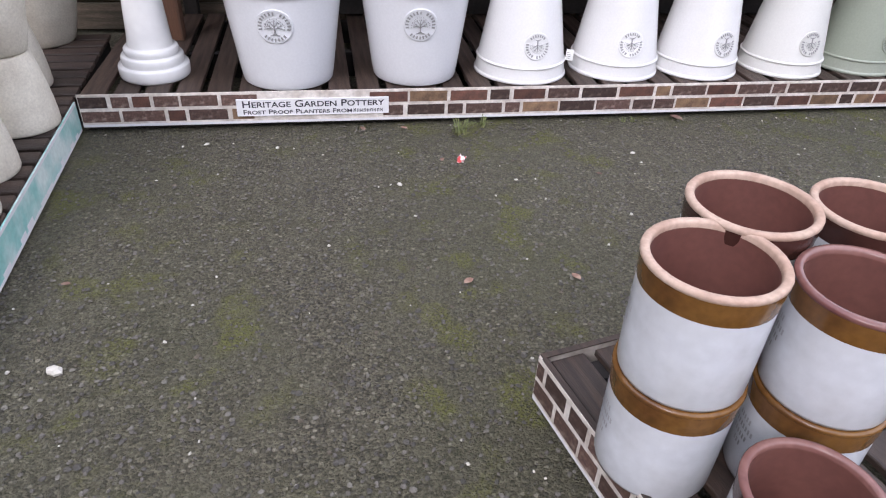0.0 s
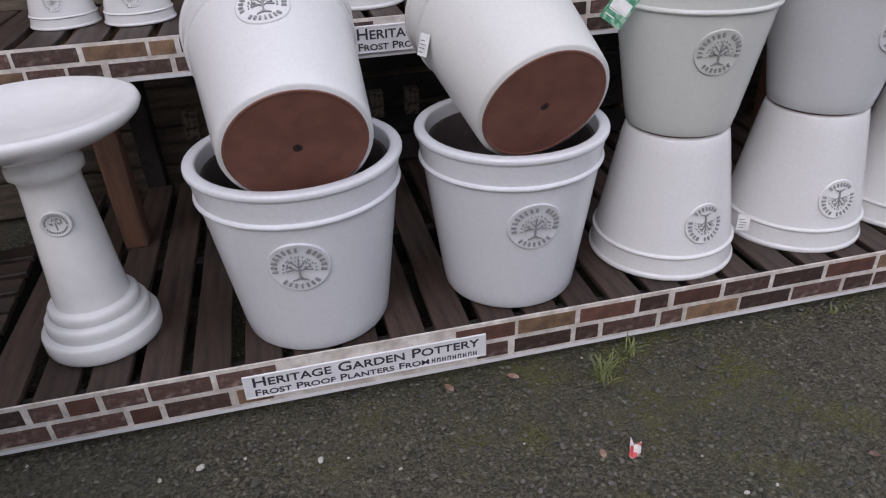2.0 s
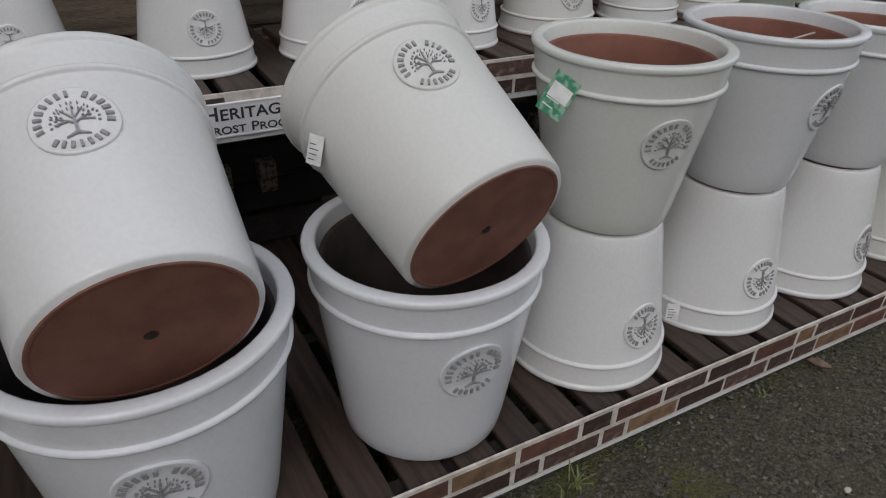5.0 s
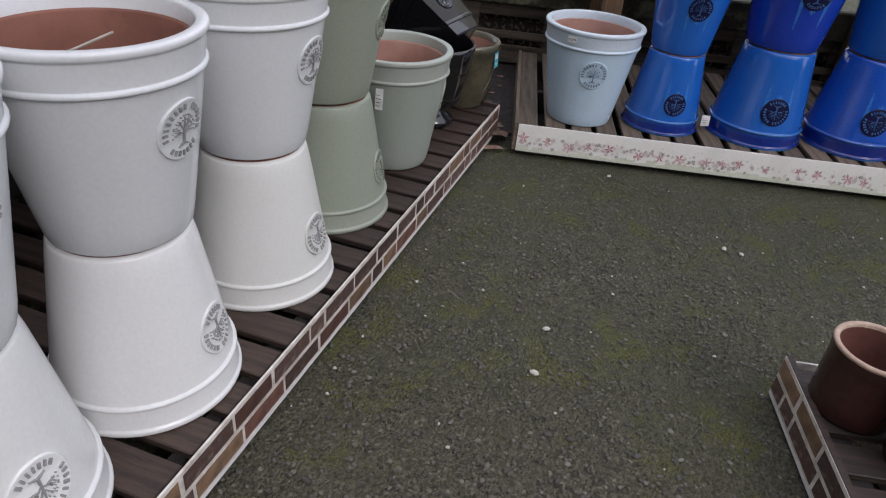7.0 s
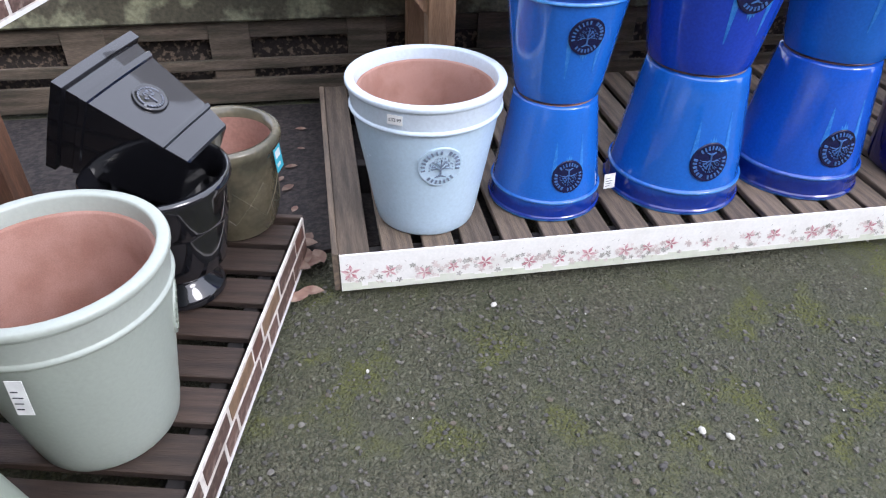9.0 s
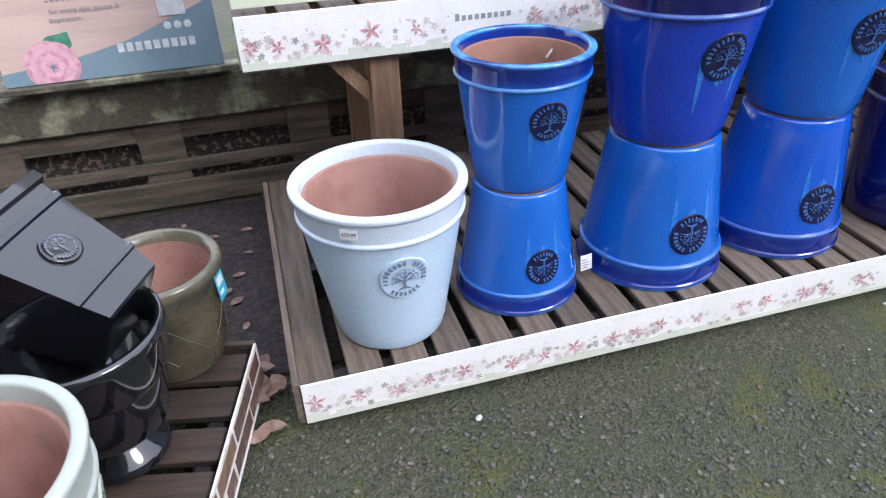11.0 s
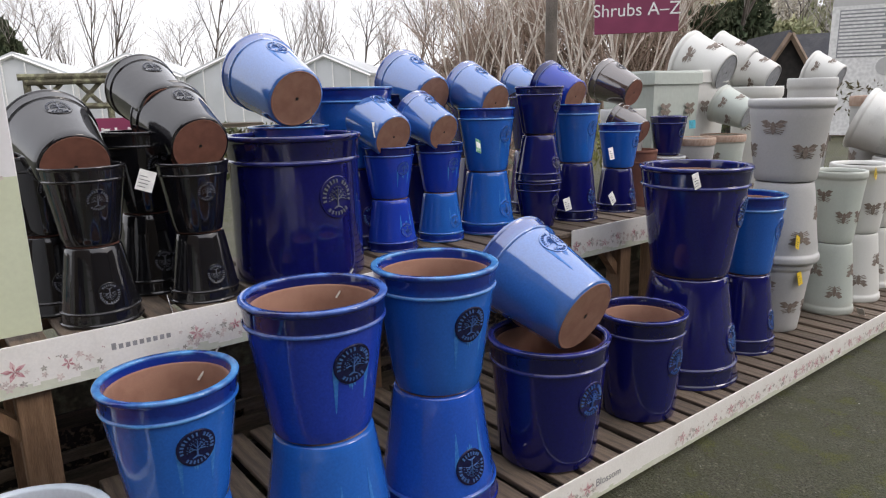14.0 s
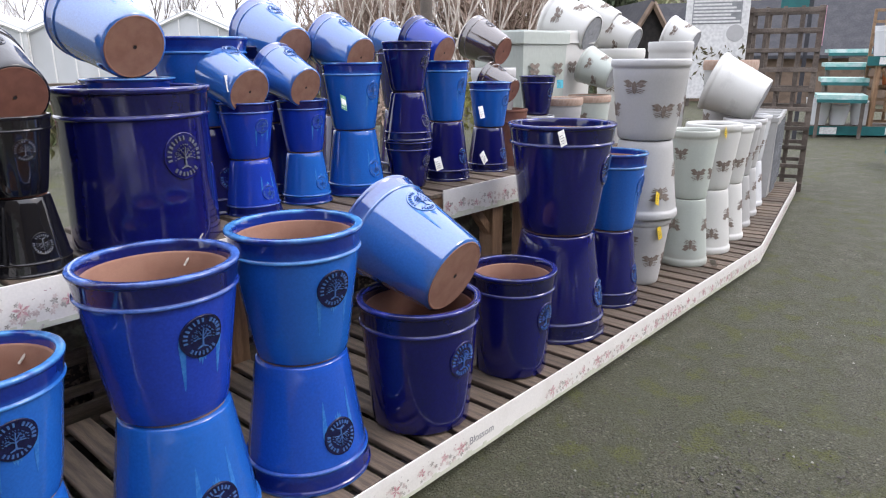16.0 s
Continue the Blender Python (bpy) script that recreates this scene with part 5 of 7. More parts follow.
bm = bmesh.new()
for k in range(20):
    for j in range(3):
        t, z = 2 * math.pi * k / 20, 0.04 + 0.045 * j
        r = 0.086 + 0.155 * (z - 0.01) + 0.002
        bm.faces.new([bm.verts.new(((r + dz * .15) * math.cos(t + d), (r + dz * .15) * math.sin(t + d), z + dz)) for d, dz in ((-0.11, 0), (0, -0.016), (0.11, 0), (0, 0.016))])
part("pattern", bm, RELIEF_NAVY, pat, "dark blue printed pattern")

# ---- corner of bench one: urn, square planter and brown pot ----
urn = thing("urn", upright(4.385, 4.185, TOP), "glossy black glazed urn on a round foot", "urn")
part("foot", lathe([(0, 0), (0.095, 0), (0.105, 0.012), (0.1, 0.03), (0.07, 0.05), (0.055, 0.075), (0.06, 0.09)], 36), BLACK, urn, smooth=True)
part("bowl", lathe([(0.06, 0.09), (0.11, 0.10), (0.125, 0.115), (0.13, 0.15), (0.15, 0.24), (0.152, 0.25), (0.158, 0.26), (0.165, 0.33), (0.172, 0.345), (0.17, 0.36), (0.155, 0.36), (0.145, 0.3), (0.1, 0.14), (0.002, 0.13)], 40), BLACK, urn, smooth=True)
sq = thing("square_planter", leaning((4.44, 4.095, 0.500), (0.17, 0.86, 0.46), -5) @ Matrix.Scale(0.79, 4), "glossy black glazed square planter lying tipped in an urn", "planter")
part("body", lathe([(0, 0), (0.100, 0), (0.106, 0.006), (0.118, 0.07), (0.124, 0.074), (0.127, 0.086), (0.122, 0.092), (0.147, 0.29), (0.152, 0.295), (0.156, 0.31), (0.150, 0.316),
                    (0.156, 0.35), (0.170, 0.355), (0.172, 0.385), (0.163, 0.39), (0.145, 0.388), (0.135, 0.36), (0.09, 0.03), (0.002, 0.03)], 64, square=0.93), BLACK, sq)
tree_badge(sq, Matrix.Translation((0, -0.1385, 0.20)) @ pose(0, 0, 0, 90 + 7, 0, 0), 0.051, BLACK, RELIEF_PALE)
bp = thing("glazed_pot", upright(4.70, 4.145, TOP), "olive grey glazed pot with incised lines and cyan sticker", "pot")
part("body", lathe([(0, 0), (0.105, 0), (0.115, 0.012), (0.118, 0.03), (0.124, 0.034), (0.126, 0.055), (0.132, 0.06), (0.142, 0.20), (0.146, 0.205), (0.148, 0.225), (0.152, 0.23), (0.156, 0.27),
                    (0.163, 0.28), (0.163, 0.30), (0.155, 0.308), (0.14, 0.305), (0.135, 0.28)], 40), OLIVE_GLAZE, bp, smooth=True)
part("lining", lathe([(0.135, 0.28), (0.12, 0.1), (0.09, 0.03), (0.002, 0.03)], 36), PINK_CLAY, bp, "bare clay inside", True)
st = part("sticker", box(-0.024, 0.024, -0.0015, 0.0, -0.036, 0.036), LABEL_CYAN, bp, "cyan sticker", m=pose(-0.012, -0.1565, 0.236, -4, 0, -4))
bm = bmesh.new()
box(-0.017, 0.015, -0.0022, -0.0015, 0.004, 0.026, bm=bm)
box(-0.017, 0.006, -0.0022, -0.0015, -0.022, -0.012, bm=bm)
part("print", bm, LABEL_WHITE, st, "white printed patches")
bm = bmesh.new()
for k in range(9):
    for s in (-1, 1):
        a0, a1 = 0.7 * k, 0.7 * k + s * 0.7
        for j in range(6):
            t0, t1 = j / 6, (j + 1) / 6
            q = [(a0 + (a1 - a0) * t, 0.075 + 0.115 * t, 0.1345 + 0.0085 * t) for t in (t0, t1)]
            tube(bm, *[(r * math.cos(a), r * math.sin(a), z) for a, z, r in q], 0.0011, 0.0011, 4)
part("raised_lines", bm, OLIVE_GLAZE, bp, "crossing raised lines")

# ---- blue planters on bench two ----
G2 = "blue planters on the blossom-edged bench"
light = planter(upright(4.821, 3.585, TOP, RZ2 + 3), 0.225, 0.448, LIGHT_BLUE, RELIEF_SLATE, "pale blue glazed planter with dark tree badge, standing on slats", G2, clay=PINK_CLAY)
lab = thing("price_label", Matrix.Translation((4.821, 3.585, TOP + 0.408)) @ pose(0, 0, 0, 0, 0, RZ2 - 30) @ pose(0, -0.2195, 0, -3, 0, 0), "small white price label stuck on a planter", "price label")
part("card", box(-0.021, 0.021, -0.0008, 0.0, -0.013, 0.013), LABEL_WHITE, lab)
lettering("lettering", "£32.99", 0.013, INK, lab, pose(0, -0.0012, 0, 90, 0, 0))
hang_tag(uv(0.88, 0.20, 0.21), RZ2 + 10, 82, (0.04, 0.05))
BLUE_LOW, BLUE_HIGH = "glossy bright blue glazed planter standing upside down on slats", "glossy bright blue glazed planter with dark rim, stacked on another"
stack(4.965, 3.210, TOP, 0.181, 0.356, AZURE, AZURE, RZ2 + 4, G2, RELIEF_BLUE, RELIEF_BLUE, (BLUE_LOW, BLUE_HIGH), disc_low=RELIEF_NAVY, disc_high=RELIEF_NAVY)
stack(5.082, 2.779, TOP, 0.221, 0.425, AZURE, COBALT, RZ2 + 4, G2, RELIEF_BLUE, RELIEF_BLUE, (BLUE_LOW, "glossy cobalt glazed planter stacked on a bright blue one"), disc_low=RELIEF_NAVY, disc_high=RELIEF_NAVY)
stack(5.205, 2.340, TOP, 0.218, 0.430, ROYAL, AZURE, RZ2 + 2, G2, RELIEF_BLUE, RELIEF_BLUE, ("glossy royal blue glazed planter standing upside down on slats", BLUE_HIGH), disc_low=RELIEF_NAVY, disc_high=RELIEF_NAVY)
NAVY_WORD = "glossy navy glazed planter with raised tree badge on slats"
planter(upright(5.266, 1.832, TOP, RZ2 + 2), 0.240, 0.500, NAVY, RELIEF_BLUE, NAVY_WORD, G2, foot=0.80)
planter(upright(5.392, 1.262, TOP, RZ2 + 2), 0.200, 0.475, NAVY, RELIEF_BLUE, NAVY_WORD, G2, foot=0.80)
LEAN_AX = V * 0.93 + Vector((0, 0, 0.37)) - U * 0.08
planter(leaning((5.150, 1.745, 0.742), LEAN_AX, 0), 0.215, 0.41, AZURE_SKY_PALED, RELIEF_BLUE, "glossy blue glazed planter lying tipped inside a navy pot", G2, foot=0.74)
stack(5.625, 0.768, TOP, 0.262, 0.53, NAVY, NAVY, RZ2 + 14, G2, RELIEF_BLUE, RELIEF_BLUE, ("large glossy navy planter standing upside down on slats", "large glossy navy planter stacked on another"))
stack(5.755, 0.225, TOP, 0.180, 0.43, NAVY, AZURE, RZ2 + 10, G2, RELIEF_BLUE, RELIEF_BLUE, ("glossy navy planter standing upside down on slats", "bright blue planter stacked on a navy one"))
for (x, y, z, a) in ((5.08, 3.13, 0.845, -40), (5.22, 2.68, 0.985, -40)):
    s = thing("cane", pose(x, y, z), "short white cane leaning in a pot's mouth", "cane", "canes in pots")
    bm = bmesh.new()
    tube(bm, (0, 0, -0.05), (U.x * 0.07, U.y * 0.07, 0.035), 0.0035, 0.0025, 6)
    part("stick", bm, STRING, s)
hang_tag((5.42, 0.96, 1.17), RZ2, 80, (0.05, 0.07), roll=-12)

G2U = "dark and blue planters on the raised shelf"


def shelf_stack(x, y, R, h, low, high, z=SH2, names=("blue", "blue"), disc=None):
    pale = RELIEF_PALE if low is BLACK else RELIEF_BLUE
    stack(x, y, z, R, h, low, high, RZ2 + 6, G2U, pale, pale,
          ("small glossy %s planter upside down on the raised shelf" % names[0], "small glossy %s planter stacked on the raised shelf" % names[1]), disc_low=disc, disc_high=disc)


def tip(x, y, z, r, skin, word, turn=0.0):
    """A pot lying tipped; x, y, z is the centre of its foot."""
    return planter(leaning((x, y, z), LEAN_AX + U * turn, 0), r, r * 1.9, skin, RELIEF_PALE if skin is BLACK else RELIEF_BLUE, "small glossy %s planter lying tipped on top of a stack" % word, G2U, foot=0.74)


shelf_stack(5.541, 3.375, 0.126, 0.247, BLACK, BLACK, names=("black", "black"))
shelf_stack(5.641, 3.044, 0.122, 0.240, BLACK, BLACK, names=("black", "black"))
shelf_stack(5.86, 3.20, 0.14, 0.29, BLACK, BLACK, names=("black", "black"))
shelf_stack(5.74, 3.52, 0.13, 0.26, BLACK, BLACK, names=("black", "black"))
tip(5.543, 3.392, 1.375, 0.148, BLACK, "black")
tip(5.634, 3.013, 1.416, 0.140, BLACK, "black")
tip(5.80, 3.10, 1.53, 0.130, BLACK, "black")
planter(upright(5.809, 2.658, SH2, RZ2 + 10), 0.262, 0.552, NAVY, RELIEF_PALE, "very large glossy navy planter with pale tree badge", G2U, foot=0.965)
stack(6.07, 2.62, SH2, 0.172, 0.285, AZURE, AZURE, RZ2, G2U, RELIEF_BLUE, RELIEF_BLUE, ("bright blue planter upside down behind others", "bright blue planter stacked behind others"))
tip(5.922, 2.606, 1.566, 0.168, AZURE_SKY_PALED, "sky-paled blue")
shelf_stack(6.042, 2.182, 0.122, 0.232, COBALT, COBALT, names=("cobalt", "cobalt"))
tip(5.945, 2.191, 1.395, 0.134, AZURE_SKY_PALED, "sky-paled blue")
shelf_stack(6.120, 1.900, 0.117, 0.230, AZURE, COBALT, names=("bright blue", "cobalt"))
tip(6.005, 1.923, 1.402, 0.118, AZURE_SKY_PALED, "sky-paled blue")
shelf_stack(6.180, 1.610, 0.146, 0.308, AZURE, AZURE, names=("bright blue", "bright blue"))
tip(6.102, 1.600, 1.525, 0.128, AZURE_SKY_PALED, "sky-paled blue")
planter(upright(6.16, 1.315, SH2, RZ2 + 10), 0.125, 0.235, NAVY, RELIEF_PALE, "small glossy navy planter on the raised shelf", G2U)
planter(upturned(6.16, 1.315, SH2 + 0.475, RZ2 + 10), 0.125, 0.235, NAVY, RELIEF_PALE, "small glossy navy planter upside down on another", G2U)
planter(upright(6.16, 1.315, SH2 + 0.48, RZ2 + 10), 0.125, 0.235, NAVY, RELIEF_PALE, "small glossy navy planter on top of a stack", G2U)
shelf_stack(6.235, 1.03, 0.128, 0.310, NAVY, AZURE, names=("navy", "bright blue"))
tip(6.22, 1.05, 1.545, 0.120, COBALT, "cobalt")
shelf_stack(6.335, 0.665, 0.124, 0.250, NAVY, AZURE, names=("navy", "bright blue"))
stack(6.24, 2.30, SH2, 0.205, 0.362, NAVY, AZURE, RZ2, G2U, RELIEF_BLUE, RELIEF_BLUE, ("navy planter upside down behind others", "blue planter with dark rim stacked behind others"))
tip(6.22, 1.88, 1.555, 0.148, AZURE_SKY_PALED, "sky-paled blue")
stack(6.42, 1.93, SH2, 0.17, 0.345, NAVY, NAVY, RZ2, G2U, RELIEF_BLUE, RELIEF_BLUE, ("navy planter upside down behind others", "navy planter stacked behind others"))
stack(6.50, 1.50, SH2, 0.15, 0.352, NAVY, NAVY, RZ2, G2U, RELIEF_BLUE, RELIEF_BLUE, ("navy planter upside down behind others", "navy planter stacked behind others"))
tip(6.47, 1.14, 1.575, 0.10, AZURE_SKY_PALED, "sky-paled blue")
stack(6.56, 1.10, SH2, 0.15, 0.36, NAVY, NAVY, RZ2, G2U, RELIEF_BLUE, RELIEF_BLUE, ("navy planter upside down behind others", "navy planter stacked behind others"))
for x, y, z, r in ((5.44, 3.20, 1.33, -15), (5.50, 3.17, 0.905, 80), (6.02, 1.74, 1.33, 20), (5.93, 2.27, 1.43, 10), (6.06, 1.20, 1.0, 0), (6.12, 0.88, 1.24, 10), (6.20, 0.80, 0.98, 10)):
    hang_tag((x, y, z), RZ2 + r, 78, (0.05, 0.065), LABEL_GREEN if z == 1.33 and x > 6 else LABEL_WHITE, roll=random.uniform(-25, 25))


# ---- bee-motif planters further along ----
def bee_marks(zc):
    """A bee with spread wings on the wall of the unit planter."""
    bm = bmesh.new()
    FOOT[0] = 0.72
    lo, hi = 0.002, 0.016
    for s in (-1, 1):
        for a, b, c, d in ((0.02, 0.06, 0.27, 0.12), (0.02, 0.02, 0.25, 0.035)):
            slab_on_wall(bm, [(s * a, b), (s * (a + c) / 2, b - 0.03), (s * c, d), (s * (a + c) / 2, d + 0.035)][::s], lo, hi, zc)
        for k in range(3):
            slab_on_wall(bm, [(s * 0.03, -0.02 - 0.03 * k), (s * 0.03, -0.032 - 0.03 * k), (s * (0.22 - 0.03 * k), -0.065 - 0.035 * k), (s * (0.22 - 0.03 * k), -0.05 - 0.035 * k)][::s], lo, hi, zc)
    slab_on_wall(bm, [(-0.035, 0.08), (-0.055, 0.0), (-0.035, -0.1), (0.0, -0.14), (0.035, -0.1), (0.055, 0.0), (0.035, 0.08), (0.0, 0.12)], lo, hi, zc)
    return bm


def bee_out():
    FOOT[0] = 0.72
    pr = [(0.655, 0.0), (0.70, 0.008), (0.72, 0.035)] + [(wall_r(BANDZ * k / 8), BANDZ * k / 8) for k in range(1, 9)]
    return pr + [(0.945, H - 0.24), (0.952, H - 0.20), (0.985, H - 0.18), (1.0, H - 0.12), (1.0, H - 0.04), (0.98, H), (0.90, H), (0.865, H - 0.03), (0.855, H - 0.10)]


def bee_planter(m, R, h, skin, label, group="bee planters", marks=BEE_BROWN):
    ob = thing("planter", m @ Matrix.Diagonal((R, R, h / H, 1)), label, "planter", group)
    hang("body", shared("bee_body", lambda: lathe(bee_out(), 40), skin, True), ob)
    hang("lining", shared("planter_lining_665", lambda: lathe(planter_in(), 48), DOVE, True), ob)
    hang("underside", shared("planter_underside_665", lambda: lathe(planter_base(), 48), STONE_GREY, False), ob)
    for k in range(7):
        hang("bee_motif", shared("bee_high" if k % 2 else "bee_low", (lambda: bee_marks(1.28)) if k % 2 else (lambda: bee_marks(0.72)), marks), ob, pose(0, 0, 0, 0, 0, k * 51.4 + 10), "raised brown bee")
    FOOT[0] = 0.665
    return ob


def bee_at(u, v, z, R, h, skin, up=True, word="grey", rz=10):
    p = uv(u, v, z)
    m = upright(*p, RZ2 + rz) if up else upturned(p.x, p.y, p.z + h, RZ2 + rz)
    return bee_planter(m, R, h, skin, "%s planter with raised bees, %s" % (word, "standing upright" if up else "standing upside down"))


def to_uv(x, y):
    d = Vector((x, y, 0)) - ORG
    return d.dot(U), d.dot(V)


u, v = to_uv(5.90, -0.20)
bee_at(u, v, TOP, 0.190, 0.425, DOVE, True, "pale grey")
bee_at(u, v, TOP + 0.428, 0.218, 0.46, DOVE, False, "pale grey", 30)
bee_at(u, v, TOP + 0.892, 0.228, 0.46, DOVE, True, "pale grey", 5)
for x, y, R, h, a, b, w in ((5.97, -0.77, 0.160, 0.45, MINT, MINT, "pale mint"), (6.09, -1.16, 0.190, 0.455, IVORY, IVORY, "ivory white"), (6.24, -1.58, 0.18, 0.43, IVORY, IVORY, "ivory white"), (6.44, -2.0, 0.18, 0.42, DOVE, DOVE, "pale grey")):
    u, v = to_uv(x, y)
    bee_at(u, v, TOP, R, h, a, False, w)
    bee_at(u, v, TOP + h + 0.003, R, h, b, True, w, random.uniform(-10, 15))
for x, y, R, h, s in ((6.64, -2.42, 0.18, 0.42, DOVE), (6.84, -2.84, 0.18, 0.42, PALE_GREY)):
    for k in range(2):
        u, v = to_uv(x, y)
        bee_at(u, v, TOP + k * (h + 0.003), R, h, s, bool(k), "pale grey")
for x, y, z, r in ((5.70, -0.10, 0.72, 25), (5.71, -0.16, 0.50, -5), (5.75, -0.12, 1.40, 0), (5.92, -1.05, 1.02, 40), (6.10, -1.50, 1.0, 0), (6.12, -1.60, 0.25, 0)):
    hang_tag((x, y, z), RZ2, 80, (0.05, 0.075), LABEL_YELLOW, "bright yellow price tag on a planter", r)
hang_tag((5.75, -0.80, 0.19), 20, 40, (0.04, 0.09), LABEL_WHITE)

# back tier of the bee section: a raised shelf, troughs and tipped pots
SB = 0.80
shelf_bee = thing("display_shelf", FRAME2 @ pose(3.55, 0.78, 0), "raised slatted shelf crowded with pale planters", "display shelf", "raised shelves")
slats(shelf_bee, "slat", 26, 0.128, 0.1, 1.0, SB, BOARD_PALE)
for x in (0.05, 3.2):
    for y in (0.03, 0.9):
        part("post", box(x, x + 0.08, y, y + 0.08, 0.0, SB - 0.025, 0.003), TIMBER, shelf_bee)


def trough(m, w, d, h, skin, label):
    ob = thing("trough_planter", m, label, "planter", "bee planters")
    bm = lathe([(0.0, 0), (0.40, 0), (0.42, 0.02), (0.47, 0.90), (0.5, 0.905), (0.5, 0.985), (0.49, 1.0), (0.45, 1.0), (0.43, 0.95), (0.38, 0.1), (0.002, 0.1)], 48, square=0.94)
    part("body", bm, skin, ob, m=Matrix.Diagonal((w, d, h, 1)))
    for k in (-1, 1):
        b = bmesh.new()
        for s in (-1, 1):
            for dz in (0, -0.04):
                b.faces.new([b.verts.new((s * x + k * w * 0.25, -d * 0.5 + 0.004, z + dz + h * 0.72)) for x, z in ((0.0, 0.03), (0.02, 0.0), (0.06, 0.03), (0.035, 0.045))][::s])
        b.faces.new([b.verts.new((x + k * w * 0.25, -d * 0.5 + 0.003, z + h * 0.72)) for x, z in ((-0.012, 0.03), (0, -0.06), (0.012, 0.03))])
        part("bee_motif", b, BEE_BROWN, ob, "raised brown bee")
    return ob


def bee_tip(x, y, z, R, skin=IVORY, turn=0.0, word="ivory white"):
    return bee_planter(leaning((x, y, z), LEAN_AX + U * turn, 20), R, R * 1.75, skin, "%s planter with raised bees lying tipped on others" % word)


def pale_pot(x, y, z, R, h, skin, word, band=None):
    u, v = to_uv(x, y)
    ob = bee_at(u, v, z, R, h, skin, True, word)
    if band:
        hang("rim", shared("bee_rim", lambda: lathe([(0.985, H - 0.19), (1.006, H - 0.13), (1.006, H - 0.035), (0.985, H + 0.005), (0.90, H + 0.005), (0.862, H - 0.03)], 40), band, True), ob, None, "bare pinkish clay rim")
    return ob


trough(FRAME2 @ pose(4.31, 1.36, SB), 0.56, 0.44, 0.89, MINT, "square pale green trough with raised bees")
trough(FRAME2 @ pose(4.80, 1.40, SB), 0.40, 0.44, 0.90, IVORY, "square ivory trough with raised bees")
bee_tip(6.84, -0.68, 1.675, 0.20)
bee_tip(7.08, -1.18, 1.74, 0.175, turn=-0.1)
pale_pot(7.00, -1.18, SB, 0.19, 0.78, IVORY, "ivory white")
bee_tip(6.92, -1.247, 1.63, 0.155)
pale_pot(6.66, -0.50, SB, 0.15, 0.46, MINT, "pale mint", RIM_CLAY)
pale_pot(6.56, -0.12, SB, 0.15, 0.46, DOVE, "pale grey", RIM_CLAY)
bee_tip(6.56, -0.62, 1.385, 0.135, MINT, word="pale mint")
pale_pot(7.12, -1.95, SB, 0.19, 0.84, DOVE, "pale grey")
bee_tip(7.04, -2.17, 1.63, 0.15)
bee_planter(leaning((6.60, -2.58, 1.14), LEAN_AX - U * 0.1, 20), 0.262, 0.46, IVORY, "large ivory white planter with faint self-coloured bees lying tipped", marks=IVORY)
pale_pot(7.05, -2.75, 0.60, 0.24, 0.88, DOVE, "pale grey", RIM_CLAY)
for x, y, z in ((6.47, 0.17, 1.17),):
    planter(upright(x, y, z, RZ2), 0.115, 0.24, NAVY, RELIEF_BLUE, "small navy planter beside pale pots", G2U)
    planter(upright(x, y, z - 0.365, RZ2), 0.115, 0.36, PALE_GREY, RELIEF_SHADE_GREY, "grey-blue planter under a navy one", G2U, emblem=False)
pale_pot(6.60, 0.42, SB, 0.14, 0.66, DOVE, "pale grey")
planter(leaning((6.53, 0.40, 1.555), LEAN_AX, 0), 0.135, 0.25, BRONZE, RELIEF_PALE, "dark bronze glossy planter lying tipped", G2U)
planter(upright(6.44, 0.43, SB, RZ2), 0.12, 0.42, TERRACOTTA, RELIEF_SHADE_GREY, "plain terracotta planter on the shelf", G2U, emblem=False)
planter(leaning((6.40, 0.43, 1.325), LEAN_AX, 0), 0.11, 0.2, BRONZE, RELIEF_PALE, "small dark bronze glossy planter lying tipped", G2U)
hang_tag((6.34, 0.10, 1.36), RZ2, 85, (0.07, 0.05), LABEL_CYAN, "cyan price tag on a small navy planter")
# tall grey slate-sided crates at the far end
for k in range(3):
    p = FRAME3 @ pose(1.9 + 0.42 * k, 0.15 + 0.02 * k, TOP)
    c = thing("tall_planter_box", p, "tall pale grey ribbed planter box", "planter box", "planter boxes at the bench end")
    part("body", lathe([(0, 0), (0.15, 0), (0.155, 0.01), (0.18, 0.74), (0.19, 0.75), (0.19, 0.79), (0.165, 0.79), (0.15, 0.7), (0.12, 0.05), (0.002, 0.05)], 48, square=0.95), DOVE, c, m=pose(0.19, 0.19, 0))
    for j in range(5):
        part("rib", box(-0.004, 0.004, -0.19, -0.172, 0.06, 0.72), STONE_GREY, c, m=pose(0.06 + j * 0.065, 0.19, 0))


# ---- yard beyond the benches ----
def lattice(m, w, h, n, k, label, material=None, name="trellis_panel"):
    ob = thing(name, m, label, "trellis", "trellis panels")
    mt = material or TIMBER
    up = mesh_of("upright", box(-0.027, 0.027, 0.0, 0.02, 0, h), mt)
    ac = mesh_of("crosspiece", box(0, w, -0.018, 0.0, -0.027, 0.027), mt)
    for i in range(n):
        hang("upright", up, ob, pose(0.02 + (w - 0.04) * i / (n - 1), 0, 0))
    for j in range(k):
        hang("crosspiece", ac, ob, pose(0, 0, 0.02 + (h - 0.04) * j / (k - 1)))
    return ob


def facing(x, y, z=0.0, tx=3.1, ty=3.15):
    """A pose at x, y whose -y side faces the point tx, ty."""
    return pose(x, y, z, 0, 0, math.degrees(math.atan2(y - ty, x - tx)) - 90)


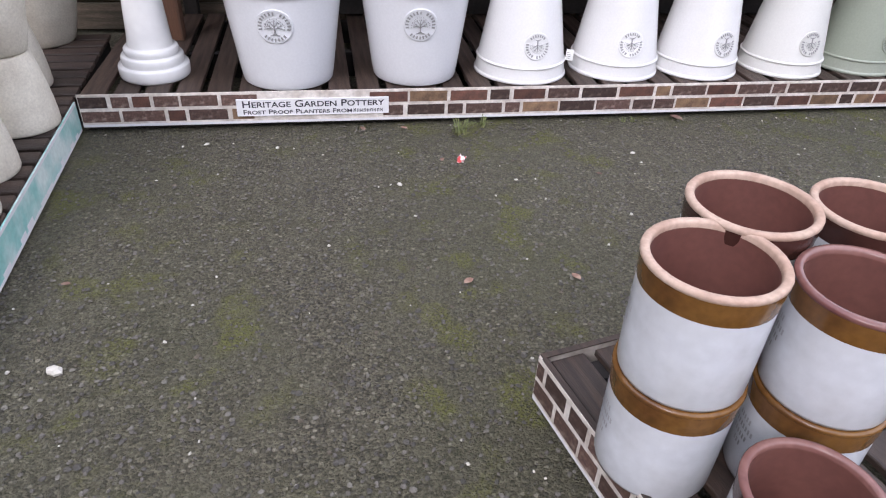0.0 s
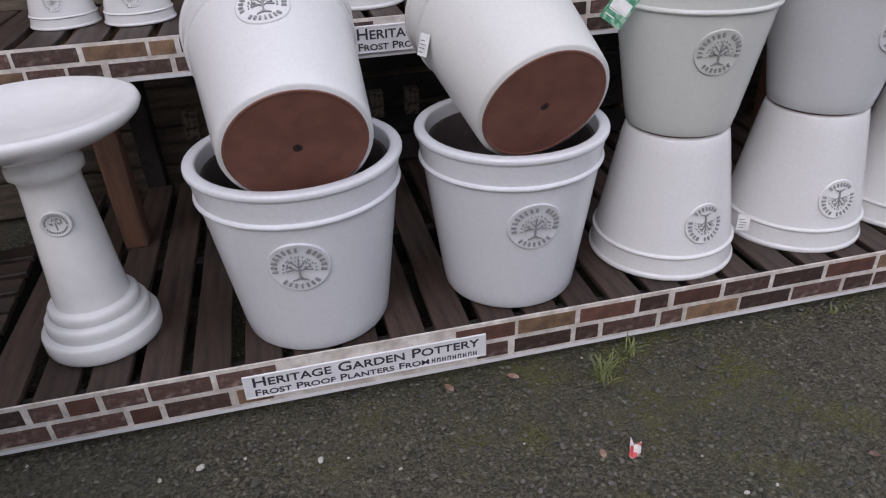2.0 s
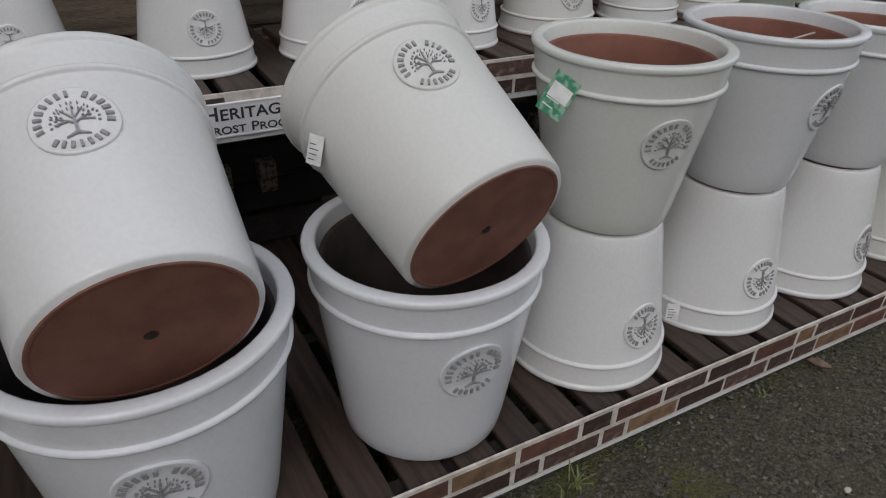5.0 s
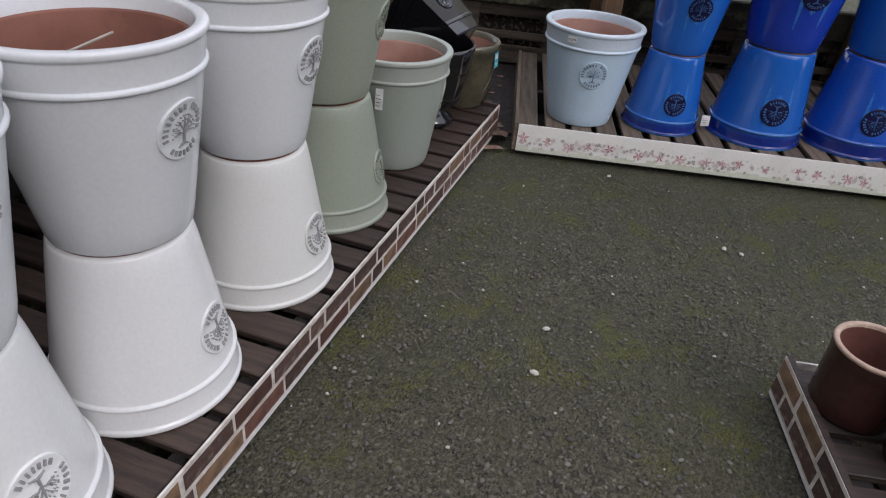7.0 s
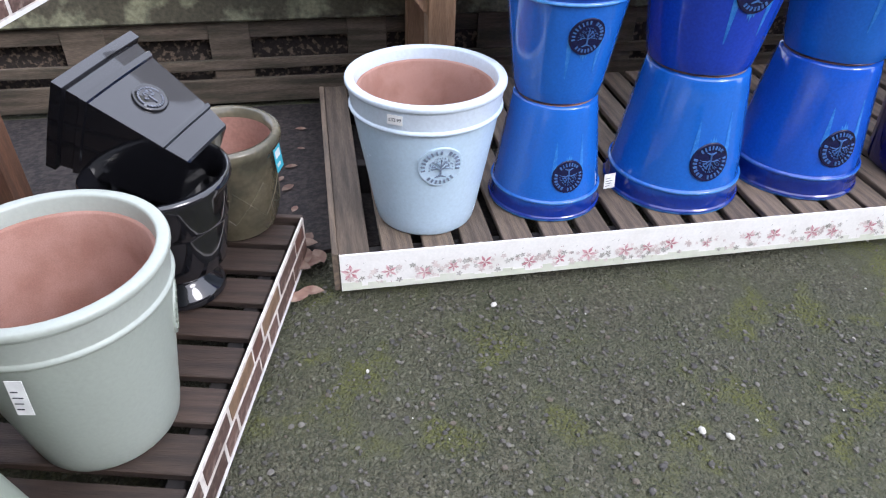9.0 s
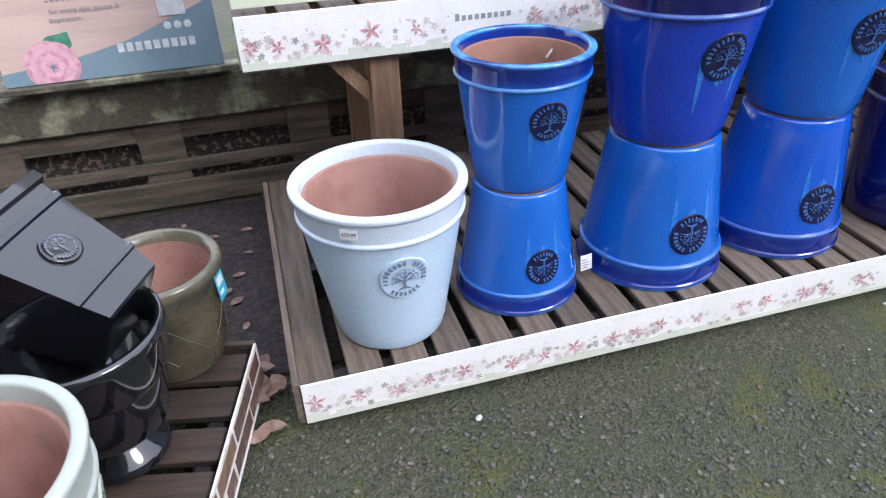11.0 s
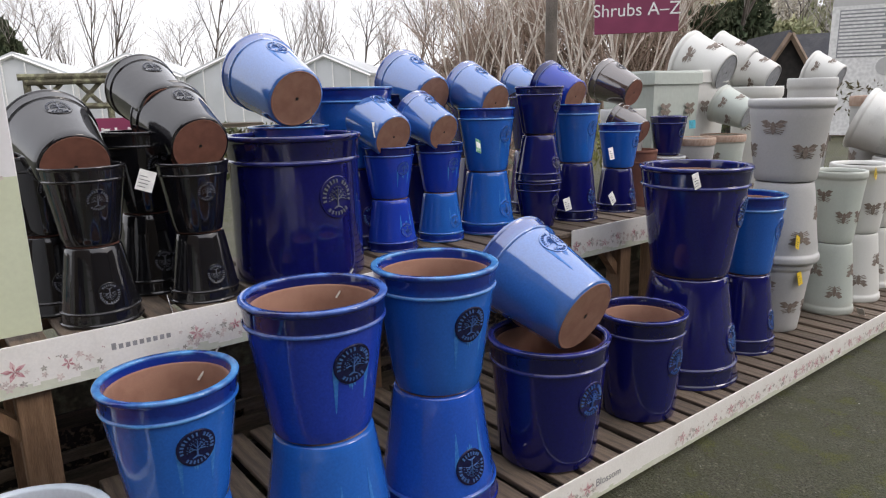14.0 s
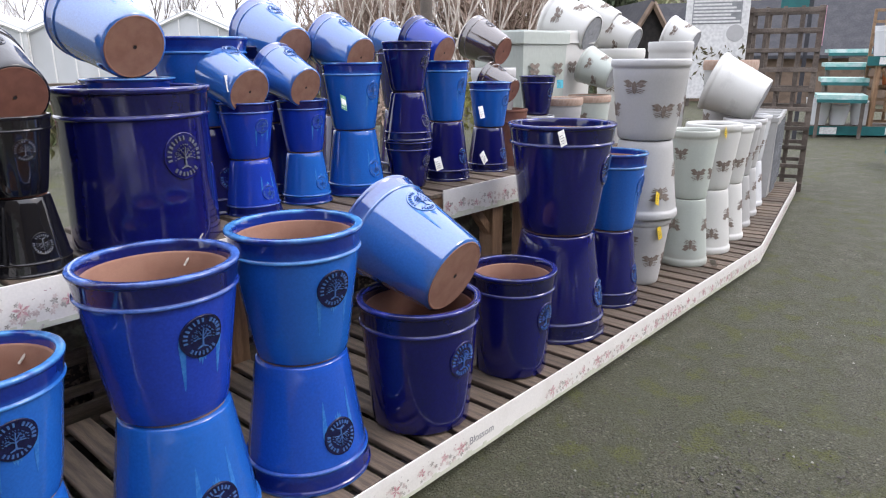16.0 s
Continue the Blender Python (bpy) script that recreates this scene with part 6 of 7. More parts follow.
# tower of dark pallets at the end of the bench
TOWER = facing(7.16, -4.60) @ pose(-0.80, 0, 0)
tower = thing("pallet_tower", TOWER, "tall open rack of dark weathered timber at the bench end", "pallet rack")
for y in (0.0, 0.62):
    for k in range(10):
        part("rail", box(0, 0.76, y, y + 0.025, 0.06 + k * 0.213, 0.105 + k * 0.213, 0.003), RACK_WOOD, tower)
    for k in range(5):
        x = 0.176 * k
        part("upright", box(x, x + (0.06 if k in (0, 4) else 0.04), y + 0.025, y + 0.055, 0, 2.04, 0.003), RACK_WOOD, tower)
for k in range(4):
    for x in (0.0, 0.70):
        part("tie", box(x, x + 0.04, 0.055, 0.62, 0.3 + k * 0.52, 0.34 + k * 0.52), RACK_WOOD, tower)
part("flag", box(0.768, 0.773, -0.02, 0.10, 1.62, 2.03), ROSE, tower, "pink and white edge strip")

# printed care board
care = thing("info_board", facing(8.35, -3.55) @ pose(0.46, 0, 0), "tall pale printed plant-care board with grey text table", "sign")
part("panel", box(-0.33, 0.33, 0, 0.05, 1.05, 2.75, 0.004), LABEL_WHITE, care)
part("header", box(-0.329, 0.329, -0.003, 0.0, 2.38, 2.749), DOVE, care, "pale grey header")
part("text_table", box(-0.26, 0.25, -0.004, 0.0, 1.86, 2.34), METAL_GREY, care, "grey text table")
for k in range(13):
    part("text_line", box(-0.25, 0.24 - 0.05 * (k % 3), -0.006, -0.004, 1.873 + k * 0.036, 1.893 + k * 0.036), LABEL_WHITE, care)
part("round_print", lathe([(0, 0), (0.09, 0), (0.09, 0.004), (0, 0.004)], 24), DOVE, care, m=pose(0.2, -0.001, 1.76, 90, 0, 0))
bm = bmesh.new()
rnd = random.Random(5)
for k in range(90):
    a, b, r = rnd.uniform(-0.31, 0.31), rnd.uniform(1.25, 1.62), rnd.uniform(0.015, 0.045)
    t = rnd.uniform(0, 6.28)
    bm.faces.new([bm.verts.new((a + (x * math.cos(t) - z * math.sin(t)) * r, -0.003 - 0.00003 * k, b + (x * math.sin(t) + z * math.cos(t)) * r)) for x, z in ((-0.3, 0), (0, -1), (0.3, 0), (0, 1))])
tagged(part("plant_print", bm, SHRUB, care, "printed plants"), kind="stuff")
part("leg", box(-0.36, -0.30, 0.0, 0.06, 0, 1.05), METAL_GREY, care)
part("leg", box(0.30, 0.36, 0.0, 0.06, 0, 1.05), METAL_GREY, care)

shr = thing("shrub_sign", facing(12.45, -4.55), "maroon hanging sign with white lettering on a post", "sign")
part("board", box(-0.67, 0.67, 0, 0.03, 2.50, 3.25, 0.004), MAROON, shr)
lettering("lettering", "Shrubs A–Z", 0.29, LABEL_WHITE, shr, pose(0.0, -0.004, 2.86, 90, 0, 0), depth=0.002)
part("post", lathe([(0, 0), (0.11, 0), (0.095, 4.6), (0, 4.6)], 14), BARK, shr, "round grey-brown pole", True, m=pose(-1.39, 0.05, 0))
part("arm", box(-1.39, 0.7, 0.03, 0.07, 3.25, 3.31), TIMBER, shr)
per = thing("aisle_sign", facing(12.7, 3.35), "small maroon aisle sign with white lettering marks", "sign")
part("board", box(-0.45, 0.45, 0, 0.03, 0.75, 1.38, 0.003), MAROON, per)
bm = bmesh.new()
for k in range(5):
    for j in range(2):
        box(-0.36 + k * 0.15, -0.33 + k * 0.15, -0.004, 0, 0.9 + j * 0.22, 1.04 + j * 0.22, bm=bm)
        box(-0.36 + k * 0.15, -0.26 + k * 0.15, -0.004, 0, 0.9 + j * 0.22 + 0.1 * (k % 2), 0.93 + j * 0.22 + 0.1 * (k % 2), bm=bm)
part("name_marks", bm, LABEL_WHITE, per)
part("post", box(-0.05, 0.05, 0.03, 0.1, 0, 1.3), TIMBER, per)
for x, y, zt, c in ((10.0, -8.96, 2.87, TEAL_DARK), (9.92, -15.6, 3.13, MAROON)):
    f = thing("flag_sign", facing(x, y), "narrow coloured banner sign on a pole", "sign", "banner signs")
    part("banner", box(-0.22, 0.22, 0, 0.02, zt - (0.62 if c is TEAL_DARK else 0.36), zt), c, f)
    part("white_patch", box(-0.12, 0.12, -0.004, 0, zt - 0.24, zt - 0.10), LABEL_WHITE, f)
    part("pole", box(0.22, 0.29, 0, 0.05, 0, zt + 0.1), ROOF, f)

# far bench with teal edges, trellis and pots
FB = Matrix.Translation((10.1, -10.16, 0)) @ Matrix(((-0.705, 0.709, 0, 0), (-0.709, -0.705, 0, 0), (0, 0, 1, 0), (0, 0, 0, 1)))
far = thing("display_bench", FB, "two-tier display bench with teal painted edges", "display bench")
for z, x0 in ((0.03, 0.0), (1.32, 0.86)):
    part("deck", box(x0, 6.0, 0, 0.9, z + 0.06, z + 0.16), BOARD_PALE, far)
    part("teal_edge", box(x0, 6.0, -0.02, 0, z, z + 0.17), TEAL_DARK, far, "teal painted edge board")
    for k in range(5):
        part("white_print", box(x0 + 0.2 + k * 1.15, x0 + 0.5 + k * 1.15, -0.024, -0.02, z + 0.02, z + 0.15), LABEL_WHITE, far, "white printed patch")
for x in (1.05, 3.0, 5.6):
    part("post", box(x, x + 0.08, 0.02, 0.1, 0.2, 1.32), TIMBER, far)
    bm = bmesh.new()
    tube(bm, (x + 0.85, 0.05, 0.25), (x + 0.1, 0.05, 1.27), 0.035, 0.035, 4)
    part("brace", bm, TIMBER, far)
lattice(FB @ pose(1.15, 0.75, 0.22), 2.6, 2.14, 13, 11, "square wooden trellis behind pots", TRELLIS)
lattice(FB @ pose(3.85, 0.75, 0.22), 2.0, 2.14, 10, 11, "square wooden trellis behind pots", TRELLIS)
for k in range(9):
    planter(FB @ pose(1.55 + k * 0.40, 0.35, 1.485), 0.13 + 0.03 * (k % 2), 0.27 + 0.05 * (k % 3), (SAGE, IVORY, SAGE, DOVE)[k % 4], RELIEF_SHADE_GREY, "small pale planter on the far bench", "far bench pots", emblem=False)
planter(FB @ pose(1.2, 0.35, 1.485), 0.16, 0.55, PALE_GREY, RELIEF_SHADE_GREY, "tall pale grey planter on the far bench", "far bench pots", emblem=False)
planter(FB @ pose(5.3, 0.40, 1.485), 0.36, 0.45, WHITE, RELIEF_SHADE_GREY, "large white planter on the far bench", "far bench pots", emblem=False)
for k, (a, b, c) in enumerate(((0.25, 0.24, 0.52), (0.62, 0.20, 0.38), (1.02, 0.22, 0.46))):
    planter(FB @ pose(a, 0.35, 0.195), b, c, PALE_GREY, RELIEF_SHADE_GREY, "blue-grey planter on the low tier of the far bench", "far bench pots", emblem=False)


for a, w, hh in ((1.9, 0.6, 0.26), (2.95, 0.75, 0.52)):
    trough(FB @ pose(a, 0.45, 0.195), w, 0.4, hh, SAGE, "sage green rectangular trough on the far bench")
for k in range(7):
    trough(FB @ pose(1.6 + k * 0.62, 0.62, 0.95), 0.34, 0.22, 0.26, (ORANGE, TERRACOTTA, LABEL_YELLOW)[k % 3], "small orange planter behind trellis")
for x in (1.4, 3.6):
    part("mid_rail", box(x, x + 2.0, 0.5, 0.75, 0.90, 0.945), TIMBER, far)
# shelving of pale benches further back
for k in range(4):
    rk = thing("staging_bench", facing(10.6 + 0.6 * k, -9.6 - 0.7 * k) @ pose(1.44 + 0.25 * k, 0, 0), "pale blue-grey staging bench with plants trays", "staging bench", "staging benches")
    part("deck", box(-0.66, 0.16, 0, 0.9, 0.72 + 0.28 * k, 0.80 + 0.28 * k), TEAL, rk)
    part("rail", box(-0.66, 0.16, -0.03, 0, 0.66 + 0.28 * k, 0.72 + 0.28 * k), TEAL_DARK, rk)
    for x in (-0.64, 0.08):
        part("leg", box(x, x + 0.06, 0.02, 0.08, 0, 0.72 + 0.28 * k), RACK_WOOD, rk)

# low teal platform in the aisle
LP = Matrix.Translation((6.16, -6.06, 0)) @ Matrix(((-0.753, 0.658, 0, 0), (-0.658, -0.753, 0, 0), (0, 0, 1, 0), (0, 0, 0, 1)))
low = thing("low_platform", LP, "low slatted platform with teal painted sides", "platform")
pl_ = mesh_of("board", box(0, 0.16, 0.02, 2.3, 0.30, 0.325, 0.004), mat("pinkish_grey_board", (0.30, 0.25, 0.24), 0.8, (0.22, 0.18, 0.17), 4, vary=0.2, grain=0.2))
for k in range(13):
    hang("board", pl_, low, pose(0.02 + k * 0.2, 0, 0))
part("front_edge", box(0, 2.7, -0.02, 0.01, 0.13, 0.33), TEAL_DARK, low, "teal painted board")
part("side_edge", box(-0.03, 0.0, -0.02, 2.3, 0.13, 0.33), TEAL_DARK, low, "teal painted board")
for x in (0.1, 1.3, 2.5):
    part("foot", box(x, x + 0.14, 0.05, 0.19, 0, 0.14), DARK_WOOD_SHADE, low)
    part("foot", box(x, x + 0.14, 2.0, 2.14, 0, 0.14), DARK_WOOD_SHADE, low)
part("white_print", box(0.05, 0.3, -0.024, -0.02, 0.16, 0.30), LABEL_WHITE, low)
part("white_print", box(1.25, 1.37, -0.024, -0.02, 0.17, 0.29), LABEL_WHITE, low)
part("post", box(1.35, 1.45, 0.9, 1.0, 0.33, 1.7), POST_BROWN, low)


# ---- house, glasshouses, trees ----
def gable(m, w, d, eave, ridge, wall, roof, label, name, over=0.3, barge=None):
    ob = thing(name, m, label, "building")
    bm = bmesh.new()
    vs = {}
    for y in (0, d):
        for k, (x, z) in {"a": (-w / 2, 0), "b": (w / 2, 0), "c": (w / 2, eave), "e": (0, ridge), "f": (-w / 2, eave)}.items():
            vs[k, y] = bm.verts.new((x, y, z))
    for y in (0, d):
        bm.faces.new([vs[k, y] for k in "abcef"])
    for p, q in zip("bcefa", "abcef"):
        bm.faces.new((vs[p, 0], vs[q, 0], vs[q, d], vs[p, d]))
    part("wall", bm, wall, ob)
    s = (ridge - eave) / (w / 2)
    for sg in (-1, 1):
        bm = bmesh.new()
        pts = []
        for y in (-over, d + over):
            for x, z in ((0, ridge + 0.02), (sg * (w / 2 + over), eave - s * over + 0.02), (sg * (w / 2 + over), eave - s * over + 0.12), (0, ridge + 0.12)):
                pts.append(bm.verts.new((x, y, z)))
        for q in ((0, 1, 2, 3), (7, 6, 5, 4), (0, 4, 5, 1), (1, 5, 6, 2), (2, 6, 7, 3), (3, 7, 4, 0)):
            bm.faces.new([pts[i] for i in q])
        part("roof", bm, roof, ob)
        bm = bmesh.new()
        for yy in (-over - 0.04,):
            tube(bm, (0, yy, ridge), (sg * (w / 2 + over), yy, eave - s * over), 0.05 if barge else 0.09, 0.05 if barge else 0.09, 4)
        part("bargeboard", bm, barge or WALL_WOOD, ob)
    return ob


gable(facing(17.2, -20.4) @ pose(-3.9, 0, 0, 0, 0, -90), 4.2, 8.4, 1.62, 3.25, WALL_WOOD, ROOF, "long low shop building with a dark slate roof", "shop_building")
# porch wall near-black: the shaded interior is put into its colour
gable(facing(18.32, -15.34) @ pose(0, 0, 0, 0, 0, 20), 1.7, 3.6, 1.75, 3.15, DARK_WOOD_SHADE, ROOF, "small gabled timber porch with a dark slate roof", "shop_porch", 0.15)
for x, y, zr in ((29.2, 6.40, 3.1), (29.2, 3.07, 3.1), (28.95, -0.28, 3.11), (28.3, -3.5, 3.06)):
    gh = gable(facing(x, y) @ pose(0, 0, 0, 0, 0, -14), 3.3, 9, zr - 0.72, zr, GLASSHOUSE, GLASSHOUSE, "pale glazed greenhouse with a low ridge roof", "greenhouse", 0.05, LABEL_WHITE)
    for j in range(6):
        part("glazing_bar", box(-1.65 + j * 0.65, -1.62 + j * 0.65, -0.12, -0.06, 0, zr - 0.76 + 0.27 * min(j, 5 - j)), LABEL_WHITE, gh)


def twiggy(seed, height, spread, stems=1, counts=(7, 6, 4, 3), thick=1.0):
    """Trunk and limbs, and the fine twigs, of a bare winter tree, as two meshes."""
    rnd = random.Random(seed)
    wood, fine = bmesh.new(), bmesh.new()

    def grow(p, d, length, r, lev):
        pts = [p]
        for k in range(3):
            d = (d + Vector((rnd.gauss(0, 0.10), rnd.gauss(0, 0.10), 0.10 if lev else 0.02))).normalized()
            pts.append(pts[-1] + d * length / 3)
        for k in range(3):
            tube(wood if lev < 2 else fine, pts[k], pts[k + 1], r * (1 - 0.25 * k), r * (0.75 - 0.25 * k) + 0.002, 6 if lev < 2 else 3)
        if lev >= len(counts):
            return
        n = counts[lev]
        turn = rnd.random() * 6.28
        for k in range(n):
            f = (0.30 if lev else 0.34) + 0.68 * (k + rnd.random() * 0.6) / n
            q = pts[min(int(f * 3), 2)].lerp(pts[min(int(f * 3), 2) + 1], min(f * 3 - min(int(f * 3), 2), 1.0))
            side = d.orthogonal().normalized()
            side.rotate(Matrix.Rotation(turn + k * 2.4, 3, d))
            e = (d + side * spread * rnd.uniform(0.6, 1.35)).normalized()
            grow(q, e, length * rnd.uniform(0.40, 0.68) * (1.15 - 0.4 * f), r * 0.5 * (1.1 - 0.4 * f) + 0.002, lev + 1)
    for k in range(stems):
        a = 6.28 * k / stems + rnd.random()
        out = 0.0 if stems == 1 else rnd.uniform(0.15, 0.55)
        grow(Vector((0.15 * math.cos(a), 0.15 * math.sin(a), 0)) * (stems > 1), Vector((out * math.cos(a), out * math.sin(a), 1)).normalized(), height * rnd.uniform(0.8, 1.0), height * 0.014 * thick, 0)
    return wood, fine


def tree_kind(name, seed, height, spread, bark, twig, label, stems=1, counts=(7, 6, 4, 3), thick=1.0):
    w, f = twiggy(seed, height, spread, stems, counts, thick)
    return mesh_of("trunk", w, bark, True), mesh_of("crown", f, twig, False), label


TREES = [tree_kind("tree", 1, 8.6, 0.80, BARK, TWIG_HAZED, "bare grey winter tree with fine twigs", 1, (9, 6, 4, 3)), tree_kind("tree", 2, 9.4, 0.55, BARK, TWIG_HAZED, "tall bare winter tree with fine twigs"),
         tree_kind("tree", 3, 7.0, 0.62, TWIG_RED, TWIG_RED, "bare bush of dense russet twigs", 6, (5, 4, 3), 0.5), tree_kind("tree", 6, 7.6, 0.50, BIRCH, BIRCH, "pale-barked birch with bare branches", 5, (5, 3, 3), 0.5),
         tree_kind("tree", 5, 8.8, 0.42, BARK, TWIG_HAZED, "slender bare winter tree", 2, (8, 5, 3), 0.8), tree_kind("tree", 11, 7.5, 0.95, BARK, TWIG_HAZED, "round-headed bare winter tree", 1, (10, 6, 5, 2), 0.9)]


def tree(k, x, y, s, turn=0.0):
    tr, cr, label = TREES[k]
    ob = thing("tree", pose(x, y, 0, 0, 0, turn) @ Matrix.Scale(s, 4), label, "tree", "bare trees behind the yard")
    hang("trunk", tr, ob)
    hang("crown", cr, ob)
    return ob


rnd = random.Random(21)
EYE0 = Vector((3.1, 3.15, 0))


def polar(az, dist):
    a = radians(az)
    return EYE0.x + dist * math.sin(a), EYE0.y + dist * math.cos(a)


for k in range(30):
    az = 66 + k * 2.0 + rnd.uniform(-0.7, 0.7)
    x, y = polar(az, rnd.uniform(46, 62))
    tree(rnd.choice((0, 1, 4, 4, 5)), x, y, rnd.uniform(0.55, 1.05), rnd.uniform(0, 360))
for az, d, s, k in ((116.5, 30, 0.95, 3), (119.0, 27, 1.05, 3), (123.2, 25, 1.1, 3), (126.4, 26, 1.0, 3), (129.5, 28, 1.0, 2), (114.5, 36, 0.8, 2), (117.0, 34, 0.95, 2), (119.6, 35, 1.1, 2), (121.5, 32, 1.0, 2), (124.5, 33, 1.15, 2), (127.5, 34, 1.1, 2), (131.0, 30, 1.0, 2), (129.0, 26, 1.0, 3), (137.0, 30, 1.0, 1), (160, 36, 1.0, 1), (148, 40, 1.0, 0), (152, 42, 1.0, 0), (141, 38, 0.8, 5), (144.5, 36, 0.7, 4)):
    x, y = polar(az, d)
    tree(k, x, y, s, az * 7)


def leafy(name, n, rx, ry, rz, z0, size, material, seed, label, m, category="shrub", group="", cone=False, kind=""):
    """A crown of many small leaf clumps with an uneven outline, and a short stem."""
    r = random.Random(seed)
    bm = bmesh.new()
    for k in range(n):
        while True:
            a = Vector((r.uniform(-1, 1), r.uniform(-1, 1), r.uniform(-1, 1)))
            if 0.25 < a.length < 1:
                break
        a *= 0.8 + 0.35 * noise.noise(a * 2.2 + Vector((seed, 0, 0)))
        z = z0 + rz + a.z * rz
        f = (1 - (z - z0) / (2 * rz)) * 1.15 if cone else 1.0
        p = Vector((a.x * rx * f, a.y * ry * f, z))
        q = Euler((r.uniform(0, 6), r.uniform(0, 6), r.uniform(0, 6))).to_matrix()
        s = size * r.uniform(0.6, 1.4)
        vs = [bm.verts.new(p + q @ Vector(c) * s) for c in ((-1, 0, 0), (0, -0.45, 0.15), (1, 0, 0), (0, 0.45, 0.15))]
        bm.faces.new(vs)
    ob = thing(name, m, label, category, group, kind)
    part("crown", bm, material, ob)
    t = bmesh.new()
    tube(t, (0, 0, 0), (0, 0, z0 + rz), 0.05 + rx * 0.03, 0.03, 6)
    part("trunk", t, BARK, ob)
    return ob


x, y = polar(82.5, 47)
leafy("conifer", 3200, 3.2, 3.2, 3.3, 0.4, 0.28, CONIFER, 3, "dark green conifer behind greenhouses", pose(x, y, 0), "tree", "evergreens", True)
x, y = polar(79.0, 49)
leafy("conifer", 1800, 1.9, 1.9, 3.4, 0.4, 0.25, CONIFER, 8, "dark green conifer behind greenhouses", pose(x, y, 0), "tree", "evergreens", True)
for k, (az, d, rx, rz, mt) in enumerate(((136.8, 31, 2.2, 2.6, CONIFER), (139.2, 34, 2.4, 2.4, WOOD_GREEN), (147.5, 44, 3.2, 2.4, WOOD_GOLD), (151.0, 46, 2.6, 2.3, WOOD_GREEN), (156.0, 36, 1.3, 3.6, CONIFER), (159.5, 38, 2.6, 3.2, WOOD_GREY), (164, 40, 3.0, 3.4, WOOD_GREEN))):
    x, y = polar(az, d)
    leafy("evergreen_tree", 6500, rx, rx, rz, 0.3, 0.16, mt, 30 + k, "dense evergreen tree behind the shop", pose(x, y, 0), "tree", "evergreens", k == 4)
rnd = random.Random(9)
for k in range(44):
    az = 72 + k * 1.75
    d = rnd.uniform(11, 22) if az < 136 else rnd.uniform(22, 30)
    x, y = polar(az, d)
    s = rnd.uniform(0.45, 0.8)
    leafy("shrub", 420, s, s, s * rnd.uniform(0.6, 0.9), 0.15, 0.065, rnd.choice((SHRUB, SHRUB, SHRUB_GOLD, TWIG_RED, CONIFER)), 60 + k, "potted shrub standing in the yard", pose(x, y, 0), "shrub", "yard shrubs")
# wood behind the shop: mixed evergreens and bare crowns that fill the skyline
for k in range(19):
    az = 131.5 + k * 2.1 + rnd.uniform(-0.5, 0.5)
    x, y = polar(az, rnd.uniform(50, 58))
    rx = rnd.uniform(2.0, 2.8)
    leafy("evergreen_tree", 4200, rx, rx, rnd.uniform(4.0, 5.2), 0.3, 0.2, (WOOD_GREEN, WOOD_GREY, WOOD_GOLD, WOOD_GREEN, WOOD_GREY, WOOD_GREEN)[k % 6], 300 + k, "tall mixed tree in the wood behind the shop", pose(x, y, 0), "tree", "wood behind the shop", k % 6 == 5)
# long hedge line that closes the distance
for k in range(22):
    az = 60 + k * 5.2
    x, y = polar(az, 66)
    leafy("hedge_bush", 700, 4.2, 2.0, 1.3, 0.0, 0.4, rnd.choice((SHRUB, TWIG_RED, TWIG_RED)), 130 + k, "distant hedge of mixed bushes", facing(x, y), "hedge", "distant hedge")
for k, (az, d, rx, rz) in enumerate(((114.6, 40, 2.2, 1.9), (117.4, 39, 2.4, 2.9), (120.6, 38, 2.6, 3.8), (124.0, 38, 2.6, 4.2), (127.4, 37, 2.5, 4.0), (130.8, 37, 2.4, 3.4))):
    x, y = polar(az, d)
    leafy("russet_bush", 8000, rx, rx, rz, 0.1, 0.085, TWIG_RED, 230 + k, "tall dense russet winter bush", pose(x, y, 0), "shrub", "russet bushes")
# rustic trestle of round poles near the greenhouses
rustic = thing("rustic_trestle", facing(14.17, 3.93), "weathered rustic trestle of crossed mossy poles", "trestle")
for nm, z, a, b in (("top_pole", 1.93, -0.62, 0.60), ("top_pole", 1.86, -0.55, 0.50), ("mid_pole", 1.52, -0.75, 1.5)):
    bm = bmesh.new()
    tube(bm, (a, 0, z), (b, 0, z + 0.02), 0.045, 0.04, 8)
    part(nm, bm, MOSSY, rustic)
for a, b in ((-0.45, -0.05), (-0.05, -0.45), (0.05, 0.42), (0.42, 0.05)):
    bm = bmesh.new()
    tube(bm, (a, 0.05, 1.5), (b, 0.05, 1.9), 0.035, 0.03, 7)
    part("crossed_pole", bm, MOSSY, rustic)
for a in (-0.52, 0.48):
    bm = bmesh.new()
    tube(bm, (a, 0.03, 0), (a, 0.03, 1.9), 0.055, 0.045, 8)
    part("post", bm, MOSSY, rustic)
# timber tables in the yard
for az, d in ((86.5, 16.0), (96, 15), (90.5, 20)):
    x, y = polar(az, d)
    tb = thing("timber_table", facing(x, y), "weathered timber display table in the yard", "table", "yard tables")
    part("tabletop", box(-0.9, 0.9, -0.3, 0.3, 1.02, 1.10), FENCE, tb)
    for sx in (-0.7, 0.7):
        bm = bmesh.new()
        tube(bm, (sx, -0.35, 0), (sx, 0.1, 1.02), 0.05, 0.05, 4)
        part("leg", bm, FENCE, tb)
        bm = bmesh.new()
        tube(bm, (sx, 0.35, 0), (sx, -0.1, 1.02), 0.05, 0.05, 4)
        part("leg", bm, FENCE, tb)


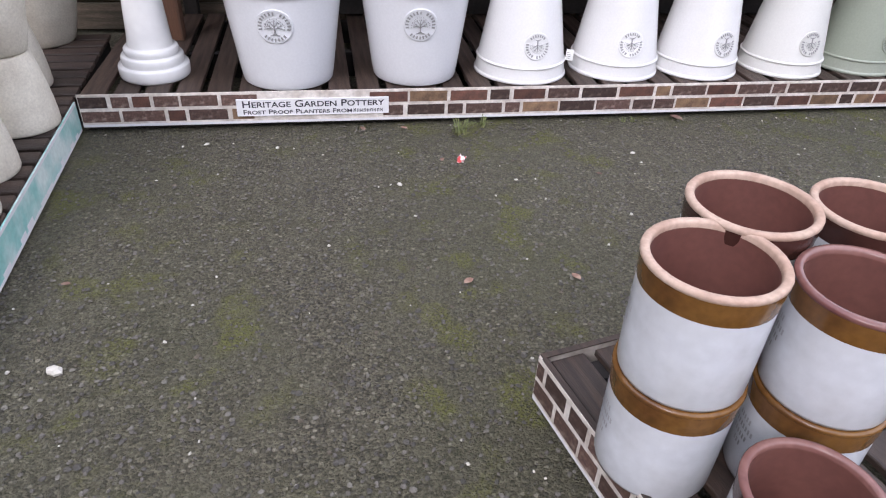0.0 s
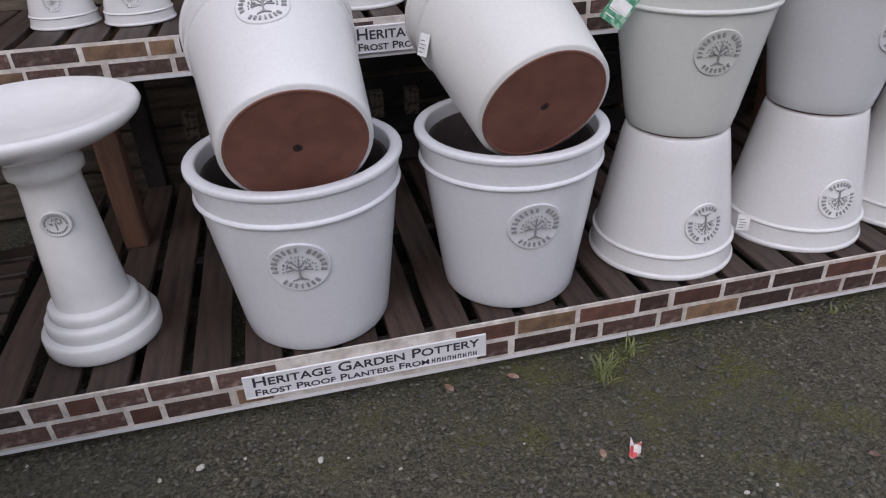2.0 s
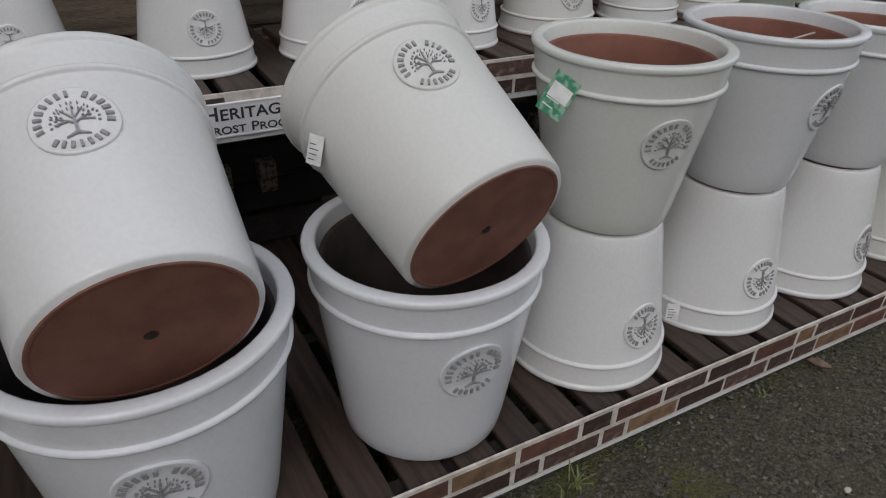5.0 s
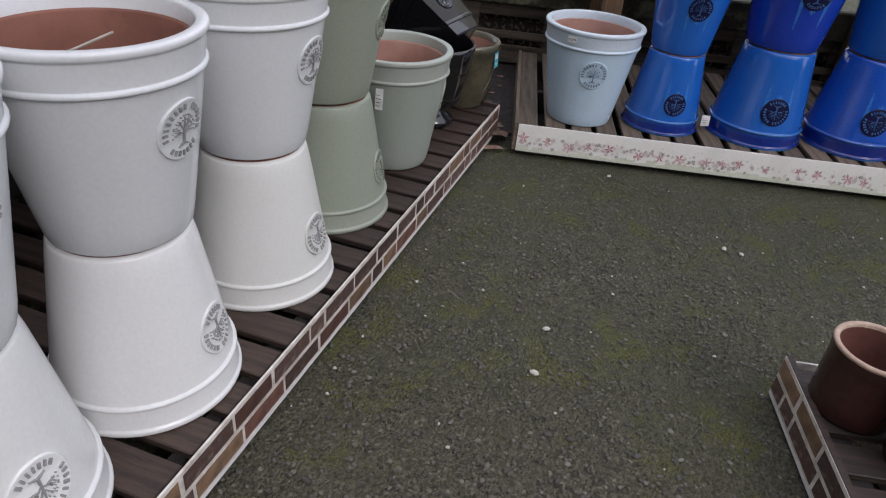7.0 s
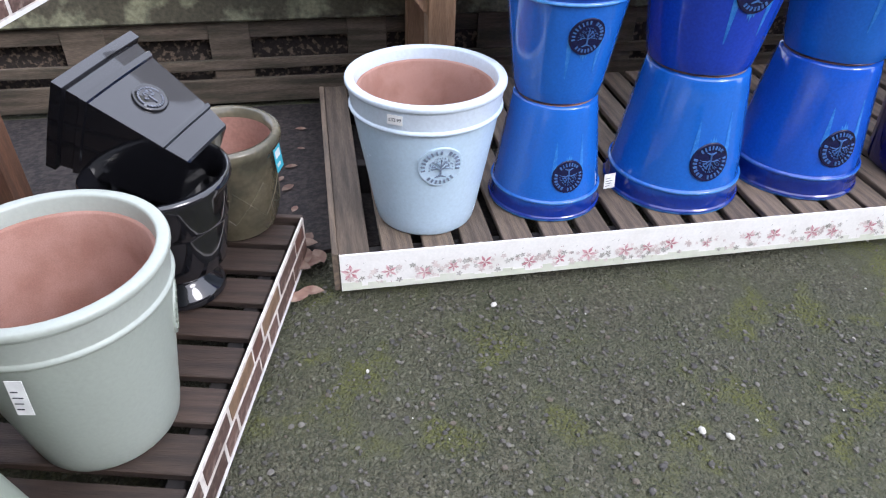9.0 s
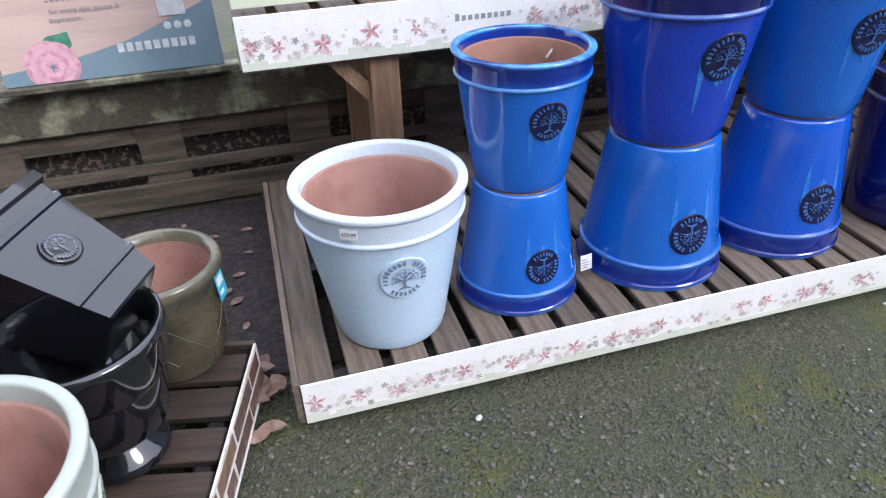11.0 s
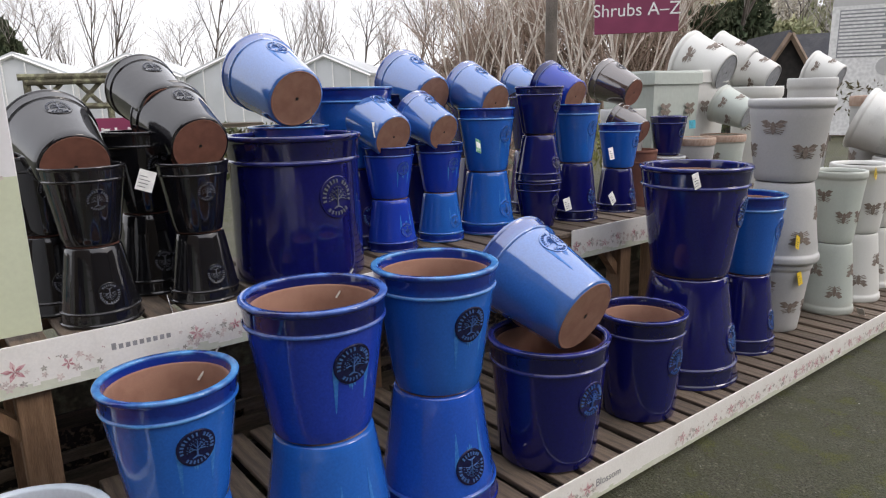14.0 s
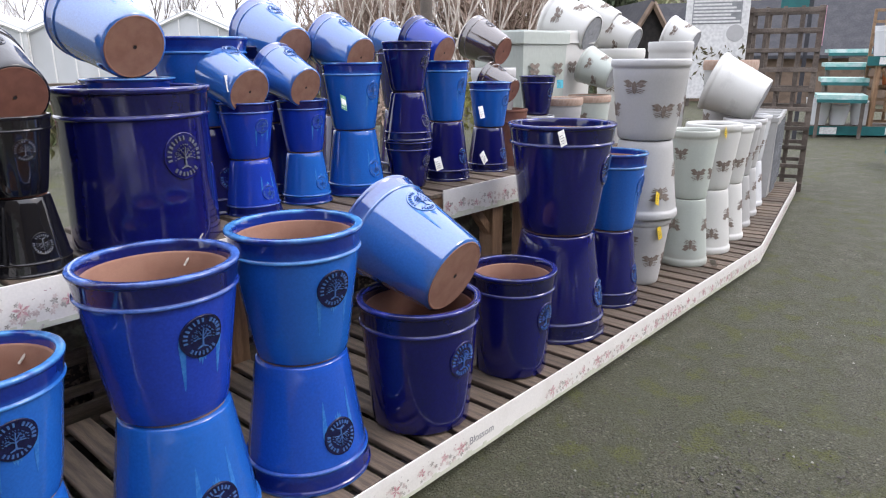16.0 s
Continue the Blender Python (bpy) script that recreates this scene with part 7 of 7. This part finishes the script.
# ---- small things on the asphalt ----
def pebbles(name, n, area, size, material, seed, label, tall=0.8):
    r = random.Random(seed)
    verts, faces = [], []
    while n > 0:
        x, y = r.uniform(*area[0]), r.uniform(*area[1])
        n -= 1
        s, t = size * r.uniform(0.45, 1.4), r.uniform(0, 6.3)
        b, sides, flat = len(verts), 6, r.uniform(0.6, 1.0)
        for ring, z in ((1.0, 0.0), (0.62, 0.75)):
            for k in range(sides):
                q = 6.283 * k / sides
                d = s * ring * r.uniform(0.75, 1.1)
                u, v = d * math.cos(q), d * flat * math.sin(q)
                verts.append((x + u * math.cos(t) - v * math.sin(t), y + u * math.sin(t) + v * math.cos(t), z * s * tall * r.uniform(0.7, 1.1)))
        for k in range(sides):
            j = (k + 1) % sides
            faces.append((b + k, b + j, b + sides + j, b + sides + k))
        faces.append(tuple(b + sides + k for k in range(sides)))
    me = bpy.data.meshes.new(name)
    me.from_pydata(verts, [], faces)
    me.materials.append(material)
    return tagged(new(name, me), label, "gravel", kind="stuff")


pebbles("gravel", 9000, ((-0.25, 4.6), (0.6, 3.95)), 0.0060, PEBBLE, 1, "small grey gravel loose on the asphalt")
pebbles("gravel", 5000, ((-0.25, 6.2), (-3, 3.95)), 0.0055, PEBBLE, 3, "small grey gravel loose on the asphalt")
pebbles("gravel", 3600, ((-0.25, 4.6), (0.9, 3.95)), 0.0085, CHIP_DARK, 5, "dark stone chips set in the asphalt", 0.4)
pebbles("gravel", 1900, ((-0.25, 4.6), (0.9, 3.95)), 0.0075, CHIP_GREY, 6, "grey stone chips set in the asphalt", 0.35)
pebbles("gravel", 1500, ((-0.25, 6.2), (-3.0, 3.95)), 0.0080, CHIP_BROWN, 7, "brown stone chips set in the asphalt", 0.5)
pebbles("pale_gravel", 330, ((-0.25, 5.2), (-1.0, 3.95)), 0.0055, PEBBLE_PALE, 2, "scattered pale gravel chips")
for k, (x, y, r) in enumerate(((1.45, 3.383, 0.006), (0.215, 3.796, 0.009), (0.506, 3.741, 0.008), (0.983, 3.383, 0.010), (4.562, 3.359, 0.009), (4.146, 2.848, 0.010), (4.134, 2.783, 0.009), (3.139, 3.37, 0.011), (3.351, 3.382, 0.010), (-0.008, 2.48, 0.018), (2.024, 3.576, 0.009))):
    bm = lathe([(0, 0), (r, 0.0), (r * 1.05, r * 0.4), (r * 0.6, r * 0.8), (0.0005, r * 0.9)], 6)
    solid("pebble", bm, PEBBLE_PALE, pose(x, y, 0.0, 0, 0, k * 37) @ Matrix.Diagonal((1.3, 0.9, 1, 1)), "pale stone chip lying on the asphalt", "pebble", "stone chips")


def fallen_leaf(x, y, rz, s=0.035, z=0.006):
    bm = bmesh.new()
    top, n = [], 7
    for k in range(n):
        t = k / (n - 1)
        w = s * 0.55 * math.sin(math.pi * t) ** 0.8 + 0.001
        lift = 0.35 * s * (t - 0.5) ** 2
        top.append((bm.verts.new((-w, s * (2 * t - 1), lift + w * 0.35)), bm.verts.new((0, s * (2 * t - 1), lift)), bm.verts.new((w, s * (2 * t - 1), lift + w * 0.3))))
    for a, b in zip(top, top[1:]):
        bm.faces.new((a[0], a[1], b[1], b[0]))
        bm.faces.new((a[1], a[2], b[2], b[1]))
    return solid("fallen_leaf", bm, DEAD_LEAF, pose(x, y, z, 0, 0, rz), "dry brown fallen leaf on the ground", "leaf", "fallen leaves", smooth=True)


fallen_leaf(2.39, 3.92, 30, 0.036)
rnd = random.Random(17)
for k in range(9):
    fallen_leaf(rnd.uniform(-0.15, 2.4), rnd.uniform(2.2, 3.9), rnd.uniform(0, 360), rnd.uniform(0.012, 0.020))
for k in range(22):
    p = uv(-0.12 + rnd.gauss(0, 0.035), 0.17 + rnd.gauss(0, 0.07), 0)
    fallen_leaf(p.x, p.y, rnd.uniform(0, 360), rnd.uniform(0.03, 0.05), 0.012 + rnd.random() * 0.05)
for k in range(18):
    p = uv(rnd.uniform(-0.42, -0.08), rnd.uniform(0.45, 1.2), 0)
    fallen_leaf(p.x, p.y, rnd.uniform(0, 360), rnd.uniform(0.015, 0.03), 0.016)
wr = bmesh.new()
rnd = random.Random(2)
g = [[wr.verts.new((i * 0.011 + rnd.uniform(-.004, .004), j * 0.009, 0.012 + rnd.uniform(-0.010, 0.014))) for i in range(5)] for j in range(4)]
for j in range(3):
    for i in range(4):
        wr.faces.new((g[j][i], g[j][i + 1], g[j + 1][i + 1], g[j + 1][i]))
solid("sweet_wrapper", wr, WRAPPER, pose(1.262, 3.535, 0.0, 0, 0, 60), "crumpled red and white wrapper on the asphalt", "wrapper")


def weed(x, y, n, s, seed):
    r = random.Random(seed)
    bm = bmesh.new()
    for k in range(n):
        t, ln = r.uniform(0, 6.3), s * r.uniform(0.5, 1.2)
        d = Vector((math.cos(t), math.sin(t), 0))
        side = Vector((-d.y, d.x, 0)) * 0.0022
        o = Vector((r.gauss(0, s * .2), r.gauss(0, s * .2), 0))
        lean = r.uniform(0.3, 1.0)
        p = [o + d * (ln * lean * f) + Vector((0, 0, ln * (f - lean * 0.5 * f * f))) for f in (0, 0.4, 0.75, 1)]
        for a, b in zip(p, p[1:]):
            bm.faces.new([bm.verts.new(c) for c in (a - side, a + side, b + side * 0.5, b - side * 0.5)])
    return solid("weed_tuft", bm, GRASS, pose(x, y, 0), "small tuft of grass growing at the bench foot", "weed", "weeds")


weed(1.30, 3.83, 46, 0.075, 1)
weed(1.42, 3.90, 20, 0.05, 2)
for k in range(3):
    weed(rnd.uniform(-0.1, 2.2), 3.93 - abs(rnd.gauss(0, 0.03)), 8, 0.03, 5 + k)
